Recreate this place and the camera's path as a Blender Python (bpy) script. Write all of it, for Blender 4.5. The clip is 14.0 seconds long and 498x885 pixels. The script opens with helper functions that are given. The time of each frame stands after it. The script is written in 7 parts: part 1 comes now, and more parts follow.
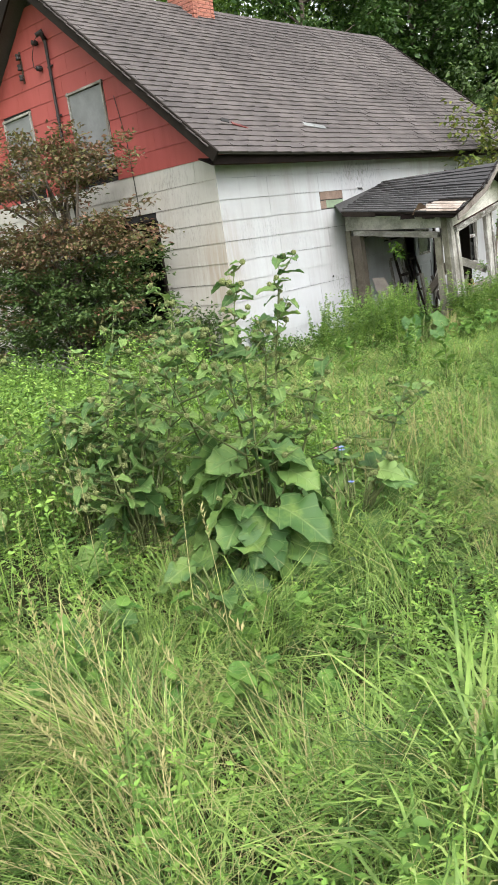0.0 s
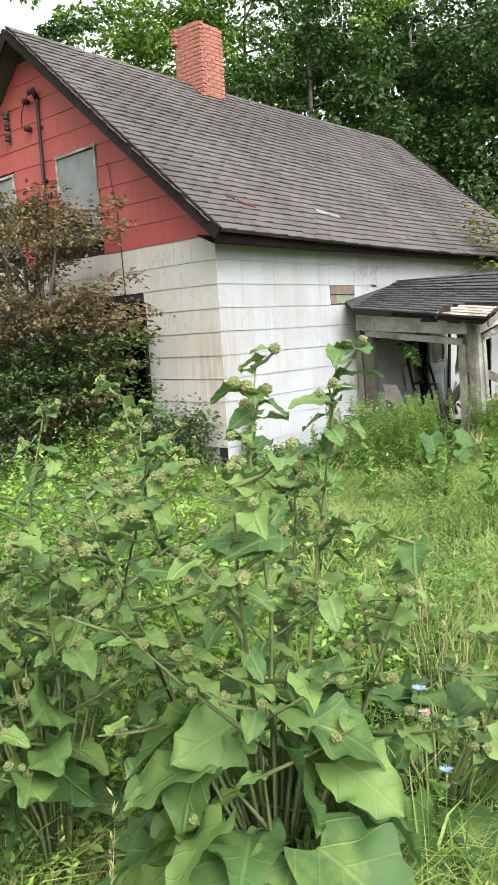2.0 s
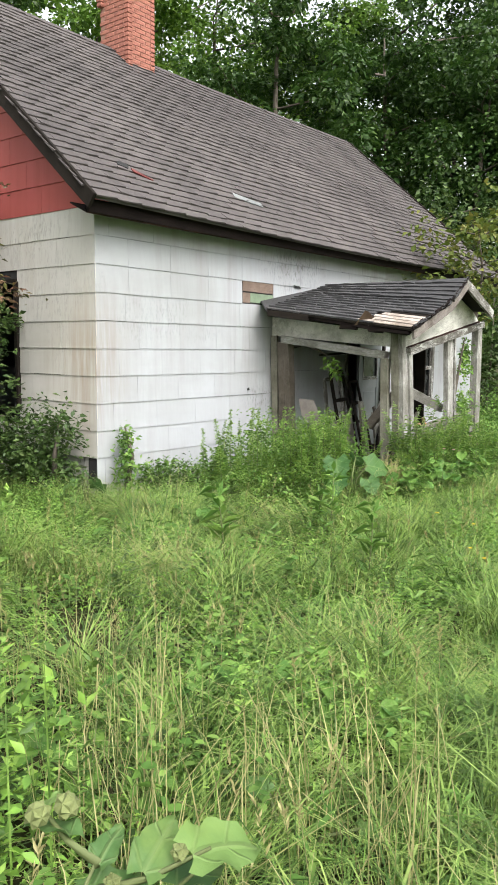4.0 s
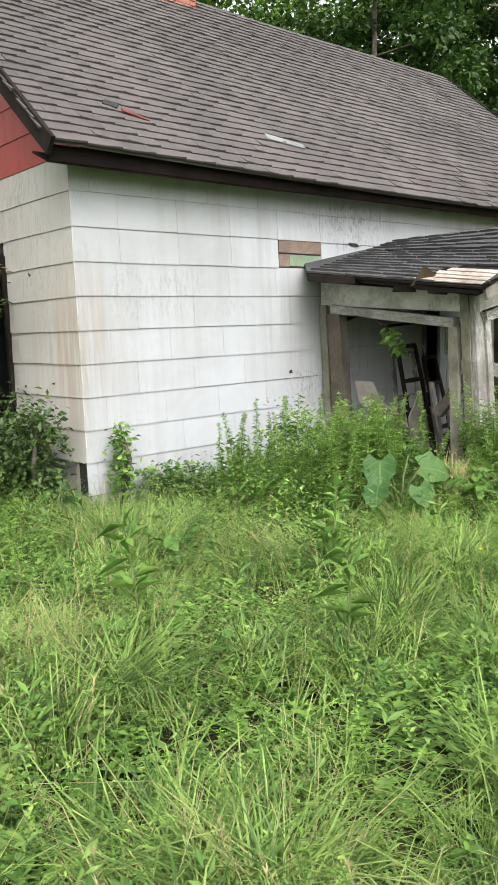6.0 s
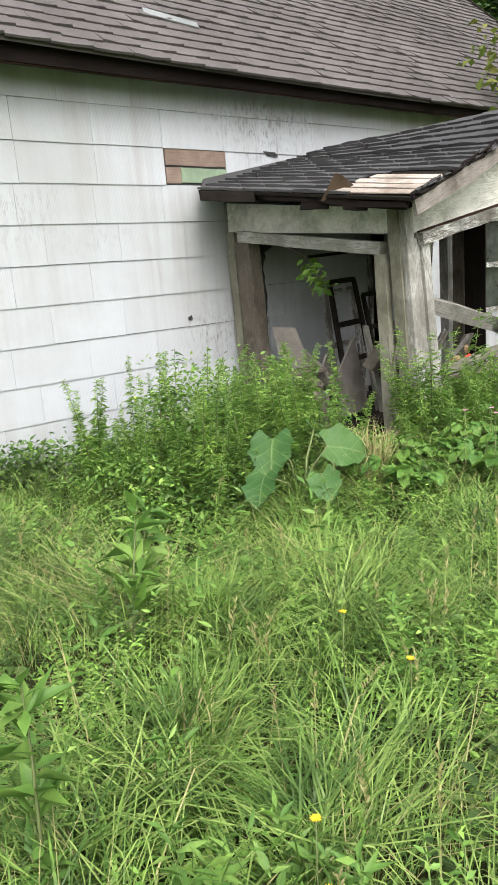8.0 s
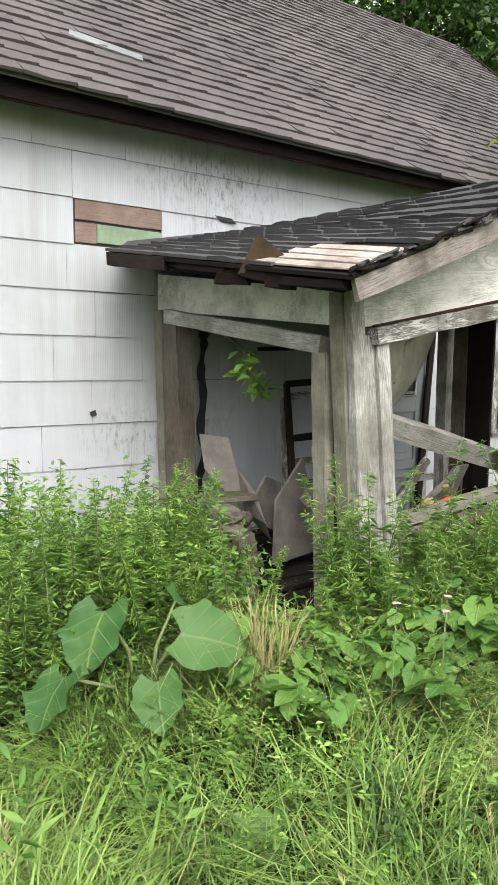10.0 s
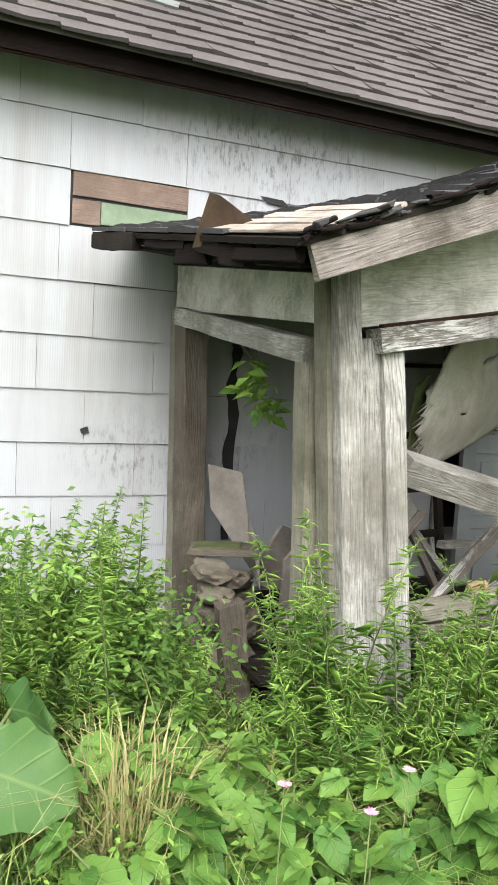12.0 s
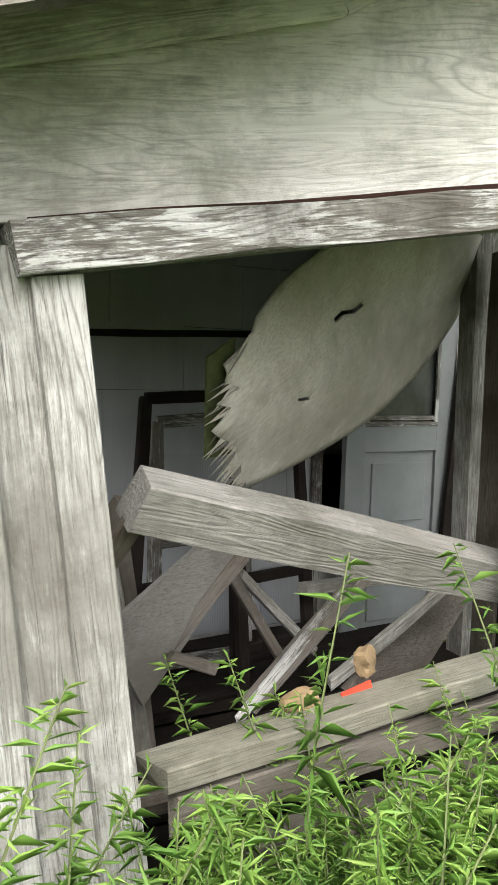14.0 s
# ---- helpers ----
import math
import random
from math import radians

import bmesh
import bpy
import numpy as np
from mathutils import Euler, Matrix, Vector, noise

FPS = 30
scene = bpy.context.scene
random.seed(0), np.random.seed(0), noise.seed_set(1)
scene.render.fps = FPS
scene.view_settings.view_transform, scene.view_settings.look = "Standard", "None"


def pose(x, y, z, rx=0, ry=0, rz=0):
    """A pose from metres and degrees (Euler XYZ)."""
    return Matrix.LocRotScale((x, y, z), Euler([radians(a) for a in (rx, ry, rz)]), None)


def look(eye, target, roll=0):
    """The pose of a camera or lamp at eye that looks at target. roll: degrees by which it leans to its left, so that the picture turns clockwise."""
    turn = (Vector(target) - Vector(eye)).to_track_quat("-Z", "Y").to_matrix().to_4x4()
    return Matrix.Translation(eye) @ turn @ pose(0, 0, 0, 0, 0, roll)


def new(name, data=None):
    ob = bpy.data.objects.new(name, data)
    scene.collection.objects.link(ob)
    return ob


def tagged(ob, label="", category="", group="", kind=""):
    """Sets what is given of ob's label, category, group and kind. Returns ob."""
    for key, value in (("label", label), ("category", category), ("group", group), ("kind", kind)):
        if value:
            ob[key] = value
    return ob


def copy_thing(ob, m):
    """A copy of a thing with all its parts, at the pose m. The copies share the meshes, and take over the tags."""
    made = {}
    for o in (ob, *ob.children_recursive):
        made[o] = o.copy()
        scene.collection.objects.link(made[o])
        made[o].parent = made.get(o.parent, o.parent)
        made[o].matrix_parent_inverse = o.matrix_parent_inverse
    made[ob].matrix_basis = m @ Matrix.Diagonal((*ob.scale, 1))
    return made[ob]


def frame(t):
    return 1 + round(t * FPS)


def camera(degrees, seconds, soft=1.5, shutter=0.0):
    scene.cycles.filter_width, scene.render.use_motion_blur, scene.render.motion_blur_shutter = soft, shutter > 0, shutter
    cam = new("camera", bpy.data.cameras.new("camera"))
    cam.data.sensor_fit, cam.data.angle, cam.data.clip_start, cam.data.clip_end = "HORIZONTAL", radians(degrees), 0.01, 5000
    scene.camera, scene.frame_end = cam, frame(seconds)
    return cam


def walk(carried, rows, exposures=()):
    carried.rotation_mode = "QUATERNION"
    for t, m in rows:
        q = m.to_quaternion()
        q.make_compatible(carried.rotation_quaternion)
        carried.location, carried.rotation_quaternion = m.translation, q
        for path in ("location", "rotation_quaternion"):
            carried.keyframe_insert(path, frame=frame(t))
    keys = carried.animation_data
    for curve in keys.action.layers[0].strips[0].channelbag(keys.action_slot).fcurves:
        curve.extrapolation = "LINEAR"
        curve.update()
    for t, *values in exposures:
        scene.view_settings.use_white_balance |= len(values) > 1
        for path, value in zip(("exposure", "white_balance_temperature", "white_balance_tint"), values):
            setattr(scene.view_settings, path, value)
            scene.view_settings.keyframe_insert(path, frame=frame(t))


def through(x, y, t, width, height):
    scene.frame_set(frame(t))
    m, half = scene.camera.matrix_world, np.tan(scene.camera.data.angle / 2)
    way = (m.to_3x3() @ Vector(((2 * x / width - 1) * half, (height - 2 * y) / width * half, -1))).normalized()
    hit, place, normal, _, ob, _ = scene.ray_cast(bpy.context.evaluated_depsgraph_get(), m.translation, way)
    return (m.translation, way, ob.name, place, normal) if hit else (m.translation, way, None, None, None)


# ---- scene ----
cam = camera(35.88, 14.0, 1.6)
# seconds, then the eye's place in metres and its turn in degrees
ROWS = [
    (0, 0.320, 0.503, 1.699, 75.14, 7.77, -48.60),
    (0.5, 0.535, 0.916, 1.664, 77.24, 6.63, -44.21),
    (1, 0.816, 1.254, 1.666, 79.46, 6.54, -42.62),
    (1.5, 1.190, 1.510, 1.682, 80.35, 5.66, -44.98),
    (2, 1.526, 1.733, 1.639, 82.01, 3.52, -49.38),
    (2.5, 1.907, 1.932, 1.599, 82.57, 2.74, -55.77),
    (2.7, 2.065, 1.971, 1.561, 80.95, 2.57, -57.20),
    (4.8, 3.918, 1.885, 1.412, 83.23, -1.07, -47.25),
    (5, 4.115, 1.924, 1.403, 82.39, -0.36, -46.57),
    (5.5, 4.564, 2.057, 1.388, 81.14, 1.92, -44.60),
    (6, 5.021, 2.234, 1.398, 81.50, 2.00, -41.47),
    (6.5, 5.490, 2.409, 1.372, 79.98, 2.18, -42.61),
    (7, 5.863, 2.480, 1.337, 79.28, 3.71, -43.59),
    (7.5, 6.263, 2.614, 1.306, 77.33, 4.09, -42.20),
    (8, 6.714, 2.772, 1.332, 76.97, 3.85, -41.43),
    (8.5, 7.207, 2.873, 1.360, 81.64, 0.16, -40.27),
    (9, 7.627, 3.042, 1.331, 83.11, -1.55, -40.07),
    (9.2, 7.784, 3.136, 1.329, 82.31, -1.01, -40.19),
    (11.3, 9.277, 3.662, 1.291, 86.28, -2.68, -28.80),
    (11.5, 9.416, 3.709, 1.284, 85.31, -2.64, -27.12),
    (12, 9.693, 3.852, 1.298, 84.71, -3.52, -23.28),
    (12.5, 9.974, 4.118, 1.276, 87.52, -3.86, -24.00),
    (13, 10.319, 4.303, 1.277, 88.18, -2.59, -25.32),
    (13.5, 10.550, 4.497, 1.275, 85.15, -2.37, -24.06),
    (14, 10.824, 4.732, 1.249, 84.51, -1.50, -26.59),
]
walk(cam, [(t, pose(x, y, z, rx, ry, rz)) for t, x, y, z, rx, ry, rz in ROWS], ((0.0, 1.42), (1.0, 1.40), (2.0, 1.56), (2.5, 1.48), (5.0, 1.40), (9.5, 1.42), (11.5, 1.57), (13.0, 1.69), (14.0, 1.62)))

# ---- world and light: an overcast day ----
world = bpy.data.worlds.new("overcast_sky")
scene.world = world
world.use_nodes = True
wn, wl = world.node_tree.nodes, world.node_tree.links
sky = wn.new("ShaderNodeTexSky")
sky.sky_type, sky.sun_disc = "NISHITA", False
sky.sun_elevation, sky.sun_rotation = radians(48), radians(206)
sky.air_density, sky.dust_density, sky.ozone_density = 1.6, 6.0, 1.0
grey = wn.new("ShaderNodeHueSaturation")
grey.inputs["Saturation"].default_value = 0.22
wl.new(sky.outputs["Color"], grey.inputs["Color"])
wl.new(grey.outputs["Color"], wn["Background"].inputs["Color"])
wn["Background"].inputs["Strength"].default_value = 0.15
sun = new("sun", bpy.data.lights.new("sun", "SUN"))
sun.data.energy, sun.data.angle, sun.data.color = 0.42, radians(40), (1.0, 0.98, 0.95)
sun.matrix_world = look((0, 0, 30), (0 + 30 * math.cos(radians(48)) * math.sin(radians(26)), 30 * math.cos(radians(48)) * math.cos(radians(26)), 30 - 30 * math.sin(radians(48))))


# ---- materials ----
class Nodes:
    """A small builder for node materials."""

    def __init__(self, name, rough=0.8, spec=0.3):
        self.m = bpy.data.materials.new(name)
        self.m.use_nodes = True
        self.n, self.l = self.m.node_tree.nodes, self.m.node_tree.links
        self.b = self.n["Principled BSDF"]
        self.b.inputs["Roughness"].default_value = rough
        self.b.inputs["Specular IOR Level"].default_value = spec

    def add(self, kind, **values):
        node = self.n.new(kind)
        for k, v in values.items():
            node.inputs[k].default_value = v
        return node

    def coords(self, sx=1, sy=1, sz=1, object_space=False, rot=(0, 0, 0)):
        mp = self.n.new("ShaderNodeMapping")
        mp.inputs["Scale"].default_value = (sx, sy, sz)
        mp.inputs["Rotation"].default_value = rot
        if object_space:
            src = self.n.new("ShaderNodeTexCoord").outputs["Object"]
        else:
            src = self.n.new("ShaderNodeNewGeometry").outputs["Position"]
        self.l.new(src, mp.inputs["Vector"])
        return mp.outputs["Vector"]

    def noise(self, scale, detail=5, rough=0.55, vec=None, distortion=0.0):
        t = self.add("ShaderNodeTexNoise", Scale=scale, Detail=detail, Roughness=rough, Distortion=distortion)
        self.l.new(vec if vec is not None else self.coords(), t.inputs["Vector"])
        return t.outputs["Fac"]

    def ramp(self, fac, *stops):
        r = self.n.new("ShaderNodeValToRGB")
        e = r.color_ramp.elements
        while len(e) < len(stops):
            e.new(0.5)
        for el, (pos, col) in zip(e, stops):
            el.position = pos
            el.color = (*col, 1) if len(col) == 3 else col
        self.l.new(fac, r.inputs["Fac"])
        return r.outputs["Color"]

    def mix(self, fac, a, b, mode="MIX"):
        x = self.n.new("ShaderNodeMix")
        x.data_type, x.blend_type = "RGBA", mode
        for value, slot in ((fac, 0), (a, 6), (b, 7)):
            if isinstance(value, (int, float)):
                x.inputs[slot].default_value = value
            elif isinstance(value, tuple):
                x.inputs[slot].default_value = (*value, 1)
            else:
                self.l.new(value, x.inputs[slot])
        return x.outputs[2]

    def random(self, island=False):
        if island:
            return self.n.new("ShaderNodeNewGeometry").outputs["Random Per Island"]
        return self.n.new("ShaderNodeObjectInfo").outputs["Random"]

    def color(self, c):
        if isinstance(c, tuple):
            self.b.inputs["Base Color"].default_value = (*c, 1)
        else:
            self.l.new(c, self.b.inputs["Base Color"])
        return self

    def bump(self, height, strength=0.3, distance=0.01):
        bp = self.add("ShaderNodeBump", Strength=strength, Distance=distance)
        self.l.new(height, bp.inputs["Height"])
        if self.b.inputs["Normal"].is_linked:
            self.l.new(self.b.inputs["Normal"].links[0].from_socket, bp.inputs["Normal"])
        self.l.new(bp.outputs["Normal"], self.b.inputs["Normal"])
        return self


def siding_material(name, base, second, flute_axis):
    """Painted fibre-cement shingles: fine upright ribs, rusty streaks, mildew."""
    k = Nodes(name, 0.62, 0.3)
    tone = k.mix(k.random(), base, second)
    streak = k.ramp(k.noise(1.0, 6, 0.62, k.coords(9, 9, 0.6)), (0.40, (0, 0, 0)), (0.66, (1, 1, 1)))
    blot = k.ramp(k.noise(0.8, 4, 0.6), (0.36, (0, 0, 0)), (0.60, (1, 1, 1)))
    dirt = k.mix(1.0, streak, blot, "MULTIPLY")
    c = k.mix(k.mix(1.0, dirt, (0.5, 0.5, 0.5), "MULTIPLY"), tone, (base[0] * 0.60, base[1] * 0.53, base[2] * 0.45))
    grime = k.ramp(k.noise(0.45, 5, 0.65, k.coords(1, 1, 1.8)), (0.45, (0, 0, 0)), (0.7, (0.6, 0.6, 0.6)))
    c = k.mix(grime, c, (base[0] * 0.68, base[1] * 0.67, base[2] * 0.62))
    fleck = k.ramp(k.noise(34, 6, 0.75, k.coords(1, 1, 0.3)), (0.50, (0, 0, 0)), (0.62, (1, 1, 1)))
    spot = k.add("ShaderNodeVectorMath")
    spot.operation = "DISTANCE"
    mp = k.coords(1.0, 1.0, 3.0)
    k.l.new(mp, spot.inputs[0])
    spot.inputs[1].default_value = (11.45, 7.82, 7.45)
    rust = k.add("ShaderNodeVectorMath")
    rust.operation = "DISTANCE"
    k.l.new(k.coords(2.2, 1.0, 1.0), rust.inputs[0])
    rust.inputs[1].default_value = (8.15 * 2.2, 7.82, 1.25)
    near = k.mix(1.0, k.ramp(rust.outputs["Value"], (0.2, (0.85, 0.85, 0.85)), (1.3, (0, 0, 0))), k.ramp(k.noise(1.0, 6, 0.62, k.coords(14, 14, 0.9)), (0.36, (0, 0, 0)), (0.6, (1, 1, 1))), "MULTIPLY")
    c = k.mix(near, c, (base[0] * 0.62, base[1] * 0.50, base[2] * 0.40))
    mild = k.ramp(spot.outputs["Value"], (0.25, (0.9, 0.9, 0.9)), (0.85, (0, 0, 0)))
    mild = k.mix(1.0, mild, k.ramp(k.noise(0.55, 3, 0.5, k.coords(1, 1, 1.6)), (0.56, (0, 0, 0)), (0.7, (0.7, 0.7, 0.7))), "LIGHTEN")
    c = k.mix(k.mix(1.0, fleck, mild, "MULTIPLY"), c, (0.10, 0.10, 0.092))
    fine = k.noise(9, 6, 0.7, k.coords(3, 3, 0.8))
    c = k.mix(k.ramp(fine, (0.3, (0.28, 0.28, 0.28)), (0.75, (0, 0, 0))), c, (base[0] * 0.8, base[1] * 0.79, base[2] * 0.76))
    k.color(c)
    ribs = k.add("ShaderNodeTexWave", Scale=26.0, Distortion=0.4)
    ribs.bands_direction = flute_axis
    k.l.new(k.coords(), ribs.inputs["Vector"])
    k.bump(ribs.outputs["Fac"], 0.15, 0.003)
    k.bump(fine, 0.12, 0.004)
    return k.m


def wood_material(name, pale, dark, along="X", peel=0.5, paint=(0.50, 0.50, 0.46), arches=0.0, fade=0.08, checks=0.9):
    """Weathered boards: fine raised grain, checks, soft grey and brown areas, thin remains of paint.
    arches: how strongly the broad arched figure of plywood shows."""
    k = Nodes(name, 0.9, 0.12)
    s = {"X": (1.0, 20, 20), "Y": (20, 1.0, 20), "Z": (20, 20, 1.0)}[along]
    v = k.coords(*s, object_space=True)
    fine = k.noise(10, 6, 0.7, v, 0.4)
    band = k.noise(4.0, 7, 0.65, v, 1.2)
    soft = k.noise(2.4, 5, 0.6, k.coords())
    mid = tuple((a * 2 + b) / 3 for a, b in zip(pale, dark))
    c = k.ramp(fine, (0.34, tuple(x * 1.1 for x in dark)), (0.46, mid), (0.60, pale), (0.75, tuple(x * 1.06 for x in pale)))
    c = k.mix(k.ramp(band, (0.36, (0.65, 0.65, 0.65)), (0.56, (0, 0, 0))), c, mid)
    c = k.mix(k.ramp(soft, (0.38, (0.85, 0.85, 0.85)), (0.58, (0, 0, 0))), c, (mid[0] * 0.66, mid[1] * 0.65, mid[2] * 0.62))
    if peel:
        flake = k.noise(5.0, 8, 0.75, k.coords(*{"X": (0.7, 3, 3), "Y": (3, 0.7, 3), "Z": (3, 3, 0.7)}[along], object_space=True), 0.6)
        keep = k.mix(0.5, flake, k.mix(0.5, soft, fine))
        c = k.mix(k.ramp(keep, (0.56 - 0.14 * peel, (0, 0, 0)), (0.56 + fade - 0.14 * peel, (0.7, 0.7, 0.7))), c, paint)
    height = fine
    if arches:
        rise = k.noise(1.0, 3, 0.5, k.coords(*{"X": (0.9, 7, 7), "Y": (7, 0.9, 7), "Z": (7, 7, 0.9)}[along], object_space=True), 0.25)
        rings = k.n.new("ShaderNodeMath")
        rings.operation = "MULTIPLY"
        rings.inputs[1].default_value = 26.0
        k.l.new(rise, rings.inputs[0])
        fold = k.n.new("ShaderNodeMath")
        fold.operation = "PINGPONG"
        fold.inputs[1].default_value = 0.5
        k.l.new(rings.outputs[0], fold.inputs[0])
        line = k.ramp(fold.outputs[0], (0.0, (1, 1, 1)), (0.22, (0, 0, 0)))
        worn = k.ramp(k.noise(2.2, 5, 0.65), (0.44, (0.1, 0.1, 0.1)), (0.6, (1, 1, 1)))
        c = k.mix(k.mix(1.0, k.mix(1.0, line, worn, "MULTIPLY"), (arches, arches, arches), "MULTIPLY"), c, dark)
        c = k.mix(k.mix(1.0, k.ramp(k.noise(1.7, 4, 0.6, k.coords(*{"X": (0.6, 3, 3), "Y": (3, 0.6, 3), "Z": (3, 3, 0.6)}[along], object_space=True)), (0.54, (0, 0, 0)), (0.64, (1, 1, 1))), (arches * 0.6,) * 3, "MULTIPLY"), c, tuple((a + b) / 2 for a, b in zip(mid, dark)))
        k.bump(fold.outputs[0], 0.5, 0.005)
    check = k.noise(9.0, 4, 0.6, k.coords(*{"X": (0.45, 34, 34), "Y": (34, 0.45, 34), "Z": (34, 34, 0.45)}[along], object_space=True), 0.3)
    lines = k.ramp(check, (0.60, (0, 0, 0)), (0.68, (checks * 0.8, checks * 0.8, checks * 0.8)))
    c = k.mix(lines, c, tuple(x * 0.35 for x in dark))
    stain = k.ramp(k.noise(2.6, 7, 0.75), (0.47, (0, 0, 0)), (0.66, (0.8, 0.8, 0.8)))
    c = k.mix(stain, c, (dark[0] * 0.9, dark[1] * 0.92, dark[2] * 0.85))
    k.color(c)
    k.bump(fine, 0.6, 0.004)
    k.bump(band, 0.5, 0.006)
    return k.m


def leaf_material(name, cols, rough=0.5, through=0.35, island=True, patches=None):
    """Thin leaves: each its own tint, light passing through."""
    k = Nodes(name, rough, 0.35)
    stops = [(i / max(1, len(cols) - 1), c) for i, c in enumerate(cols)]
    c = k.ramp(k.random(island), *stops)
    if patches:
        c = k.mix(k.ramp(k.noise(0.9, 3, 0.6), (0.45, (0, 0, 0)), (0.62, (0.8, 0.8, 0.8))), c, patches)
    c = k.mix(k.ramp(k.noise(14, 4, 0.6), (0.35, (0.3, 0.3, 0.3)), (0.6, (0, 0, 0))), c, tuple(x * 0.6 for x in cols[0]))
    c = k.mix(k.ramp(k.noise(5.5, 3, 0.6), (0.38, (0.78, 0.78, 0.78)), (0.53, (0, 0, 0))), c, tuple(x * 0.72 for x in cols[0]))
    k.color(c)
    tr = k.n.new("ShaderNodeBsdfTranslucent")
    k.l.new(c, tr.inputs["Color"])
    mx = k.add("ShaderNodeMixShader", Fac=through)
    k.l.new(k.b.outputs[0], mx.inputs[1])
    k.l.new(tr.outputs[0], mx.inputs[2])
    k.l.new(mx.outputs[0], k.n["Material Output"].inputs["Surface"])
    return k.m


def plain_material(name, col, rough=0.8, metallic=0.0, vary=0.35, scale=6, bump=0.2):
    k = Nodes(name, rough, 0.3)
    k.b.inputs["Metallic"].default_value = metallic
    n1, n2 = k.noise(scale, 6, 0.6, k.coords(object_space=True)), k.noise(scale * 7, 4, 0.7)
    c = k.mix(k.ramp(n1, (0.35, (1, 1, 1)), (0.65, (0, 0, 0))), col, tuple(x * (1 - vary) for x in col))
    c = k.mix(k.ramp(n2, (0.3, (0.4, 0.4, 0.4)), (0.6, (0, 0, 0))), c, tuple(x * (1 - vary) for x in col))
    k.color(c)
    k.bump(n2, bump, 0.004)
    return k.m


WHITE_X = siding_material("white_siding_long_wall", (0.385, 0.403, 0.43), (0.352, 0.367, 0.388), "X")
WHITE_Y = siding_material("white_siding_gable_wall", (0.50, 0.49, 0.465), (0.45, 0.44, 0.415), "Y")
RED = siding_material("red_siding", (0.37, 0.085, 0.075), (0.33, 0.074, 0.068), "Y")
WOOD_Z = wood_material("grey_wood_upright", (0.38, 0.375, 0.35), (0.11, 0.10, 0.09), "X", 0.5, (0.52, 0.52, 0.50), 0.75)
WOOD_MOSS = wood_material("mossy_grey_brown_wood", (0.27, 0.26, 0.215), (0.09, 0.085, 0.065), "X", 0.0)
WOOD_X = wood_material("grey_wood_level", (0.36, 0.352, 0.325), (0.12, 0.113, 0.10), "X", 0.35, (0.48, 0.48, 0.46), 0.5)
WOOD_RAW = wood_material("bare_grey_wood", (0.31, 0.30, 0.28), (0.10, 0.094, 0.084), "X", 0.0, (0.5, 0.5, 0.5), 0.5)
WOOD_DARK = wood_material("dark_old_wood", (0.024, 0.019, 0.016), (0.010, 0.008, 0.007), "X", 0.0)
WOOD_BROWN = wood_material("brown_old_wood", (0.175, 0.155, 0.13), (0.055, 0.045, 0.037), "X", 0.0, (0.5, 0.5, 0.5), 0.6)
PLY = wood_material("painted_plywood", (0.53, 0.53, 0.48), (0.27, 0.265, 0.235), "X", 1.0, (0.71, 0.695, 0.65), 0.6, 0.08, 0.12)
CEILING_PLY = wood_material("grey_cream_ceiling_board", (0.62, 0.605, 0.55), (0.36, 0.33, 0.275), "X", 0.0, (0.6, 0.6, 0.55), 0.3, 0.08, 0.25)
MOSS = plain_material("mossy_rotten_wood", (0.085, 0.10, 0.04), 0.95, 0.0, 0.5, 14, 0.5)
RUBBLE_WOOD = wood_material("brown_grey_rubble_wood", (0.20, 0.18, 0.16), (0.075, 0.065, 0.055), "X", 0.0)
GREY_SHEET = wood_material("weathered_grey_sheet", (0.26, 0.25, 0.235), (0.12, 0.112, 0.10), "X", 0.0, (0.3, 0.3, 0.3), 0.0, 0.08, 0.1)
RAKE = wood_material("grey_brown_rake_wood", (0.30, 0.272, 0.255), (0.075, 0.06, 0.052), "X", 0.0, (0.5, 0.5, 0.5), 0.45)
# Near black: the porch's rotten wood, and shade painted under the house eave.
EAVE_WOOD = wood_material("black_eave_wood_with_shade", (0.013, 0.009, 0.008), (0.006, 0.004, 0.004), "X", 0.0)
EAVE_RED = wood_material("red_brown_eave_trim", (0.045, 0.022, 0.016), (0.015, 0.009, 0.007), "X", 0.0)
CARD = plain_material("stained_grey_cardboard", (0.20, 0.18, 0.162), 0.9, 0.0, 0.4, 8)
SHEATH = wood_material("pinkish_sheathing", (0.27, 0.205, 0.175), (0.15, 0.105, 0.085), "X", 0.0)
SHEATH_GREEN = plain_material("green_painted_board", (0.21, 0.28, 0.19), 0.7)
NEW_WOOD = wood_material("bare_pale_roof_board", (0.46, 0.41, 0.365), (0.16, 0.12, 0.10), "X", 0.0)
CONCRETE = plain_material("grey_concrete", (0.42, 0.41, 0.39), 0.9)
# Interior shade put into the colour; also serves as black tar.
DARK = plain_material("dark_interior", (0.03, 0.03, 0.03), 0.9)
RUST = plain_material("rusty_sheet", (0.12, 0.08, 0.055), 0.7, 0.2, 0.6, 5)
IRON = plain_material("dark_iron_pipe", (0.05, 0.045, 0.045), 0.6, 0.5)
PANEL = plain_material("grey_window_board", (0.20, 0.21, 0.21), 0.45, 0.0, 0.3, 3)
TRIM = wood_material("flaking_white_trim", (0.24, 0.23, 0.21), (0.06, 0.052, 0.046), "X", 0.36, (0.60, 0.605, 0.59), 0.7, 0.03)
DOOR = plain_material("grey_white_door_paint", (0.24, 0.255, 0.26), 0.55, 0.0, 0.2, 3)
BRICK = plain_material("orange_red_brick", (0.35, 0.14, 0.105), 0.85, 0, 0.42, 11)
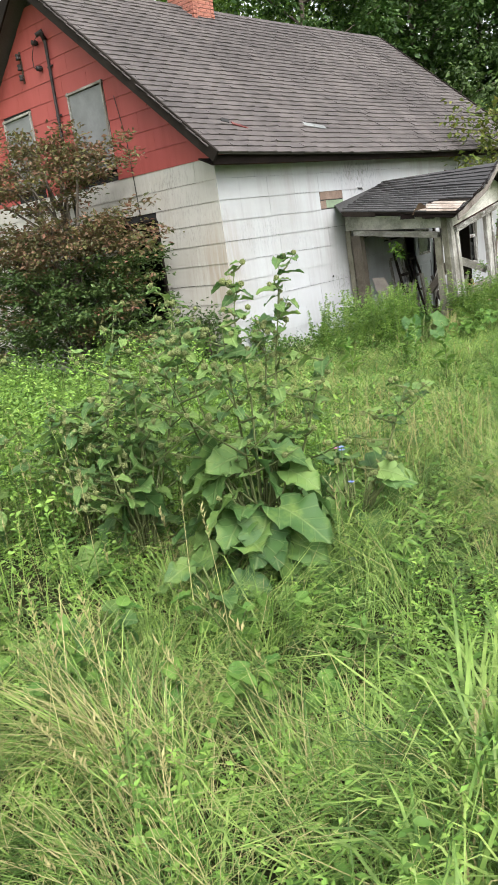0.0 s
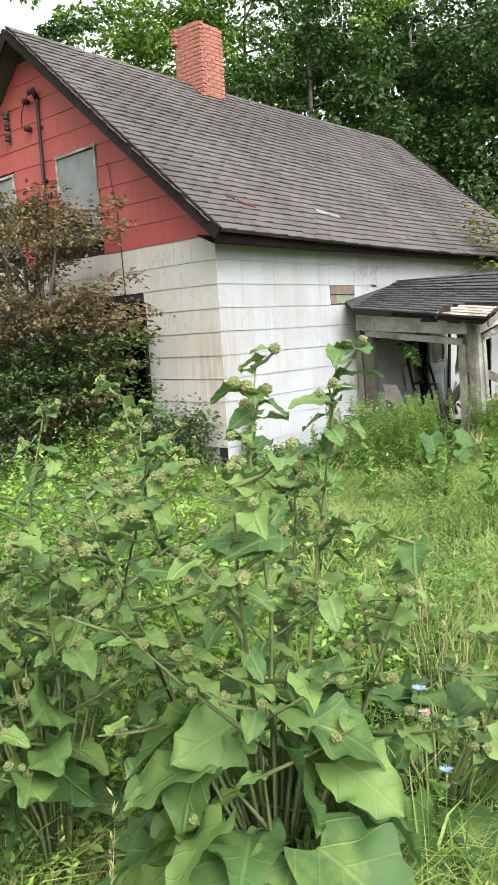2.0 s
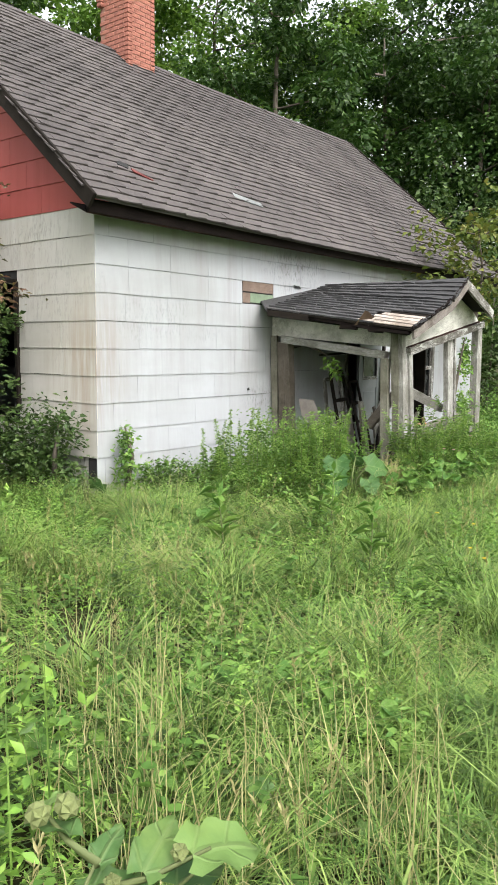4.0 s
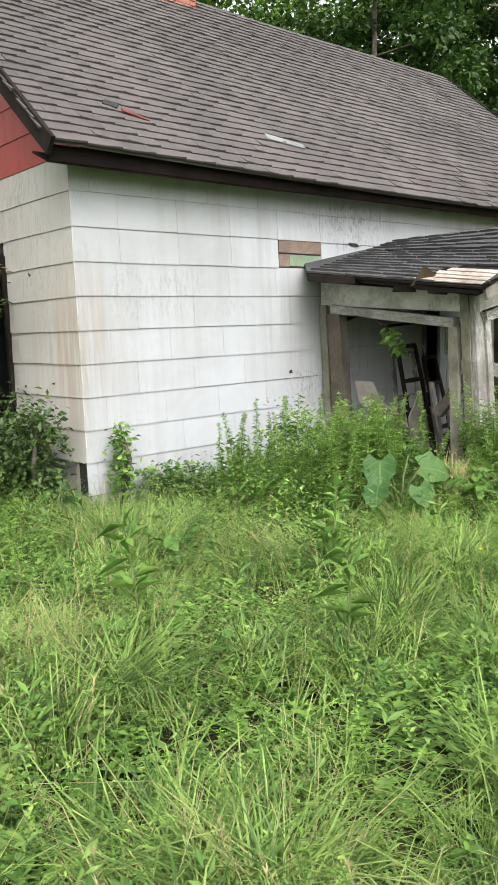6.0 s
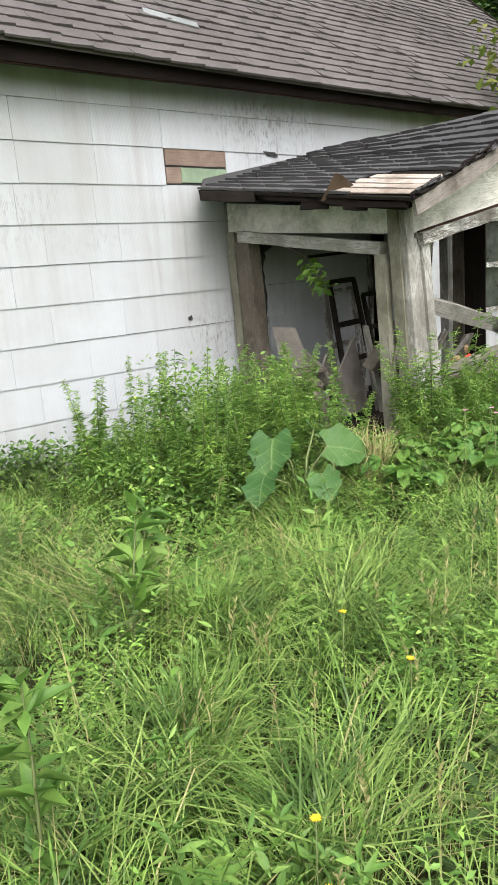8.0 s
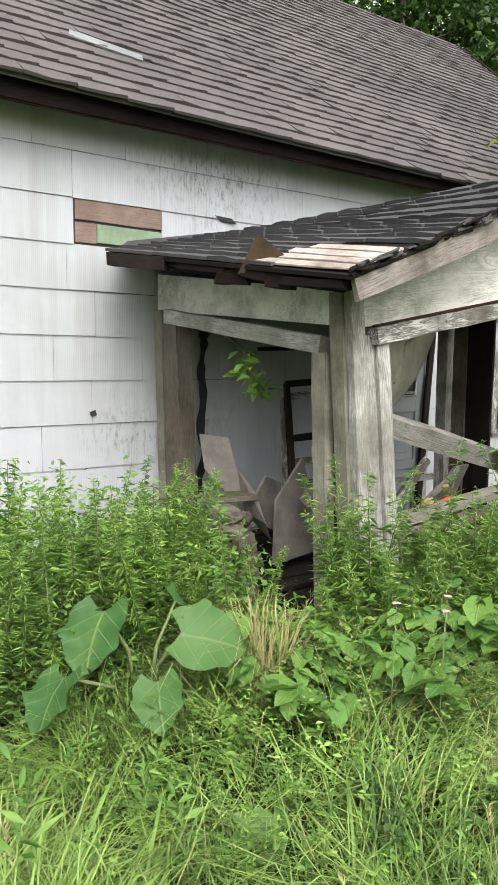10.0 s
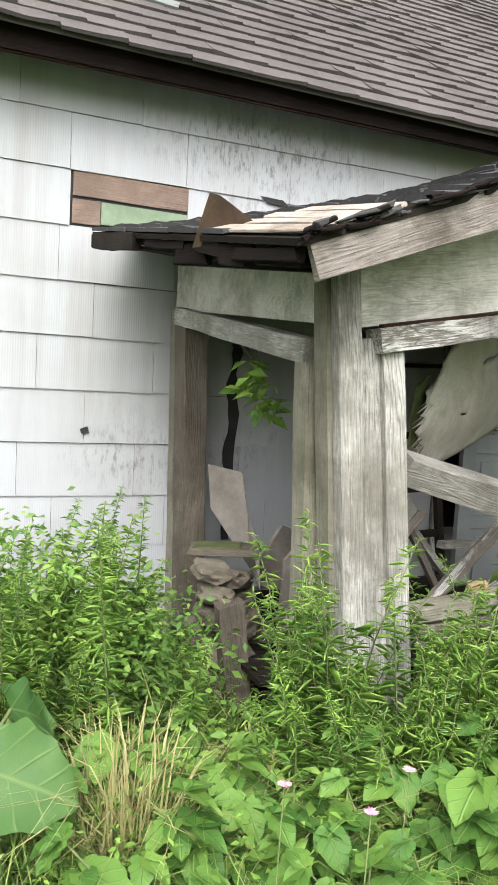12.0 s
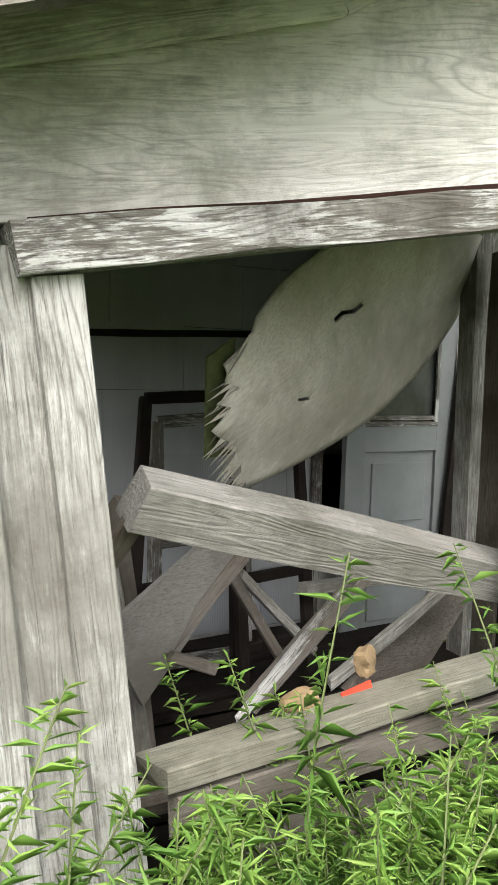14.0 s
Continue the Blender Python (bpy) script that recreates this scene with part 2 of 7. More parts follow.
MORTAR = plain_material("grey_mortar", (0.30, 0.16, 0.125), 0.9)
STONE = plain_material("grey_brown_stone", (0.16, 0.14, 0.11), 0.9, 0, 0.5, 9)
glass = Nodes("grimy_glass", 0.22, 0.5)
glass.color(glass.ramp(glass.noise(6, 5, 0.6), (0.3, (0.02, 0.022, 0.021)), (0.7, (0.06, 0.065, 0.062))))
GLASS = glass.m
RED_PAINT = plain_material("rusty_red_paint", (0.15, 0.03, 0.025), 0.6, 0.1, 0.5, 8)
RED_PLASTIC = plain_material("bright_red_plastic", (0.75, 0.045, 0.02), 0.4, 0, 0.15)
STRAW = plain_material("torn_tan_cardboard", (0.27, 0.19, 0.105), 0.9, 0, 0.4, 12)
BARK = plain_material("grey_brown_bark", (0.13, 0.11, 0.09), 0.95, 0, 0.5, 6, 0.6)


def shingle_material(name, a, b):
    k = Nodes(name, 0.92, 0.2)
    c = k.mix(k.random(), a, b)
    isl = k.random(True)
    c = k.mix(k.ramp(isl, (0.0, (0, 0, 0)), (1, (0.7, 0.7, 0.7))), c, b)
    spots = k.noise(60, 3, 0.7)
    c = k.mix(k.ramp(spots, (0.35, (0.5, 0.5, 0.5)), (0.65, (0, 0, 0))), c, tuple(x * 0.55 for x in a))
    wash = k.noise(0.8, 5, 0.6, k.coords(2, 0.8, 0.8))
    c = k.mix(k.ramp(wash, (0.42, (0, 0, 0)), (0.68, (0.5, 0.5, 0.5))), c, (b[0] * 1.35, b[1] * 1.33, b[2] * 1.3))
    k.color(c)
    k.bump(spots, 0.4, 0.004)
    k.bump(k.noise(12, 4, 0.6), 0.3, 0.008)
    return k.m


SHINGLE = shingle_material("weathered_brown_grey_shingle", (0.064, 0.057, 0.057), (0.100, 0.090, 0.089))
SHINGLE_DARK = shingle_material("dark_grey_shingle", (0.036, 0.036, 0.038), (0.062, 0.062, 0.065))
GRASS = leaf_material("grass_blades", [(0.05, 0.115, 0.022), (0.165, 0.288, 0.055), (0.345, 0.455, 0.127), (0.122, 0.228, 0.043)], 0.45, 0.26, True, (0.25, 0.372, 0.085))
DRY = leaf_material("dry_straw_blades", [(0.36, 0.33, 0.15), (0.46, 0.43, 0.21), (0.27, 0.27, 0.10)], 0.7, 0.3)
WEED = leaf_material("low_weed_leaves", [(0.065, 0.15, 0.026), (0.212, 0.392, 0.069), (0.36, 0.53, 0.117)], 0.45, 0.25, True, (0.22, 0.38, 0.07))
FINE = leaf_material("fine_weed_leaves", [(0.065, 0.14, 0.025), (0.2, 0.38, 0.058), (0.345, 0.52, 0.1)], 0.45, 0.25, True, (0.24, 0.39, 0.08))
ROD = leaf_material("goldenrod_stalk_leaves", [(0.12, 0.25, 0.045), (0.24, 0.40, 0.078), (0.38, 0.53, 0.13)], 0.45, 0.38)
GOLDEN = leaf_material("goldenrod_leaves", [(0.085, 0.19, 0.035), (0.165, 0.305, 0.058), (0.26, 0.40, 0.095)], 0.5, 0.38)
# Same maple leaf with sunlight painted in as a brighter green.
SUNLIT_LEAF = leaf_material("sunlit_maple_leaves", [(0.07, 0.15, 0.02), (0.13, 0.24, 0.034), (0.20, 0.32, 0.05)], 0.5, 0.35)
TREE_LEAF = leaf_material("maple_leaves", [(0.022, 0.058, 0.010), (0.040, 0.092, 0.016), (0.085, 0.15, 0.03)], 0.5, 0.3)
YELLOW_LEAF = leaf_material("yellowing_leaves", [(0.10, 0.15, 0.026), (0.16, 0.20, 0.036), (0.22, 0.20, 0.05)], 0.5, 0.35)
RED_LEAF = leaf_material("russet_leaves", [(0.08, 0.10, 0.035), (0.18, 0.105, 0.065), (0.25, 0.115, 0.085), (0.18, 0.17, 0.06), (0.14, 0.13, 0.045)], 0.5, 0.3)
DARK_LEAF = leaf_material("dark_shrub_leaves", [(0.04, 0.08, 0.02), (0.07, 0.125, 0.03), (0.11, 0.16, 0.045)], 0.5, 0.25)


def veined_leaf_material(name, cols, pitch):
    """Large leaves with a pale midrib and side veins, each leaf of its own tint, blotched and a little yellowed."""
    k = Nodes(name, 0.55, 0.3)
    c = k.ramp(k.random(), *[(i / (len(cols) - 1), q) for i, q in enumerate(cols)])
    c = k.mix(k.ramp(k.noise(9, 5, 0.6), (0.5, (0, 0, 0)), (0.75, (0.6, 0.6, 0.6))), c, (cols[-1][0] * 1.35, cols[-1][1] * 1.15, cols[-1][2]))
    xyz = k.n.new("ShaderNodeSeparateXYZ")
    k.l.new(k.n.new("ShaderNodeTexCoord").outputs["Object"], xyz.inputs[0])

    def calc(op, a, b=0.0):
        q = k.n.new("ShaderNodeMath")
        q.operation = op
        for value, slot in ((a, 0), (b, 1)):
            if isinstance(value, float):
                q.inputs[slot].default_value = value
            else:
                k.l.new(value, q.inputs[slot])
        return q.outputs[0]

    side = calc("ABSOLUTE", xyz.outputs["Y"])
    rib = k.ramp(calc("MULTIPLY", side, 100.0 * 0.4 / pitch), (0.0, (1, 1, 1)), (0.35, (0, 0, 0)))
    wave = calc("PINGPONG", calc("SUBTRACT", xyz.outputs["X"], calc("MULTIPLY", side, 0.8)), 0.035 * pitch)
    vein = k.ramp(calc("DIVIDE", wave, 0.035 * pitch), (0.0, (0.7, 0.7, 0.7)), (0.16, (0, 0, 0)))
    lines = k.mix(1.0, rib, vein, "LIGHTEN")
    c = k.mix(k.mix(1.0, lines, (0.3, 0.3, 0.3), "MULTIPLY"), c, (0.30, 0.38, 0.16))
    k.color(c)
    k.bump(lines, 0.5, 0.006)
    k.bump(k.noise(30, 4, 0.6), 0.35, 0.006)
    tr = k.n.new("ShaderNodeBsdfTranslucent")
    k.l.new(c, tr.inputs["Color"])
    mx = k.add("ShaderNodeMixShader", Fac=0.3)
    k.l.new(k.b.outputs[0], mx.inputs[1])
    k.l.new(tr.outputs[0], mx.inputs[2])
    k.l.new(mx.outputs[0], k.n["Material Output"].inputs["Surface"])
    return k.m


BURDOCK = veined_leaf_material("burdock_leaves", [(0.045, 0.105, 0.031), (0.088, 0.172, 0.05), (0.17, 0.275, 0.076)], 0.8)
# Darker copy of the burdock green: shade on upright leaves is painted in.
DOCK = veined_leaf_material("shade_toned_broad_leaves", [(0.04, 0.105, 0.028), (0.055, 0.13, 0.034), (0.07, 0.15, 0.04)], 0.8)
BRAMBLE_LEAF = veined_leaf_material("bramble_leaves", [(0.05, 0.135, 0.024), (0.09, 0.195, 0.036), (0.14, 0.26, 0.05)], 0.3)
STEM = plain_material("green_brown_stem", (0.13, 0.16, 0.06), 0.7)
SOIL = Nodes("soil_and_thatch", 0.95, 0.1)
soil_tone = SOIL.ramp(SOIL.noise(5, 8, 0.7), (0.35, (0.016, 0.020, 0.008)), (0.5, (0.032, 0.036, 0.014)), (0.68, (0.075, 0.068, 0.03)))
turf_tone = SOIL.ramp(SOIL.noise(3, 8, 0.7), (0.35, (0.075, 0.115, 0.034)), (0.65, (0.155, 0.20, 0.072)))
turf_side = SOIL.n.new("ShaderNodeVectorMath")
turf_side.operation = "DOT_PRODUCT"
SOIL.l.new(SOIL.coords(), turf_side.inputs[0])
turf_side.inputs[1].default_value = (0.24, -1.0, 0.0)
turf_back = SOIL.n.new("ShaderNodeVectorMath")
turf_back.operation = "DOT_PRODUCT"
SOIL.l.new(SOIL.coords(), turf_back.inputs[0])
turf_back.inputs[1].default_value = (-1.0, 0.46, 0.0)
turf = SOIL.mix(1.0, SOIL.ramp(turf_side.outputs["Value"], (0.0, (0, 0, 0)), (0.9, (1, 1, 1))), SOIL.ramp(turf_back.outputs["Value"], (0.0, (0, 0, 0)), (0.9, (1, 1, 1))), "LIGHTEN")
SOIL.color(SOIL.mix(turf, soil_tone, turf_tone))
SOIL.bump(SOIL.noise(25, 6, 0.7), 0.8, 0.03)
SOIL = SOIL.m


# ---- builders ----
def world_of(ob):
    if ob.parent is None:
        return ob.matrix_basis.copy()
    return world_of(ob.parent) @ ob.matrix_parent_inverse @ ob.matrix_basis


def mesh_object(name, me, material, parent=None, label=""):
    me.materials.append(material) if material and not me.materials else None
    ob = new(name, me)
    if parent:
        ob.parent = parent
        ob.matrix_parent_inverse = world_of(parent).inverted()
    if label:
        ob["label"] = label
    return ob


def part(name, bm, material, parent=None, label="", smooth=False):
    me = bpy.data.meshes.new(name)
    if smooth:
        for f in bm.faces:
            f.smooth = True
    bm.to_mesh(me)
    bm.free()
    return mesh_object(name, me, material, parent, label)


def empty(name, x=0, y=0, z=0):
    e = new(name)
    e.location = (x, y, z)
    return e


def box(sx, sy, sz, m=None, bevel=0.004, bm=None, jag=0.0, rnd=None):
    """A box centred at the origin, then moved by m, with softened and slightly uneven edges."""
    bm = bm or bmesh.new()
    out = bmesh.ops.create_cube(bm, size=1.0)
    bmesh.ops.scale(bm, vec=(sx, sy, sz), verts=out["verts"])
    if bevel:
        edges = list({e for v in out["verts"] for e in v.link_edges})
        res = bmesh.ops.bevel(bm, geom=edges, offset=min(bevel, 0.3 * min(sx, sy, sz)), segments=1, affect="EDGES")
        verts = res["verts"]
    else:
        verts = out["verts"]
    if jag and rnd:
        for v in verts:
            v.co += Vector((rnd.uniform(-jag, jag), rnd.uniform(-jag, jag), rnd.uniform(-jag, jag)))
    if m is not None:
        bmesh.ops.transform(bm, matrix=m, verts=verts)
    return bm


def beam_matrix(a, b, up=(0, 0, 1)):
    """The pose whose x axis runs from a to b, centred between them."""
    a, b = Vector(a), Vector(b)
    x = (b - a).normalized()
    y = Vector(up).cross(x).normalized()
    z = x.cross(y)
    m = Matrix((x, y, z)).transposed().to_4x4()
    m.translation = (a + b) / 2
    return m, (b - a).length


BEAM_RND = random.Random(5)


def board(name, a, b, wide, thick, material, parent=None, label="", up=(0, 0, 1), ragged=0.0):
    """A plank from a to b: thick across y, wide along its own z; slightly bowed and worn, its ends ragged if asked."""
    m, length = beam_matrix(a, b, up)
    bm = bmesh.new()
    n = max(2, min(10, int(length / 0.18)))
    rings = []
    for i in range(n + 1):
        u = (i / n - 0.5) * length
        ring = []
        end = i in (0, n)
        for sy, sz in ((-1, -1), (1, -1), (1, 1), (-1, 1)):
            w = 0.5 * wide * sz + BEAM_RND.uniform(-1, 1) * 0.003
            t = 0.5 * thick * sy + BEAM_RND.uniform(-1, 1) * 0.0015
            du = BEAM_RND.uniform(-ragged, ragged) if end else 0
            ring.append(bm.verts.new((u + du, t, w)))
        rings.append(ring)
    for r0, r1 in zip(rings, rings[1:]):
        for j in range(4):
            bm.faces.new((r0[j], r0[(j + 1) % 4], r1[(j + 1) % 4], r1[j]))
    bm.faces.new(rings[0][::-1])
    bm.faces.new(rings[-1])
    long_edges = [e for e in bm.edges if abs((e.verts[0].co - e.verts[1].co).normalized().x) > 0.8]
    bmesh.ops.bevel(bm, geom=long_edges, offset=min(0.004, 0.2 * thick), segments=1, affect="EDGES")
    bmesh.ops.recalc_face_normals(bm, faces=bm.faces)
    ob = part(name, bm, material, parent, label)
    ob.matrix_basis = m
    return ob


def sheet(name, corners, thick, material, parent=None, label="", cuts=1):
    """A flat panel through its corners, given in turn, of some thickness."""
    bm = bmesh.new()
    vs = [bm.verts.new(c) for c in corners]
    f = bm.faces.new(vs)
    if cuts > 1 and len(vs) == 4:
        bmesh.ops.subdivide_edges(bm, edges=bm.edges[:], cuts=cuts - 1, use_grid_fill=True)
    out = bmesh.ops.extrude_face_region(bm, geom=bm.faces[:])
    bm.normal_update()
    nrm = (Vector(corners[1]) - Vector(corners[0])).cross(Vector(corners[2]) - Vector(corners[1])).normalized()
    for g in out["geom"]:
        if isinstance(g, bmesh.types.BMVert):
            g.co -= nrm * thick
    bmesh.ops.recalc_face_normals(bm, faces=bm.faces)
    return part(name, bm, material, parent, label)


def tube(points, radii, sides=8, bm=None):
    bm = bm or bmesh.new()
    rings = []
    for i, (q, r) in enumerate(zip(points, radii)):
        q = Vector(q)
        d = (Vector(points[min(i + 1, len(points) - 1)]) - Vector(points[max(i - 1, 0)])).normalized()
        a = d.orthogonal().normalized() if abs(d.z) > 0.9 else d.cross(Vector((0, 0, 1))).normalized()
        b = d.cross(a)
        rings.append([bm.verts.new(q + r * (math.cos(2 * math.pi * j / sides) * a + math.sin(2 * math.pi * j / sides) * b)) for j in range(sides)])
    for r0, r1 in zip(rings, rings[1:]):
        best = min(range(sides), key=lambda s: (r0[0].co - r1[s].co).length)
        for j in range(sides):
            bm.faces.new((r0[j], r0[(j + 1) % sides], r1[(j + 1 + best) % sides], r1[(j + best) % sides]))
    bm.faces.new(rings[0][::-1])
    bm.faces.new(rings[-1])
    for f in bm.faces:
        f.smooth = True
    return bm


def raw_mesh(name, verts, faces):
    """A mesh from numpy arrays: faces all with the same number of corners, or a list of such arrays."""
    faces = faces if isinstance(faces, list) else [faces]
    me = bpy.data.meshes.new(name)
    me.vertices.add(len(verts))
    me.vertices.foreach_set("co", np.ascontiguousarray(verts, dtype=np.float32).ravel())
    loops = np.concatenate([f.ravel() for f in faces]).astype(np.int32)
    sizes = np.concatenate([np.full(len(f), f.shape[1]) for f in faces])
    starts = np.concatenate([[0], np.cumsum(sizes)[:-1]]).astype(np.int32)
    me.loops.add(len(loops))
    me.loops.foreach_set("vertex_index", loops)
    me.polygons.add(len(sizes))
    me.polygons.foreach_set("loop_start", starts)
    me.update(calc_edges=True)
    me.validate()
    return me


def unit(a):
    return a / np.maximum(1e-9, np.linalg.norm(a, axis=-1, keepdims=True))


def leaves_mesh(name, base, way, length, width, rng, droop=0.25):
    """One folded pointed leaf for each row: base point, direction, length and width."""
    n = len(base)
    way = unit(way)
    side = unit(np.cross(way, np.array([0, 0, 1.0]) + rng.normal(0, 0.5, (n, 3))))
    nor = np.cross(side, way)
    length, width = np.broadcast_to(length, n)[:, None], np.broadcast_to(width, n)[:, None]
    mid = base + way * length * 0.45
    left = mid + side * width * 0.5 + nor * width * 0.16
    right = mid - side * width * 0.5 + nor * width * 0.16
    tip = base + way * length - nor * length * droop * rng.uniform(0, 1, (n, 1))
    verts = np.stack([base, right, tip, left], 1).reshape(-1, 3)
    i = np.arange(n)[:, None] * 4
    return raw_mesh(name, verts, np.concatenate([i + np.array([[0, 1, 2]]), i + np.array([[0, 2, 3]])]))


def round_leaves_mesh(name, base, way, length, width, rng, droop=0.25):
    """One broad, gently cupped leaf for each row, with a rounder outline and a short point."""
    n = len(base)
    way = unit(way)
    side = unit(np.cross(way, np.array([0, 0, 1.0]) + rng.normal(0, 0.25, (n, 3))))
    nor = np.cross(side, way)
    length, width = np.broadcast_to(length, n)[:, None], np.broadcast_to(width, n)[:, None]
    fall = length * droop * rng.uniform(0.2, 1, (n, 1))
    rows = [base]
    for u, w, lift in ((0.22, 0.78, 0.10), (0.62, 0.86, 0.12)):
        c = base + way * length * u - nor * fall * u * u
        rows += [c - side * width * 0.5 * w + nor * width * lift, c, c + side * width * 0.5 * w + nor * width * lift]
    rows.append(base + way * length - nor * fall)
    verts = np.stack(rows, 1).reshape(-1, 3)
    i = np.arange(n)[:, None] * 8
    tris = [i + np.array([q]) for q in ([0, 1, 2], [0, 2, 3], [4, 7, 5], [5, 7, 6])]
    quads = [i + np.array([q]) for q in ([1, 4, 5, 2], [2, 5, 6, 3])]
    return raw_mesh(name, verts, [np.concatenate(tris), np.concatenate(quads)])


def blades_mesh(name, base, height, lean, width, rng, az=None):
    """Arching grass blades: three sections each, pointed."""
    n = len(base)
    az = rng.uniform(0, 2 * np.pi, n) if az is None else az
    d = np.stack([np.cos(az), np.sin(az), np.zeros(n)], 1)
    side = np.stack([-np.sin(az), np.cos(az), np.zeros(n)], 1)
    tw = rng.normal(0, 0.5, (n, 1))
    side = unit(side + d * tw)
    h, ln, w = (np.broadcast_to(q, n)[:, None] for q in (height, lean, width))
    up = np.array([[0, 0, 1.0]])
    rows = []
    for u, k in ((0, 0.75), (0.4, 1.0), (0.75, 0.7)):
        c = base + up * h * (u - 0.35 * ln * u ** 3) + d * h * ln * u ** 2
        rows += [c - side * w * k * 0.5, c + side * w * k * 0.5]
    rows.append(base + up * h * (1 - 0.55 * ln) + d * h * ln)
    verts = np.stack(rows, 1).reshape(-1, 3)
    i = np.arange(n)[:, None] * 7
    quads = np.concatenate([i + np.array([[0, 1, 3, 2]]), i + np.array([[2, 3, 5, 4]])])
    return raw_mesh(name, verts, [quads, i + np.array([[4, 5, 6]])])


def ground_z(x, y):
    """The lie of the land, which falls gently towards the porch."""
    x, y = np.asarray(x, float), np.asarray(y, float)
    f = np.clip((x - 0.0) / 11.0, 0, 1)
    z = 0.10 - 0.30 * f * f * (3 - 2 * f)
    return z + 0.035 * np.sin(1.3 * x + 0.4) * np.cos(1.1 * y) + 0.02 * np.sin(2.9 * x + 1.7 * y)


# ---- ground ----
def make_ground():
    ax = np.concatenate([[-900, -250, -80, -30], np.arange(-12, 34, 0.5), [45, 90, 260, 900]])
    ay = np.concatenate([[-900, -250, -80, -30], np.arange(-12, 30, 0.5), [45, 90, 260, 900]])
    gx, gy = np.meshgrid(ax, ay, indexing="ij")
    gz = ground_z(gx, gy)
    nx, ny = gx.shape
    i = np.arange(nx * ny).reshape(nx, ny)
    quads = np.stack([i[:-1, :-1], i[1:, :-1], i[1:, 1:], i[:-1, 1:]], -1).reshape(-1, 4)
    me = raw_mesh("ground", np.stack([gx, gy, gz], -1).reshape(-1, 3), quads)
    for p in me.polygons:
        p.use_smooth = True
    return tagged(mesh_object("ground", me, SOIL), "dark soil with thatch under the tall grass", "ground", kind="structure")


make_ground()

# ---- the house ----
COURSE = 0.273
WX, WY = 8.14, 7.835            # the corner: gable wall at x = WX, long wall at y = WY
X_END, Y_BACK = 17.5, 14.265
RIDGE_Y, RIDGE_Z = 11.05, 5.85
EAVE_Y, EAVE_Z = 7.50, 2.80
SLOPE = (RIDGE_Z - EAVE_Z) / (RIDGE_Y - EAVE_Y)
Z_TOP = 2.787                    # the line between white and red courses
Z_LOW = Z_TOP - 9 * COURSE

house = tagged(empty("farmhouse", WX, WY, -0.1), "abandoned white and red farmhouse with a brown shingle roof", "house")


def wall_solid(name, axis, at, thick, lo, hi, z0, z1, holes, material, parent):
    """A wall with openings through it. axis: the wall runs along x or y; at: its outer face."""
    cu = sorted({lo, hi, *[h[0] for h in holes], *[h[1] for h in holes]})
    cz = sorted({z0, z1, *[h[2] for h in holes], *[h[3] for h in holes]})
    bm = bmesh.new()
    for u0, u1 in zip(cu, cu[1:]):
        for w0, w1 in zip(cz, cz[1:]):
            if any(h[0] < (u0 + u1) / 2 < h[1] and h[2] < (w0 + w1) / 2 < h[3] for h in holes):
                continue
            mid = ((u0 + u1) / 2, at + thick / 2, (w0 + w1) / 2)
            size = (u1 - u0, abs(thick), w1 - w0)
            if axis == "y":
                mid, size = (mid[1], mid[0], mid[2]), (size[1], size[0], size[2])
            box(*size, Matrix.Translation(mid), 0, bm)
    return part(name, bm, material, parent)


LONG_HOLES = [(12.75, 13.62, 0.05, 2.0), (14.62, 15.55, 0.62, 1.66)]
VENT = (10.392, 10.994, 1.968, 2.241)
GABLE_HOLES = [(9.10, 9.95, 0.75, 2.12), (12.1, 12.95, 0.75, 2.12)]
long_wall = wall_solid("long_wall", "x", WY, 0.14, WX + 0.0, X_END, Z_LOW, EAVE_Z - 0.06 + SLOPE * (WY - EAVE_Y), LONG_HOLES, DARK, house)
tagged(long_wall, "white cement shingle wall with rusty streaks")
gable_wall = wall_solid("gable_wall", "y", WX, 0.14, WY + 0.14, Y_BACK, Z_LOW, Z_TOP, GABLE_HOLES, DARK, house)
tagged(gable_wall, "stained white shingles under a red gable")
wall_solid("back_wall", "x", Y_BACK, -0.14, WX + 0.14, X_END - 0.14, Z_LOW, Z_TOP, [], WHITE_X, house)
wall_solid("end_wall", "y", X_END, -0.14, WY + 0.14, Y_BACK, Z_LOW, Z_TOP, [], WHITE_Y, house)


def gable_core(x0, x1, name):
    bm = bmesh.new()
    top = RIDGE_Z - 0.12
    w = (top - Z_TOP) / SLOPE
    tri = [(RIDGE_Y - w, Z_TOP), (RIDGE_Y + w, Z_TOP), (RIDGE_Y, top)]
    a = [bm.verts.new((x0, y, z)) for y, z in tri]
    b = [bm.verts.new((x1, y, z)) for y, z in tri]
    bm.faces.new(a)
    bm.faces.new(b[::-1])
    for j in range(3):
        bm.faces.new((a[j], b[j], b[(j + 1) % 3], a[(j + 1) % 3]))
    bmesh.ops.recalc_face_normals(bm, faces=bm.faces)
    return part(name, bm, DARK if x0 == WX else RED, house)


gable_top = gable_core(WX, WX + 0.14, "gable_top")
tagged(gable_top, "faded red painted gable shingles")
gable_core(X_END - 0.14, X_END, "far_gable_top")
bm = bmesh.new()
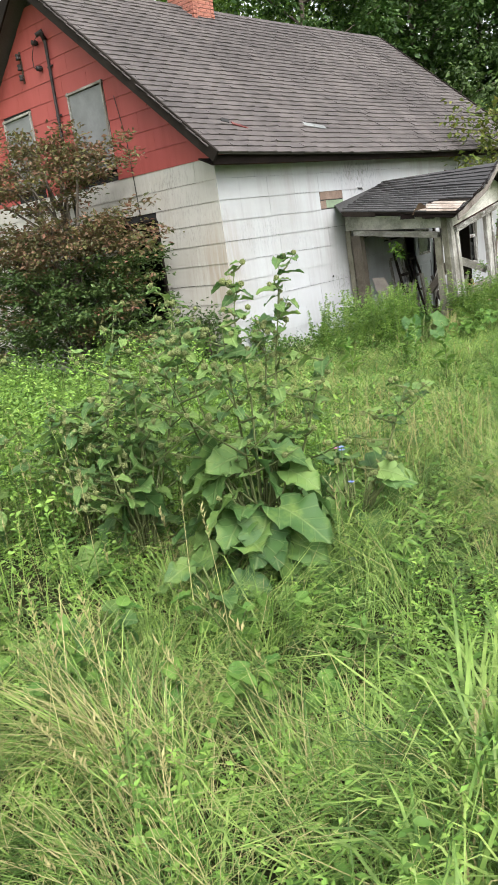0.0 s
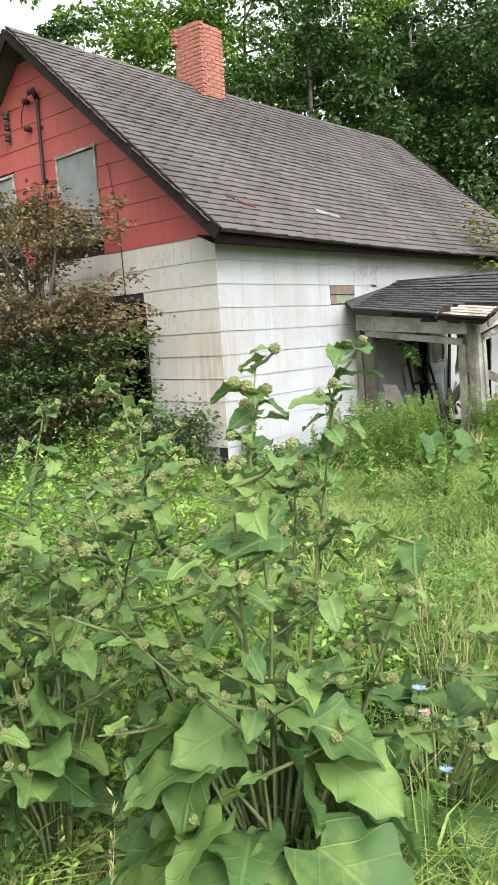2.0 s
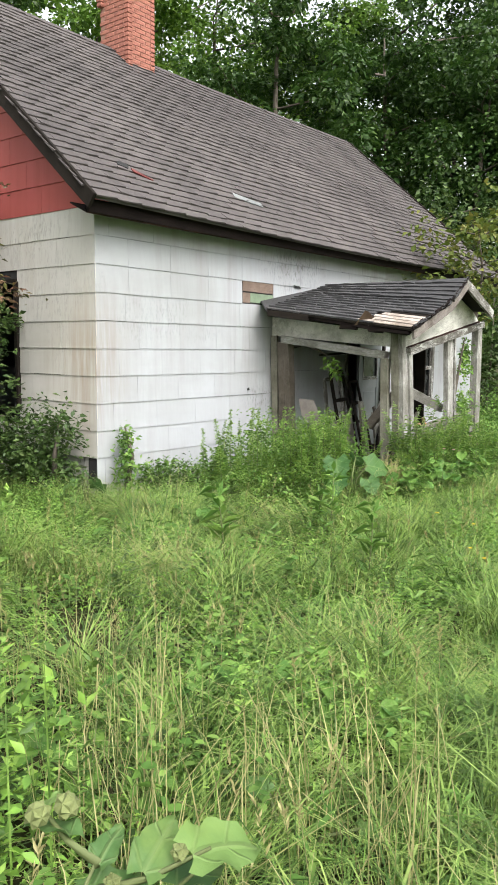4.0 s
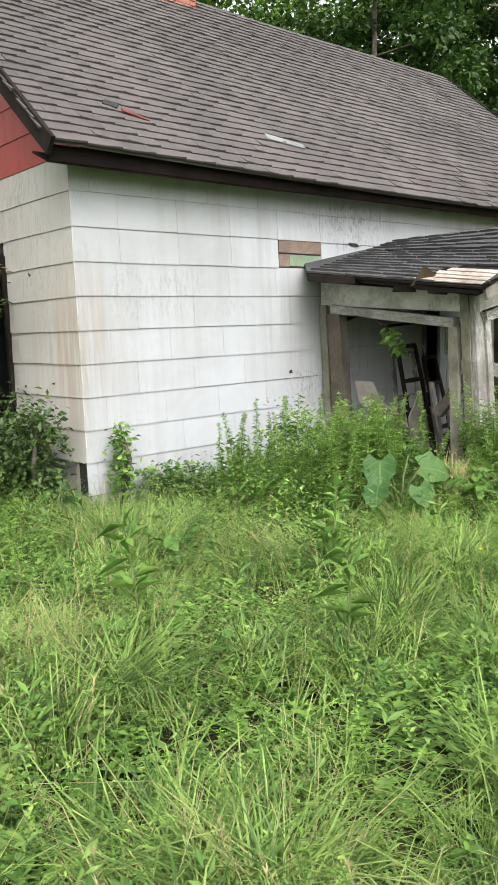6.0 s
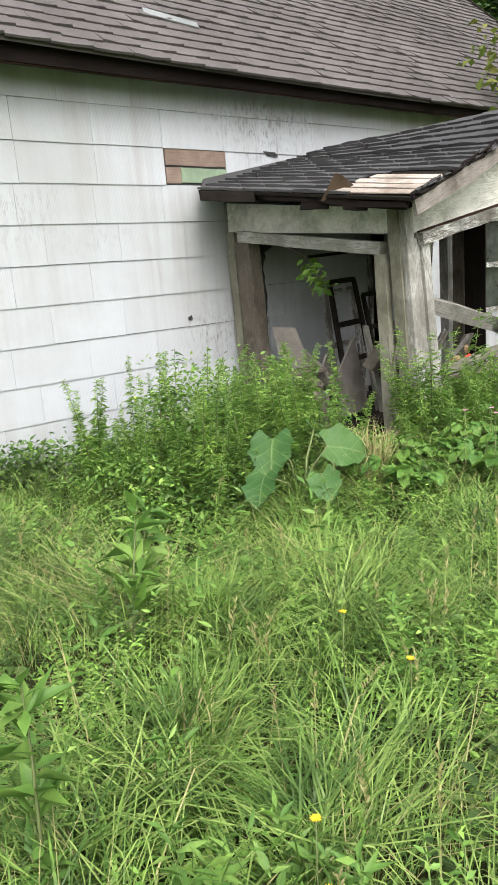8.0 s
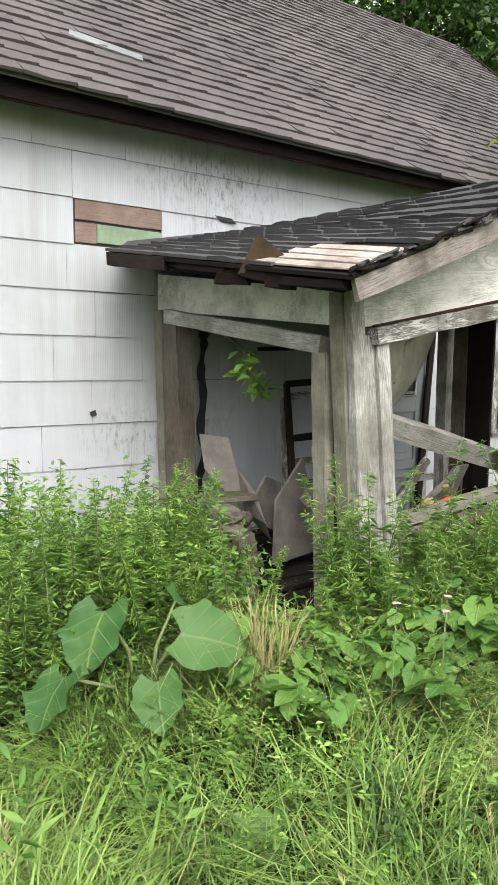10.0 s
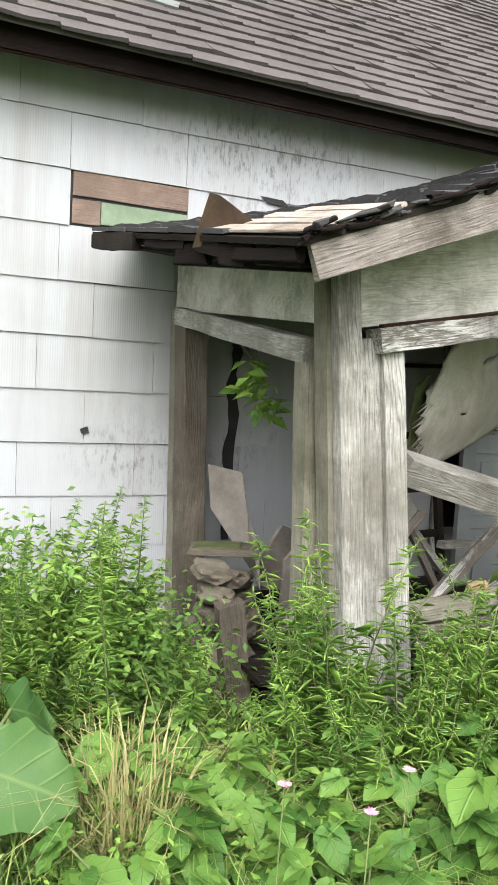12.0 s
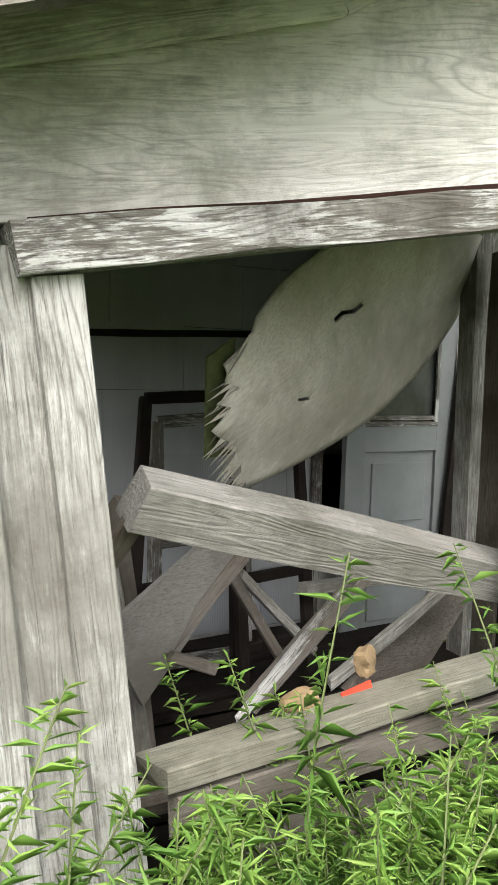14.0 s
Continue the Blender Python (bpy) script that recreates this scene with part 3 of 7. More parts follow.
for (sx, sy, cx, cy) in ((X_END - WX - 0.02, 0.2, (WX + X_END) / 2, WY + 0.104), (0.2, Y_BACK - WY - 0.3, WX + 0.13, (WY + Y_BACK) / 2 + 0.1), (X_END - WX - 0.06, 0.2, (WX + X_END) / 2, Y_BACK - 0.12), (0.2, Y_BACK - WY - 0.3, X_END - 0.13, (WY + Y_BACK) / 2)):
    box(sx, sy, Z_LOW + 0.7, Matrix.Translation((cx, cy, (Z_LOW - 0.7) / 2 - 0.002)), 0, bm)
tagged(part("foundation", bm, CONCRETE, house), "grey concrete foundation")
bm = box(X_END - WX - 0.3, Y_BACK - WY - 0.3, 0.1, Matrix.Translation(((WX + X_END) / 2, (WY + Y_BACK) / 2, 0.0)), 0)
part("inner_floor", bm, WOOD_DARK, house)
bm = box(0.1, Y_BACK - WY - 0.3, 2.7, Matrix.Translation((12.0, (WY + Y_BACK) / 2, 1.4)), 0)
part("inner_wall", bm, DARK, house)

PIECE_RND = random.Random(11)
PIECE_CACHE = {}


def cladding(parent, axis, at, z0, z1, spans, material, name="shingle"):
    """One course of cement shingles. spans: (bottom from, bottom to, top from, top to) along the wall."""
    for b0, b1, t0, t1 in spans:
        key = (axis, material.name, round(b1 - b0, 3), round(t0 - b0, 3), round(t1 - b0, 3), round(z1 - z0, 3))
        if key not in PIECE_CACHE:
            g, lap = 0.0011, 0.012
            out0, out1, back = -0.015, -0.006, -0.0005
            prof = [(b0 + g, 0, out0), (b1 - g, 0, out0), (t1 - g, z1 - z0 + lap * 0, out1), (t0 + g, z1 - z0, out1)]
            vs = []
            for o in (0, 1):
                for u, z, out in prof:
                    d = out if o == 0 else back
                    vs.append((u - b0, d, z) if axis == "x" else (d, u - b0, z))
            faces = [(0, 1, 2, 3), (7, 6, 5, 4), (0, 4, 5, 1), (1, 5, 6, 2), (2, 6, 7, 3), (3, 7, 4, 0)]
            if axis == "y":
                faces = [f[::-1] for f in faces]
            me = bpy.data.meshes.new(name)
            me.from_pydata(vs, [], faces)
            me.materials.append(material)
            PIECE_CACHE[key] = me
        ob = new(name, PIECE_CACHE[key])
        ob.parent = parent
        ob.matrix_parent_inverse = world_of(parent).inverted()
        slip = PIECE_RND.uniform(-0.003, 0.002)
        ob.matrix_basis = pose(*((b0, at, z0 + slip) if axis == "x" else (at, b0, z0 + slip)), *((0, PIECE_RND.uniform(-0.12, 0.12), 0) if axis == "x" else (PIECE_RND.uniform(-0.12, 0.12), 0, 0)))


def spans_of(lo, hi, start, holes, z0, z1, step=0.605):
    """Lengths of one course between its joints, cut out round the openings."""
    cuts = [lo]
    u = lo + start
    while u < hi - 0.02:
        if u > lo + 0.06:
            cuts.append(u)
        u += step
    cuts.append(hi)
    out = []
    for a, b in zip(cuts, cuts[1:]):
        pieces = [(a, b)]
        for h0, h1, w0, w1 in holes:
            if w0 < z1 - 0.03 and w1 > z0 + 0.03:
                pieces = [q for s, e in pieces for q in ((s, min(e, h0)), (max(s, h1), e)) if q[1] - q[0] > 0.015]
        out += pieces
    return out


# ---- house roof ----
def sag(x):
    return -0.05 * math.sin(math.pi * min(1, max(0, (x - 7.85) / 9.9)))


ROOF_X0, ROOF_X1 = 7.84, 17.8
ROOF_N = Vector((0, -SLOPE, 1)).normalized()
SLOPE_LEN = math.hypot(RIDGE_Y - EAVE_Y, RIDGE_Z - EAVE_Z)
SLOPE_DIR = Vector((0, RIDGE_Y - EAVE_Y, RIDGE_Z - EAVE_Z)).normalized()


def roof_deck():
    bm = bmesh.new()
    n = 24
    t = 0.03
    prof = [(EAVE_Y, EAVE_Z), (RIDGE_Y, RIDGE_Z), (2 * RIDGE_Y - EAVE_Y, EAVE_Z), (2 * RIDGE_Y - EAVE_Y, EAVE_Z - t), (RIDGE_Y, RIDGE_Z - t * 1.3), (EAVE_Y, EAVE_Z - t)]
    rings = []
    for i in range(n + 1):
        x = ROOF_X0 + (ROOF_X1 - ROOF_X0) * i / n
        rings.append([bm.verts.new((x, y, z + sag(x))) for y, z in prof])
    for r0, r1 in zip(rings, rings[1:]):
        for j in range(6):
            bm.faces.new((r0[j], r0[(j + 1) % 6], r1[(j + 1) % 6], r1[j]))
    bm.faces.new((rings[0][0], rings[0][1], rings[0][4], rings[0][5]))
    bm.faces.new((rings[0][1], rings[0][2], rings[0][3], rings[0][4]))
    bm.faces.new((rings[-1][0], rings[-1][1], rings[-1][4], rings[-1][5]))
    bm.faces.new((rings[-1][1], rings[-1][2], rings[-1][3], rings[-1][4]))
    bmesh.ops.recalc_face_normals(bm, faces=bm.faces)
    return part("roof", bm, SHINGLE, house, "weathered brown-grey shingle roof, patched and curling")


roof = roof_deck()
for x, side in ((ROOF_X0 - 0.02, 1), (ROOF_X0 - 0.02, -1), (ROOF_X1 + 0.02, 1)):
    y0 = EAVE_Y - 0.02 if side > 0 else 2 * RIDGE_Y - EAVE_Y + 0.02
    board("rake_board", (x, y0, EAVE_Z - 0.06), (x, RIDGE_Y, RIDGE_Z - 0.055), 0.15, 0.035, WOOD_DARK, house, up=(0, -side * SLOPE, 1))
# Dark brown boards; the eave's shadow is worked into their colour.
board("fascia", (ROOF_X0, EAVE_Y + 0.075, EAVE_Z - 0.085), (ROOF_X1, EAVE_Y + 0.075, EAVE_Z - 0.085), 0.12, 0.03, EAVE_WOOD, house, "dark weathered fascia, blackened further for eave shade")
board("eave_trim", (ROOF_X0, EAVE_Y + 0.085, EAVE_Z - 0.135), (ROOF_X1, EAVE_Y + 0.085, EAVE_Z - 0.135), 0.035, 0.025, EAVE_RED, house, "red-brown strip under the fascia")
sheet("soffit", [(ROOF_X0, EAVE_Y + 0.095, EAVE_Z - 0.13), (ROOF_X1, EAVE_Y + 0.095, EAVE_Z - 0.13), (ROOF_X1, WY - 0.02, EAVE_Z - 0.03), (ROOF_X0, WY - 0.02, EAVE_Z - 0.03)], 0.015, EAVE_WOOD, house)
board("frieze_board", (WX, WY - 0.02, Z_TOP - 0.02), (X_END, WY - 0.02, Z_TOP - 0.02), 0.05, 0.02, WOOD_DARK, house)


def roof_shingles(parent, origin, along, up_dir, normal, length, height, step, expo, material, near, name="roof_shingle", seed=3, skip=(), wave=None, curl=0.024, lift=0.004, corners=None):
    """Courses of three-tab shingles, laid upwards from the eave. near(course, u): built as a piece of its own; the others are joined."""
    rnd = random.Random(seed)
    shapes = []
    for _ in range(5):
        c1, c2, c3 = (curl * rnd.random() ** 3 for _ in range(3))
        top = expo * 1.25
        w = step - 0.005
        d1, d2 = rnd.uniform(-0.002, 0.002), rnd.uniform(-0.002, 0.002)
        vs = [(0, d1, 0.016 + c1), (w / 2, (d1 + d2) / 2, 0.016 + c2 * 0.5), (w, d2, 0.016 + c3), (w, top, 0.001), (0, top, 0.001), (0, d1, 0.0 + c1 * 0.6), (w / 2, (d1 + d2) / 2, 0.0), (w, d2, c3 * 0.6)]
        fs = [(0, 1, 3, 4), (1, 2, 3), (5, 6, 1, 0), (6, 7, 2, 1), (0, 4, 5), (2, 7, 3)]
        me = bpy.data.meshes.new(name)
        me.from_pydata(vs, [], fs)
        me.materials.append(material)
        shapes.append((vs, fs, me))
    av, af = [], []
    rows = int(height / expo)
    for c in range(rows + 1):
        u = -step * (0.5 * (c % 2) + rnd.uniform(0, 0.08))
        while u < length - 0.02:
            u0, u = u, u + step
            shift = 0.0
            if u0 < -0.03:
                u0, shift = -0.03, -0.002
            if u0 + step > length + 0.03:
                u0, shift = length + 0.03 - step, -0.003
            v0 = c * expo + 0.006 * math.sin(u0 * 1.7 + c * 0.6) + rnd.uniform(-0.002, 0.002) - (0.02 if rnd.random() < 0.02 else 0)
            if v0 > height - 0.03 or any(a < u0 + step / 2 < b and a2 < c < b2 for a, b, a2, b2 in skip):
                continue
            vs, fs, me = rnd.choice(shapes)
            x = origin + along * u0 + up_dir * v0 + normal * (lift + shift)
            if wave:
                x = x + Vector((0, 0, wave(x)))
            tilt = rnd.gauss(0, 0.0022) if rnd.random() > 0.03 else rnd.gauss(0, 0.05)
            al, ud, no = along, up_dir, normal
            if corners:
                q00, q10, q11, q01 = corners
                fu, fv = u0 / length, v0 / height
                x = q00.lerp(q10, fu).lerp(q01.lerp(q11, fu), fv)
                al = (q10 - q00).lerp(q11 - q01, fv).normalized()
                ud = (q01 - q00).lerp(q11 - q10, fu).normalized()
                no = al.cross(ud).normalized()
                ud = no.cross(al)
                x = x + no * (lift + shift)
            a2 = (al + ud * tilt).normalized()
            b2 = (ud - al * tilt).normalized()
            m = Matrix((a2, b2, no)).transposed().to_4x4()
            m.translation = x
            if near(c, u0):
                ob = new(name, me)
                ob.parent = parent
                ob.matrix_parent_inverse = world_of(parent).inverted()
                ob.matrix_basis = m
            else:
                k = len(av)
                av += [tuple(m @ Vector(q)) for q in vs]
                af += [tuple(i + k for i in f) for f in fs]
    if av:
        me = bpy.data.meshes.new("joined_shingles")
        me.from_pydata(av, [], af)
        ob = mesh_object("joined_shingles", me, material, parent)
        tagged(ob, kind="stuff")


def chimney():
    ch = part("chimney", box(0.525, 0.525, 1.5, Matrix.Translation((11.475, 11.02, 5.95)), 0), MORTAR, house, "old orange-red brick chimney")
    rnd = random.Random(8)
    shapes = {}
    for length in (0.2, 0.095):
        me = bpy.data.meshes.new("brick")
        b = box(length, 0.09, 0.057, None, 0.006)
        b.to_mesh(me)
        b.free()
        me.materials.append(BRICK)
        shapes[length] = me
    z, row = 5.50, 0
    while z < 6.68:
        for face in range(4):
            u = -0.275 + (0.0 if row % 2 else 0.105)
            while u < 0.27:
                length = 0.2 if u + 0.2 < 0.285 else 0.095
                m = Matrix.Translation((11.475, 11.02, z)) @ pose(0, 0, 0, 0, 0, 90 * face) @ pose(u + length / 2, -0.222 - rnd.uniform(0.0, 0.004), 0, 0, 0, rnd.uniform(-0.6, 0.6))
                if face in (0, 3) or z > 6.4:
                    ob = new("brick", shapes[length])
                    ob.parent = ch
                    ob.matrix_parent_inverse = world_of(ch).inverted()
                    ob.matrix_basis = m
                u += length + 0.007
        z += 0.064
        row += 1


chimney()


def boarded_window(y0, y1, z0, z1):
    w = empty("window", WX, (y0 + y1) / 2, z0)
    w.parent = house
    w.matrix_parent_inverse = world_of(house).inverted()
    tagged(w, "boarded-up gable window with a thin white frame")
    part("window_board", box(0.012, y1 - y0 - 0.03, z1 - z0 - 0.03, Matrix.Translation((WX - 0.012, (y0 + y1) / 2, (z0 + z1) / 2))), PANEL, w, "sagging grey plastic board")
    for a, b, name in (((WX - 0.025, y0, z0), (WX - 0.025, y0, z1 + 0.03), "window_frame"), ((WX - 0.025, y1, z0), (WX - 0.025, y1, z1 + 0.03), "window_frame")):
        board(name, a, b, 0.035, 0.03, WOOD_X, w, up=(0, 1, 0))
    board("window_head", (WX - 0.027, y0 - 0.03, z1 + 0.02), (WX - 0.027, y1 + 0.03, z1 + 0.0), 0.035, 0.034, WOOD_X, w)
    board("window_sill", (WX - 0.035, y0 - 0.04, z0 - 0.02), (WX - 0.035, y1 + 0.04, z0 - 0.02), 0.035, 0.06, WOOD_X, w)


boarded_window(9.80, 10.61, 2.98, 4.13)
boarded_window(11.66, 12.42, 2.98, 4.08)


def lower_window(y0, y1, z0, z1):
    w = empty("window", WX, (y0 + y1) / 2, z0)
    w.parent = house
    w.matrix_parent_inverse = world_of(house).inverted()
    tagged(w, "dark empty window behind the shrub")
    for a, b in (((WX - 0.02, y0, z0), (WX - 0.02, y0, z1)), ((WX - 0.02, y1, z0), (WX - 0.02, y1, z1))):
        board("window_frame", a, b, 0.05, 0.05, WOOD_DARK, w, up=(0, 1, 0))
    board("window_head", (WX - 0.02, y0, z1), (WX - 0.02, y1, z1), 0.05, 0.052, WOOD_DARK, w)
    board("window_sill", (WX - 0.02, y0, z0), (WX - 0.02, y1, z0), 0.05, 0.07, WOOD_DARK, w)


lower_window(9.10, 9.95, 0.75, 2.12)
lower_window(12.1, 12.95, 0.75, 2.12)

# sheathing that shows where one shingle has fallen off
sh = empty("bare_patch", VENT[0], WY, VENT[2])
sh.parent = house
sh.matrix_parent_inverse = world_of(house).inverted()
tagged(sh, "bare wooden sheathing boards where a shingle fell off")
board("sheathing_board", (VENT[0], WY - 0.004, VENT[3] - 0.062), (VENT[1], WY - 0.004, VENT[3] - 0.066), 0.12, 0.008, SHEATH, sh)
board("sheathing_board", (VENT[0], WY - 0.004, VENT[2] + 0.075), (VENT[0] + 0.14, WY - 0.004, VENT[2] + 0.075), 0.12, 0.008, SHEATH, sh)
board("sheathing_board", (VENT[0] + 0.145, WY - 0.004, VENT[2] + 0.08), (VENT[1], WY - 0.004, VENT[2] + 0.075), 0.11, 0.008, SHEATH_GREEN, sh, "flaking green painted board")

# ---- the porch ----
porch = tagged(empty("porch", 12.0, 6.9, -0.2), "collapsing grey wooden porch against the house wall", "porch")


P_APEX_F, P_APEX_B = Vector((12.0, 5.70, 2.29)), Vector((12.30, 7.82, 2.33))
P_LEFT_F, P_LEFT_B = Vector((10.61, 5.69, 1.652)), Vector((10.43, 7.50, 1.895))
P_MID_F, P_MID_B = Vector((11.58, 5.70, 2.0)), Vector((11.60, 7.70, 2.16))
P_RIGHT_F, P_RIGHT_B = Vector((12.92, 5.76, 1.95)), Vector((13.30, 7.82, 2.05))
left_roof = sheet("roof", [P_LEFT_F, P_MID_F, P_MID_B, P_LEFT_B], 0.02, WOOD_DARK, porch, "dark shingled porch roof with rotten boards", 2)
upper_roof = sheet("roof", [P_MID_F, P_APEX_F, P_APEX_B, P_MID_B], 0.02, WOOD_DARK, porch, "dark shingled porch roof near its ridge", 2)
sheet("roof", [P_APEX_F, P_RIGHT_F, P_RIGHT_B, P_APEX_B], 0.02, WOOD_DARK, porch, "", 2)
sheet("roof_back_strip", [(10.44, 7.49, 1.88), (11.60, 7.69, 2.145), (12.30, 7.815, 2.31), (10.74, 7.815, 2.02)], 0.02, SHINGLE_DARK, porch, "dark strip of roofing against the wall")


def front_edge(u):
    """A point on the sagging front edge of the porch roof, from the eave (0) to the ridge (1)."""
    k = 0.67
    return P_LEFT_F.lerp(P_MID_F, u / k) if u < k else P_MID_F.lerp(P_APEX_F, (u - k) / (1 - k))


# front: rake boards, gable panel, header, posts
board("rake_board", (10.655, 5.712, 1.598), (11.59, 5.712, 1.945), 0.112, 0.03, RAKE, porch, "weathered grey-brown rake board", ragged=0.012)
board("rake_board", (11.585, 5.712, 1.943), (12.0, 5.712, 2.225), 0.112, 0.03, RAKE, porch, "weathered grey-brown rake board")
board("rake_board", (11.99, 5.715, 2.225), (12.91, 5.745, 1.90), 0.11, 0.03, TRIM, porch)
board("panel_moulding", (10.93, 5.955, 1.692), (11.60, 5.955, 1.918), 0.075, 0.016, PLY, porch, "thin pale strip along the top of the gable panel")
board("panel_moulding", (11.595, 5.955, 1.916), (12.0, 5.955, 2.18), 0.075, 0.016, PLY, porch, "thin pale strip along the top of the gable panel")


def turn_grain(ob, degrees):
    """Turn a panel's own axes, so that its grain runs along the panel."""
    m = pose(0, 0, 0, 0, degrees, 0)
    ob.data.transform(m.inverted())
    ob.matrix_basis = m


turn_grain(sheet("gable_panel", [(10.97, 5.99, 1.455), (13.10, 5.99, 1.80), (12.9, 5.99, 1.93), (12.0, 5.99, 2.25), (11.58, 5.99, 1.965), (10.92, 5.99, 1.725)], 0.02, PLY, porch, "bare grey plywood gable panel"), -9.8)
board("header", (11.03, 5.965, 1.418), (13.12, 5.97, 1.78), 0.078, 0.09, TRIM, porch, "peeling white header beam", ragged=0.006)
board("gap_strip", (11.06, 5.975, 1.462), (13.05, 5.978, 1.812), 0.022, 0.03, EAVE_RED, porch, "red-brown rotten strip above the header")
board("front_post", (11.097, 5.975, 1.385), (11.28, 5.975, -0.15), 0.082, 0.05, WOOD_Z, porch, "weathered front post", up=(1, 0, 0))
board("corner_board", (10.912, 5.975, 1.64), (11.086, 5.975, -0.15), 0.083, 0.05, WOOD_Z, porch, up=(1, 0, 0))
board("corner_board", (11.005, 5.997, 1.425), (11.185, 5.997, -0.15), 0.115, 0.045, WOOD_Z, porch, up=(1, 0, 0))
board("corner_board", (10.872, 6.045, 1.62), (11.03, 6.045, -0.15), 0.085, 0.022, WOOD_MOSS, porch, up=(0, 1, 0))
board("corner_board", (10.905, 6.17, 1.34), (10.985, 6.17, -0.15), 0.09, 0.06, WOOD_MOSS, porch, up=(0, 1, 0))
board("mid_post", (12.175, 6.0, 1.58), (12.33, 6.0, -0.15), 0.15, 0.06, WOOD_Z, porch, up=(1, 0, 0))
board("mid_post", (12.28, 5.985, 1.60), (12.43, 5.985, -0.15), 0.05, 0.07, TRIM, porch, up=(1, 0, 0))
board("right_post", (13.06, 6.0, 1.75), (13.10, 6.0, -0.15), 0.14, 0.09, WOOD_Z, porch, up=(1, 0, 0))
board("right_post", (13.06, 7.14, 1.9), (13.09, 7.14, -0.15), 0.12, 0.09, WOOD_Z, porch, up=(1, 0, 0))

# the side that faces the lawn
sheet("side_panel", [(10.97, 7.80, 1.83), (10.97, 6.0, 1.62), (10.97, 6.0, 1.46), (10.97, 7.80, 1.60)], 0.02, PLY, porch, "greenish weathered side panel")
board("lintel", (10.93, 7.62, 1.555), (10.93, 6.16, 1.375), 0.085, 0.09, WOOD_X, porch, "sagging side lintel with a broken end", ragged=0.012)
board("back_post", (10.975, 7.61, 1.52), (11.03, 7.57, -0.1), 0.17, 0.12, WOOD_BROWN, porch, up=(0, 1, 0))
board("back_post", (10.945, 7.76, 1.60), (10.99, 7.74, -0.1), 0.09, 0.04, WOOD_MOSS, porch, up=(0, 1, 0))
for i, (u0, u1, drop, tall) in enumerate(((0.02, 0.22, 0.04, 0.04), (0.20, 0.30, 0.055, 0.07), (0.29, 0.40, 0.04, 0.05), (0.38, 0.46, 0.055, 0.075), (0.45, 0.63, 0.035, 0.035), (0.62, 0.80, 0.03, 0.03), (0.78, 0.92, 0.04, 0.05))):
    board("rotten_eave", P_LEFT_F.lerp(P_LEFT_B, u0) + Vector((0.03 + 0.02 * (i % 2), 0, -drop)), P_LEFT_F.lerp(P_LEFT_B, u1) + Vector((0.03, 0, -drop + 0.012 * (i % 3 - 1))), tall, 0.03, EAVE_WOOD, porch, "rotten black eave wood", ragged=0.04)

for i in range(3):
    y = 6.78 + 0.11 * i
    board("side_board", (13.05, y, 1.78 - 0.03 * (i % 3)), (13.05 + 0.03 * (i % 2), y, -0.15), 0.12, 0.022, WOOD_DARK if i < 2 else WOOD_BROWN, porch, "", (0, 1, 0), 0.02)


# rotten eave: bare boards where shingles are gone, lifted flashing
for i in range(4):
    f0, f1 = 0.035 + 0.058 * i, 0.03 + 0.058 * i
    a = front_edge(f0) + (P_LEFT_B - P_LEFT_F) * 0.01
    b = front_edge(f1) + (P_LEFT_B - P_LEFT_F) * (0.36 - 0.03 * i)
    board("roof_board", a + Vector((0, 0, 0.014)), b + Vector((0, 0, 0.014)), 0.012, 0.060, NEW_WOOD, porch, "bare pale roof board", (-0.67, 0, 1.52), 0.02)
def ragged_edge():
    """Torn flakes of black shingle and rotten wood along the front edge of the porch roof."""
    rnd = random.Random(77)
    for k in range(96):
        u = rnd.uniform(0.0, 0.97)
        long = rnd.uniform(0.03, 0.11)
        a = front_edge(u) + Vector((0, rnd.uniform(-0.02, 0.012), rnd.uniform(-0.006, 0.026)))
        b = a + (front_edge(min(1.0, u + 0.1)) - front_edge(u)).normalized() * long + Vector((0, rnd.uniform(-0.012, 0.012), rnd.uniform(-0.01, 0.012)))
        board("torn_flake", a, b, rnd.uniform(0.008, 0.018), rnd.uniform(0.014, 0.034), EAVE_WOOD if k % 3 else SHINGLE_DARK, porch, "", (-0.67 + rnd.uniform(-0.3, 0.3), rnd.uniform(-0.4, 0.4), 1.5), 0.02)


ragged_edge()
board("rotten_edge", (10.50, 6.95, 1.79), (10.45, 7.46, 1.85), 0.07, 0.05, WOOD_DARK, porch, ragged=0.03)
sheet("ceiling_board", [(11.0, 6.05, 1.64), (13.05, 6.05, 1.84), (13.05, 7.75, 1.90), (11.0, 7.8, 1.80)], 0.015, WOOD_BROWN, porch, "brown boarded porch ceiling")
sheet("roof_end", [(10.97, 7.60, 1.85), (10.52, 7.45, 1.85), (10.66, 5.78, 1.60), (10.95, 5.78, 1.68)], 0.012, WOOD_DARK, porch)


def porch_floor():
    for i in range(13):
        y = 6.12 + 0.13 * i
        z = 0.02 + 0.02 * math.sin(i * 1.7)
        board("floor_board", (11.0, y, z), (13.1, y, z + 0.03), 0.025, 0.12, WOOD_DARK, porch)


porch_floor()
board("sill_board", (11.30, 6.06, 0.475), (12.45, 6.05, 0.575), 0.05, 0.10, WOOD_MOSS, porch, "broken low porch rail board", ragged=0.02)
board("sill_board", (11.33, 6.03, 0.40), (12.3, 6.02, 0.47), 0.075, 0.03, RUBBLE_WOOD, porch, ragged=0.02)
board("sill_board", (11.38, 6.0, 0.29), (12.2, 5.99, 0.37), 0.05, 0.06, RUBBLE_WOOD, porch, ragged=0.02)
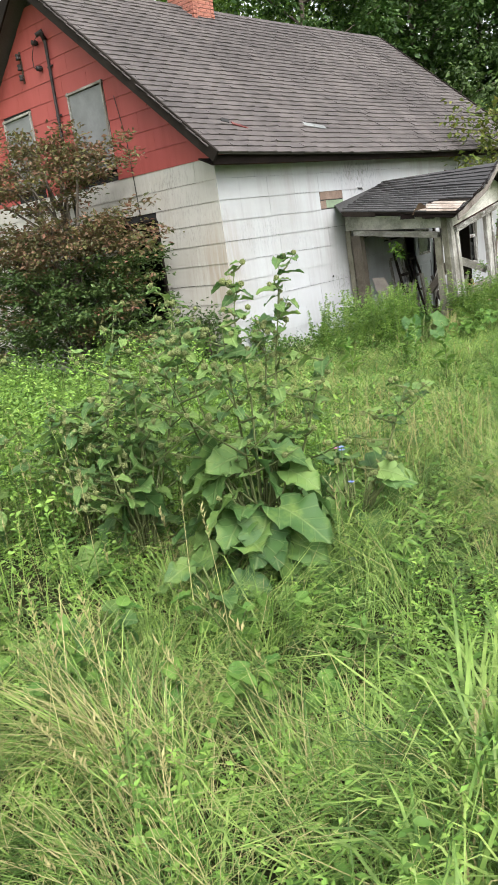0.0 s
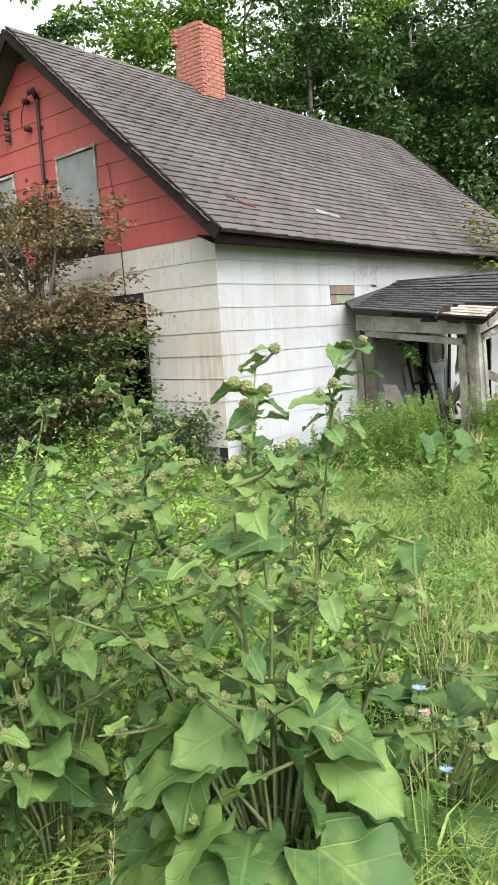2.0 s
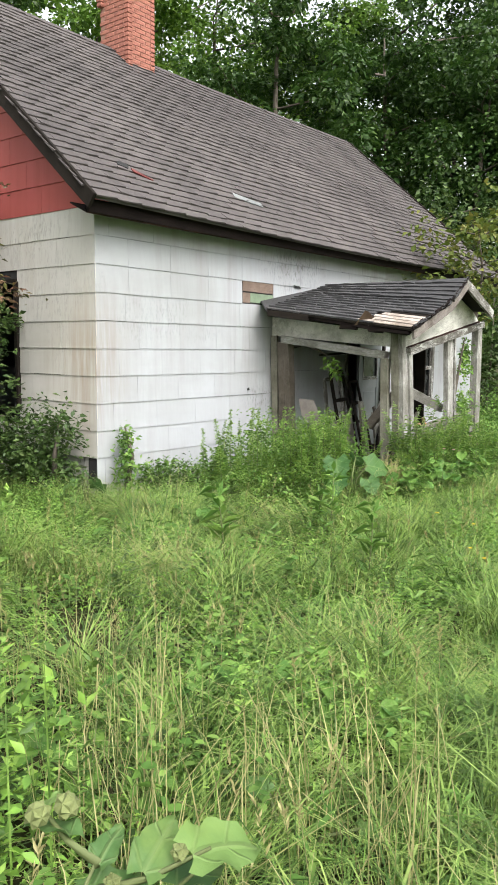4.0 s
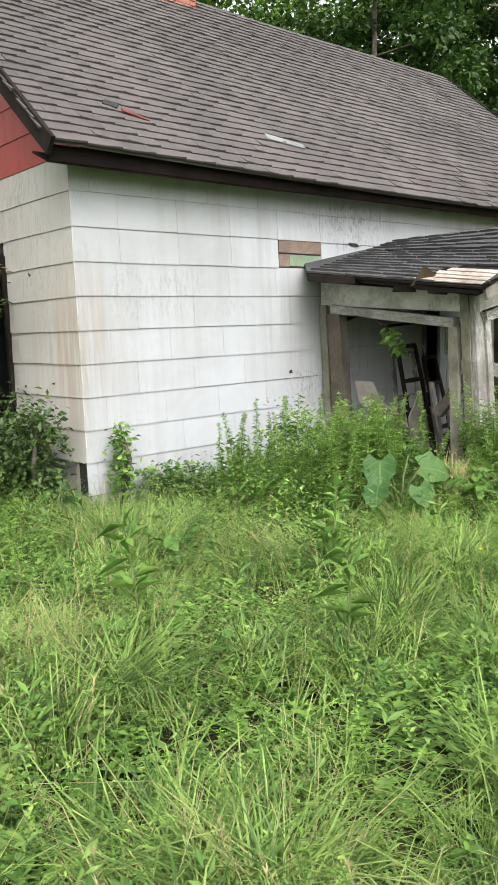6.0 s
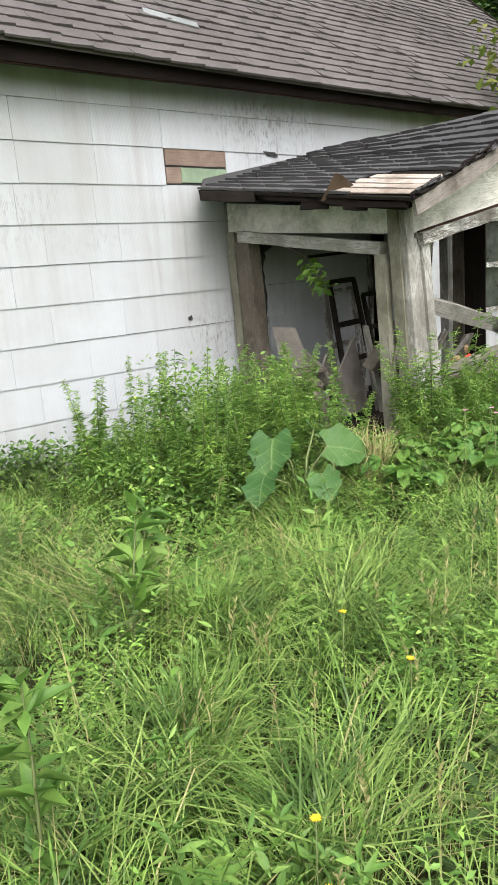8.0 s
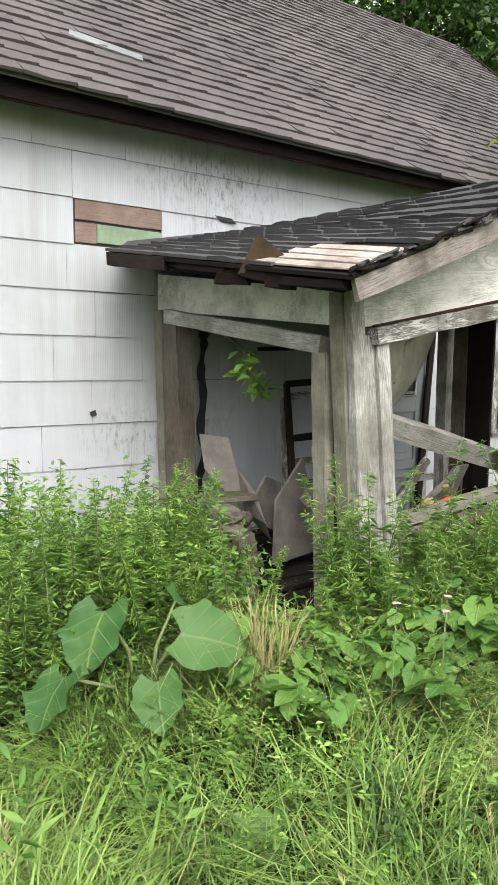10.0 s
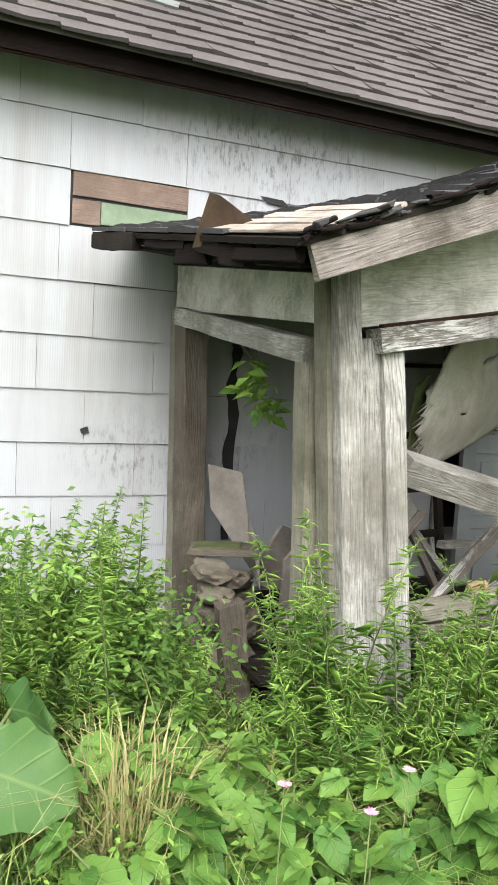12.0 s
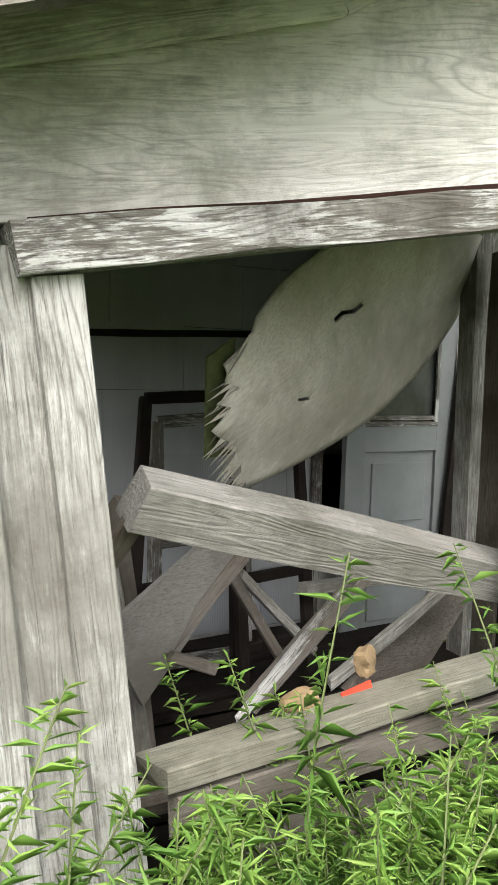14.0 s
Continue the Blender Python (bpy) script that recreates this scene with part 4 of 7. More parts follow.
board("sill_board", (11.42, 5.97, 0.19), (12.2, 5.97, 0.29), 0.10, 0.03, WOOD_X, porch, ragged=0.03)
board("sill_board", (12.4, 6.0, 0.5), (13.05, 6.0, 0.52), 0.3, 0.03, WOOD_RAW, porch)


def flashing():
    """A torn triangle of rusty sheet that stands up from the porch eave."""
    bm = bmesh.new()
    rows = [[(10.54, 6.36, 1.70), (10.66, 6.24, 1.72), (10.76, 6.20, 1.745)], [(10.54, 6.30, 1.77), (10.64, 6.22, 1.77), (10.71, 6.20, 1.77)], [(10.545, 6.23, 1.858), (10.57, 6.21, 1.85), (10.61, 6.20, 1.825)]]
    vs = [[bm.verts.new(q) for q in r] for r in rows]
    for r0, r1 in zip(vs, vs[1:]):
        for j in range(2):
            bm.faces.new((r0[j], r0[j + 1], r1[j + 1], r1[j]))
    top = bmesh.ops.extrude_face_region(bm, geom=bm.faces[:])
    bmesh.ops.translate(bm, vec=(-0.002, 0.003, 0), verts=[g for g in top["geom"] if isinstance(g, bmesh.types.BMVert)])
    bmesh.ops.recalc_face_normals(bm, faces=bm.faces)
    tagged(part("flashing", bm, RUST), "bent rusty sheet of roof flashing on the porch eave", "flashing")


flashing()

# ---- things that lie in the porch ----
fb = tagged(empty("fallen_beam", 12.9, 6.52, 0.0), "long weathered grey beam fallen across the porch", "beam")
board("beam", (11.285, 6.14, 0.995), (12.36, 6.16, 0.715), 0.11, 0.09, WOOD_RAW, fb, "", (0, -0.42, 1), 0.01)
board("broken_end", (11.30, 6.20, 0.96), (11.13, 6.50, 0.52), 0.11, 0.05, WOOD_BROWN, fb, "split end", (0, 1, 0), 0.02)


def hanging_panel():
    """Torn plywood of the porch ceiling, hanging down at a slant."""
    rnd = random.Random(21)
    root = tagged(empty("ceiling_panel", 12.7, 7.0, 1.7), "torn plywood ceiling sheet hanging at a slant", "panel")
    low = [Vector(q) for q in ((11.76, 6.67, 0.90), (12.62, 7.09, 0.98), (13.40, 7.40, 1.78))]
    top = [Vector(q) for q in ((11.69, 6.525, 1.30), (11.86, 6.55, 1.57), (12.50, 6.87, 1.86))]

    def bow(c, u):
        return c[0].lerp(c[1], u).lerp(c[1].lerp(c[2], u), u)

    bm = bmesh.new()
    n, m = 26, 18
    grid = []
    tear = [rnd.uniform(-0.05, 0.045) for _ in range(m + 1)]
    for i in range(n + 1):
        u = i / n
        row = []
        for j in range(m + 1):
            v = j / m
            q = bow(low, u).lerp(bow(top, u), v)
            q += Vector((0.02, -0.06, -0.02)) * math.sin(math.pi * v) * (0.4 + 0.6 * u)
            q += Vector((0, 0.012, 0.004)) * math.sin(9 * u + 5 * v)
            if i < 4:
                q += Vector((1.0, 0.45, 0.3)) * (tear[j] - 0.055 * math.sin(math.pi * v)) * (1 - i / 4)
            row.append(bm.verts.new(q))
        grid.append(row)
    gone = {(11, 12), (12, 12), (13, 12), (5, 8)}
    for i in range(n):
        for j in range(m):
            if (i, j) not in gone:
                bm.faces.new((grid[i][j], grid[i + 1][j], grid[i + 1][j + 1], grid[i][j + 1]))
    for a, b in (((11, 12), (11, 13)), ((12, 12), (12, 13)), ((14, 13), (14, 12)), ((13, 13), (13, 12)), ((5, 8), (5, 9)), ((6, 9), (6, 8))):
        va, vb = grid[a[0]][a[1]], grid[b[0]][b[1]]
        va.co = va.co.lerp(vb.co, 0.55)
    for f in bm.faces:
        f.smooth = True
    out = bmesh.ops.extrude_face_region(bm, geom=bm.faces[:])
    bmesh.ops.translate(bm, vec=(-0.004, 0.009, 0.002), verts=[g for g in out["geom"] if isinstance(g, bmesh.types.BMVert)])
    bmesh.ops.recalc_face_normals(bm, faces=bm.faces)
    turn_grain(part("plywood_sheet", bm, CEILING_PLY, root), -35.8)
    # splinters along the torn end
    for k in range(30):
        v = k / 29
        q = low[0].lerp(top[0], v) + Vector((0, -0.02, 0)) - Vector((1.0, 0.45, 0.3)) * 0.055 * math.sin(math.pi * v)
        d = (Vector((-0.75, -0.3, -0.55)) + Vector((rnd.uniform(-0.2, 0.2), rnd.uniform(-0.1, 0.1), rnd.uniform(-0.3, 0.2)))).normalized()
        ln, w = rnd.uniform(0.03, 0.11), rnd.uniform(0.005, 0.014)
        s = (top[0] - low[0]).normalized() * w
        bm = bmesh.new()
        vs = [bm.verts.new(c) for c in (q - s - d * 0.04, q + s - d * 0.04, q + d * ln, q + Vector((0, 0.006, 0)) - d * 0.04)]
        bm.faces.new((vs[0], vs[1], vs[2]))
        bm.faces.new((vs[1], vs[3], vs[2]))
        bm.faces.new((vs[3], vs[0], vs[2]))
        part("splinter", bm, CEILING_PLY if k % 4 else WOOD_RAW, root)
    sheet("mossy_flap", [(11.60, 6.53, 1.275), (11.69, 6.56, 1.33), (11.72, 6.62, 1.02), (11.622, 6.58, 1.01)], 0.008, MOSS, root, "mossy rotten edge of the sheet", 3)


hanging_panel()


def leaning_door():
    root = tagged(empty("door", 13.1, 7.6, -0.1), "dirty white panelled door with a small window, leaning in the porch", "door")
    x0, x1, y = 12.76, 13.37, 7.62
    lean = 0.0
    board("stile", (x0 + 0.05, y, -0.1), (x0 + 0.05, y, 1.78), 0.10, 0.04, DOOR, root, up=(1, 0, 0))
    board("stile", (x1 - 0.05, y, -0.1), (x1 - 0.05, y, 1.78), 0.10, 0.04, DOOR, root, up=(1, 0, 0))
    for z, w in ((1.62, 0.36), (0.95, 0.14), (0.45, 0.08), (-0.03, 0.14)):
        board("rail", (x0 + 0.1, y, z), (x1 - 0.1, y, z), w, 0.038, DOOR, root)
    for zc, h in ((0.69, 0.40), (0.22, 0.40)):
        part("panel", box(x1 - x0 - 0.19, 0.015, h, Matrix.Translation(((x0 + x1) / 2, y + 0.005, zc)), 0.004), DOOR, root)
        part("raised_field", box(x1 - x0 - 0.30, 0.012, h - 0.12, Matrix.Translation(((x0 + x1) / 2, y - 0.006, zc)), 0.005), DOOR, root)
    part("pane", box(x1 - x0 - 0.2, 0.004, 0.42, Matrix.Translation(((x0 + x1) / 2, y + 0.002, 1.23)), 0), GLASS, root, "dark grimy glass")
    for z in (1.012, 1.04, 1.43):
        board("glazing_bead", (x0 + 0.1, y - 0.022, z), (x1 - 0.1, y - 0.022, z), 0.018, 0.01, TRIM, root)
    for x in (x0 + 0.11, x1 - 0.11):
        board("glazing_bead", (x, y - 0.022, 1.02), (x, y - 0.022, 1.43), 0.02, 0.012, TRIM, root, up=(1, 0, 0))


leaning_door()
dc = tagged(empty("door_casing", 13.66, 7.78, -0.1), "flaking white door casing on the house wall", "door casing")
board("casing_side", (13.60, 7.80, -0.1), (13.60, 7.80, 2.05), 0.14, 0.03, WOOD_X, dc, up=(1, 0, 0))
board("casing_side", (12.73, 7.80, -0.1), (12.73, 7.80, 2.05), 0.05, 0.03, TRIM, dc, up=(1, 0, 0))
board("casing_head", (12.66, 7.79, 2.08), (13.74, 7.79, 2.08), 0.10, 0.03, TRIM, dc)


def house_window():
    w = empty("window", 15.08, WY, 0.62)
    w.parent = house
    w.matrix_parent_inverse = world_of(house).inverted()
    tagged(w, "grimy window with a flaking white frame")
    x0, x1, z0, z1 = 14.62, 15.55, 0.62, 1.66
    part("pane", box(x1 - x0, 0.006, z1 - z0, Matrix.Translation(((x0 + x1) / 2, WY + 0.05, (z0 + z1) / 2)), 0), GLASS, w)
    for x in (x0, x1):
        board("window_frame", (x, WY - 0.02, z0), (x, WY - 0.02, z1), 0.08, 0.05, TRIM, w, up=(1, 0, 0))
    for z in (z0, (z0 + z1) / 2, z1):
        board("window_rail", (x0, WY - 0.01, z), (x1, WY - 0.01, z), 0.06, 0.045, TRIM, w)


house_window()


def frame_of(name, label, corners, rails, wide, thick, material):
    """A light frame of laths through four corners, with cross rails at the given parts of its height."""
    c = [Vector(q) for q in corners]
    root = tagged(empty(name, *c[3]), label, "frame")
    board("stile", c[0], c[3], wide, thick, material, root, up=c[1] - c[0])
    board("stile", c[1], c[2], wide, thick, material, root, up=c[1] - c[0])
    for u in (0, 1, *rails):
        board("rail", c[0].lerp(c[3], u), c[1].lerp(c[2], u), wide, thick * 0.9, material, root)


frame_of("screen_frame", "black wooden screen door frame leaning on the wall", [(11.76, 7.45, 1.13), (12.16, 7.52, 1.14), (12.02, 7.15, 0.06), (11.58, 7.10, 0.06)], (0.34, 0.62), 0.045, 0.03, WOOD_DARK)
frame_of("screen_frame", "black wooden screen frame leaning in the porch", [(12.08, 7.35, 1.00), (12.40, 7.42, 1.00), (12.30, 7.10, 0.06), (12.00, 7.05, 0.06)], (0.3, 0.55, 0.8), 0.04, 0.03, WOOD_DARK)
frame_of("sash", "pale old window sash leaning behind the frames", [(11.86, 7.60, 1.03), (12.25, 7.62, 1.05), (12.20, 7.45, 0.10), (11.80, 7.45, 0.10)], (0.5,), 0.05, 0.03, TRIM)


def plank(a, b, wide, thick, material, label, name="plank", up=(0, 0, 1)):
    root = tagged(empty(name, *(b if b[2] < a[2] else a)), label, "plank")
    board("board", a, b, wide, thick, material, root, up=up, ragged=0.015)


plank((11.735, 6.50, 0.345), (12.13, 6.52, 0.69), 0.055, 0.035, RUBBLE_WOOD, "splintered brown plank leaning in the rubble", up=(0, 1, 0))
plank((11.69, 6.47, 0.33), (12.10, 6.50, 0.705), 0.012, 0.03, TRIM, "pale flaking strip on a leaning plank", up=(0, 1, 0))
plank((11.93, 6.42, 0.40), (12.36, 6.45, 0.625), 0.022, 0.035, WOOD_X, "pale edged lath leaning in the rubble", up=(0, 1, 0))
plank((11.50, 6.62, 0.46), (11.78, 6.66, 0.72), 0.045, 0.04, RUBBLE_WOOD, "brown lath on the tilted sheet", up=(0, 1, 0))
plank((11.52, 6.55, 0.50), (11.66, 6.56, 0.44), 0.03, 0.03, RUBBLE_WOOD, "short broken stick in the rubble", up=(0, 1, 0))
plank((11.86, 6.85, 0.62), (12.18, 6.9, 0.30), 0.05, 0.03, WOOD_X, "pale lath crossing behind the rubble", up=(0, 1, 0))
plank((11.75, 6.78, 0.72), (12.02, 6.80, 0.30), 0.035, 0.03, RUBBLE_WOOD, "thin lath crossing in the rubble", up=(0, 1, 0))
plank((11.40, 6.75, 0.80), (11.52, 6.70, 0.10), 0.05, 0.03, WOOD_X, "pale lath leaning in the rubble", up=(1, 0, 0))
plank((11.47, 6.82, 0.80), (11.56, 6.78, 0.10), 0.035, 0.03, RUBBLE_WOOD, "brown lath leaning in the rubble", up=(1, 0, 0))
plank((12.25, 7.1, 0.45), (13.1, 7.2, 0.42), 0.05, 0.04, WOOD_X, "grey rail lying at the back of the porch", up=(0, 1, 0))
plank((11.45, 6.25, 0.30), (12.35, 6.40, 0.36), 0.10, 0.03, RUBBLE_WOOD, "grey plank lying on the rubble")
plank((11.30, 6.4, 0.22), (12.20, 6.25, 0.30), 0.12, 0.03, WOOD_BROWN, "brown plank lying on the rubble", up=(0, 1, 0))
plank((11.50, 7.45, 1.36), (12.6, 7.55, 1.40), 0.025, 0.02, WOOD_DARK, "dark lath fixed to the wall inside the porch")
plank((13.42, 7.57, 1.75), (13.28, 7.56, -0.1), 0.06, 0.03, WOOD_DARK, "dark plank leaning by the door", up=(1, 0, 0))
for q, mat_, lab in (([(12.0, 6.46, 0.37), (12.40, 6.52, 0.63), (12.64, 6.60, 0.62), (12.26, 6.50, 0.30)], RUBBLE_WOOD, "brown tilted board panel in the rubble"), ([(11.34, 6.56, 0.59), (11.69, 6.66, 0.80), (11.78, 6.68, 0.70), (11.46, 6.60, 0.36)], GREY_SHEET, "grey tilted sheet in the rubble"), ([(11.20, 6.88, 0.08), (11.24, 6.92, 0.46), (11.50, 6.98, 0.70), (11.62, 6.95, 0.10)], CARD, "grey-brown board leaning in the porch"), ([(11.16, 7.12, 0.34), (11.30, 7.1, 0.58), (11.46, 7.14, 0.52), (11.40, 7.12, 0.22)], CARD, "grey broken sheet on the rubble")):
    root = tagged(empty("sheet_scrap", *q[3]), lab, "sheet")
    sheet("sheet", q, 0.02, mat_, root, "", 3)


def lump(name, x, y, z, sx, sy, sz, material, label, seed, category, turn=0):
    """A rough broken lump."""
    rnd = random.Random(seed)
    bm = bmesh.new()
    bmesh.ops.create_icosphere(bm, subdivisions=3, radius=0.5)
    for v in bm.verts:
        d = v.co.normalized()
        q = max(abs(d.x), abs(d.y), abs(d.z))
        v.co = d * (0.5 / q) * 0.75 + v.co * 0.25
        v.co *= 1 + 0.22 * noise.noise(v.co * 3 + Vector((seed, 0, 0))) + 0.08 * noise.noise(v.co * 9)
    bmesh.ops.transform(bm, matrix=pose(x, y, z, rnd.uniform(-15, 15), rnd.uniform(-15, 15), turn) @ Matrix.Diagonal((sx, sy, sz, 1)), verts=bm.verts)
    tagged(part(name, bm, material), label, category)


for i, q in enumerate(((10.90, 6.93, 0.42, 0.16, 0.15, 0.07), (11.02, 6.98, 0.36, 0.17, 0.15, 0.08), (10.93, 6.96, 0.30, 0.20, 0.16, 0.09), (11.06, 7.05, 0.26, 0.18, 0.16, 0.09), (10.97, 6.98, 0.20, 0.22, 0.18, 0.10), (10.92, 7.08, 0.11, 0.24, 0.2, 0.10), (11.08, 7.02, 0.14, 0.2, 0.18, 0.11), (11.0, 7.0, 0.02, 0.28, 0.24, 0.11), (10.98, 7.0, -0.08, 0.34, 0.28, 0.12), (11.2, 7.15, 0.0, 0.24, 0.2, 0.2))):
    lump("stone", *q, STONE, "flat grey-brown foundation stone piled by the porch post", i, "stone", i * 37)
plank((10.86, 7.12, 0.475), (11.14, 6.98, 0.49), 0.03, 0.17, WOOD_BROWN, "rotten brown board on the stone pile")
plank((10.88, 7.10, 0.497), (11.07, 7.0, 0.508), 0.012, 0.12, MOSS, "green moss on the rotten board over the stones", name="moss_patch")
plank((10.95, 6.84, 0.30), (11.0, 6.80, -0.15), 0.12, 0.07, WOOD_BROWN, "rotten brown plank end against the stones", up=(1, 0, 0))
lump("insulation_scrap", 11.655, 6.10, 0.53, 0.085, 0.045, 0.06, STRAW, "torn tan insulation scrap on the porch boards", 31, "scrap")
lump("insulation_scrap", 11.84, 6.13, 0.59, 0.06, 0.04, 0.055, STRAW, "torn tan insulation scrap on the porch boards", 32, "scrap", 40)
root = tagged(empty("red_scrap", 11.79, 6.12, 0.52), "bright red plastic scrap on the porch boards", "scrap")
sheet("plastic_bar", [(11.745, 6.07, 0.53), (11.83, 6.08, 0.542), (11.835, 6.10, 0.558), (11.752, 6.09, 0.546)], 0.015, RED_PLASTIC, root)


bent = tagged(empty("bent_sheet", 11.12, 7.0, 0.25), "bent stained grey cardboard sheet against the stone pile", "sheet")
sheet("upper_fold", [(11.05, 7.45, 0.82), (11.18, 7.31, 0.80), (11.18, 7.22, 0.62), (11.06, 7.40, 0.60)], 0.006, CARD, bent, "", 3)
sheet("lower_fold", [(11.06, 7.40, 0.602), (11.18, 7.22, 0.622), (11.13, 6.95, 0.50), (11.07, 6.78, 0.36), (11.16, 6.84, 0.24), (11.17, 7.12, 0.36)], 0.006, CARD, bent)


def tar_strip():
    rnd = random.Random(4)
    bm = bmesh.new()
    l, r = [], []
    for i in range(22):
        z = 1.50 - i * 0.055
        c = 11.31 + 0.012 * math.sin(i * 0.9)
        w = rnd.uniform(0.012, 0.035)
        l.append(bm.verts.new((c - w, WY - 0.020 - rnd.uniform(0, 0.01), z)))
        r.append(bm.verts.new((c + w, WY - 0.020 - rnd.uniform(0, 0.012), z)))
    for i in range(21):
        bm.faces.new((l[i], r[i], r[i + 1], l[i + 1]))
    out = bmesh.ops.extrude_face_region(bm, geom=bm.faces[:])
    bmesh.ops.translate(bm, vec=(0, 0.004, 0), verts=[g for g in out["geom"] if isinstance(g, bmesh.types.BMVert)])
    bmesh.ops.recalc_face_normals(bm, faces=bm.faces)
    tagged(part("tar_strip", bm, DARK), "ragged black tar strip down the wall inside the porch", "strip")


tar_strip()
# Thin dark slips before the siding paint the shade inside two small breaks.
chip = tagged(empty("broken_shingle_gap", 11.36, 7.82, 2.13), "dark patch standing for the shaded gap at a broken wall shingle above the porch", "gap")
sheet("gap", [(11.40, WY - 0.022, 2.255), (11.54, WY - 0.022, 2.25), (11.58, WY - 0.022, 2.215), (11.45, WY - 0.022, 2.225)], 0.003, DARK, chip)
chip = tagged(empty("chipped_corner", 10.49, 7.82, 0.92), "small dark chip in a wall shingle", "chip")
sheet("gap", [(10.47, WY - 0.022, 0.95), (10.51, WY - 0.022, 0.965), (10.52, WY - 0.022, 0.93), (10.48, WY - 0.022, 0.925)], 0.003, DARK, chip)

# ---- fittings on the gable ----
mast = tagged(empty("service_mast", 8.1, 10.89, 2.4), "dark iron electrical service mast on the red gable", "mast")
part("pipe", tube([(8.09, 10.90, 2.35), (8.09, 10.90, 3.6), (8.09, 10.885, 4.98), (8.06, 10.89, 5.05), (8.03, 10.92, 5.05)], [0.026] * 5, 8), IRON, mast)
part("weatherhead", tube([(8.09, 10.885, 4.97), (8.05, 10.90, 5.07), (7.99, 10.95, 5.03)], [0.04, 0.055, 0.035], 8), IRON, mast)
for z in (3.0, 3.9, 4.6):
    part("strap", box(0.02, 0.14, 0.025, Matrix.Translation((8.108, 10.895, z))), IRON, mast)
part("wire", tube([(8.0, 10.95, 5.02), (8.03, 11.08, 4.98), (8.05, 11.22, 4.80), (8.05, 11.22, 4.66), (8.06, 11.12, 4.58)], [0.007] * 5, 5), IRON, mast)
rack = tagged(empty("insulator_rack", 8.11, 11.62, 4.5), "rusty insulator rack on the red gable", "insulator rack")
part("bar", box(0.02, 0.03, 0.46, Matrix.Translation((8.11, 11.62, 4.75))), RUST, rack)
for z in (4.6, 4.75, 4.9):
    part("spool", tube([(8.07, 11.62, z - 0.04), (8.07, 11.62, z - 0.02), (8.07, 11.62, z), (8.07, 11.62, z + 0.02), (8.07, 11.62, z + 0.04)], [0.04, 0.04, 0.022, 0.04, 0.04], 8), IRON, rack)
for y, z in ((11.12, 4.98), (11.12, 4.62)):
    root = tagged(empty("insulator", 8.1, y, z), "small porcelain insulator on the red gable", "insulator")
    part("knob", tube([(8.12, y, z), (8.08, y, z), (8.06, y, z), (8.03, y, z)], [0.03, 0.045, 0.03, 0.04], 8), IRON, root)
gw = tagged(empty("hanging_wire", 8.1, 9.42, 2.0), "thin dark wire hanging down the gable wall", "wire")
part("wire", tube([(8.10, 9.55, 3.9), (8.105, 9.44, 3.3), (8.105, 9.42, 2.73), (8.10, 9.40, 2.1)], [0.006] * 4, 5), IRON, gw)


def on_roof(x, y, lift=0.02):
    return Vector((x, y, EAVE_Z + SLOPE * (y - EAVE_Y) + sag(x))) + ROOF_N * lift


# No real hole: a dark sheet on the roof stands in for its shade.
rh = tagged(empty("roof_hole", 8.7, 8.05, 3.25), "hole in the roof, drawn as a dark patch, with a torn red strip", "hole")
sheet("opening", [on_roof(8.60, 8.04, 0.035), on_roof(8.72, 8.01, 0.035), on_roof(8.78, 8.07, 0.035), on_roof(8.66, 8.10, 0.035)], 0.012, DARK, rh)
sheet("torn_strip", [on_roof(8.76, 7.98, 0.035), on_roof(8.98, 7.91, 0.035), on_roof(8.99, 7.93, 0.035), on_roof(8.78, 8.03, 0.035)], 0.01, RED_PAINT, rh)
rp = tagged(empty("roof_patch", 10.65, 8.0, 3.2), "pale bare strip where roof shingles are missing", "patch")
sheet("strip", [on_roof(10.44, 8.02, 0.03), on_roof(10.92, 7.96, 0.03), on_roof(10.95, 8.03, 0.03), on_roof(10.48, 8.10, 0.03)], 0.012, PANEL, rp)

# ---- red farm scrap beyond the porch ----
rb = tagged(empty("rusty_bin", 14.0, 5.75, -0.2), "rusty red metal box with its lid ajar in the weeds", "metal box")
part("body", box(0.42, 0.4, 0.5, pose(14.0, 5.75, 0.05, 0, 3, 15), 0.02), RED_PAINT, rb)
board("lid", (13.82, 5.6, 0.40), (14.3, 5.75, 0.56), 0.03, 0.4, RED_PAINT, rb)
rm = tagged(empty("red_machine", 15.0, 5.8, -0.2), "old dark red farm machine in the weeds", "machine")
part("body", box(0.9, 0.6, 0.5, pose(15.1, 5.8, 0.15, 5, 0, 10), 0.05), RED_PAINT, rm)
part("hood", box(0.6, 0.4, 0.22, pose(15.0, 5.75, 0.50, 12, 5, 10), 0.06), RED_PAINT, rm)

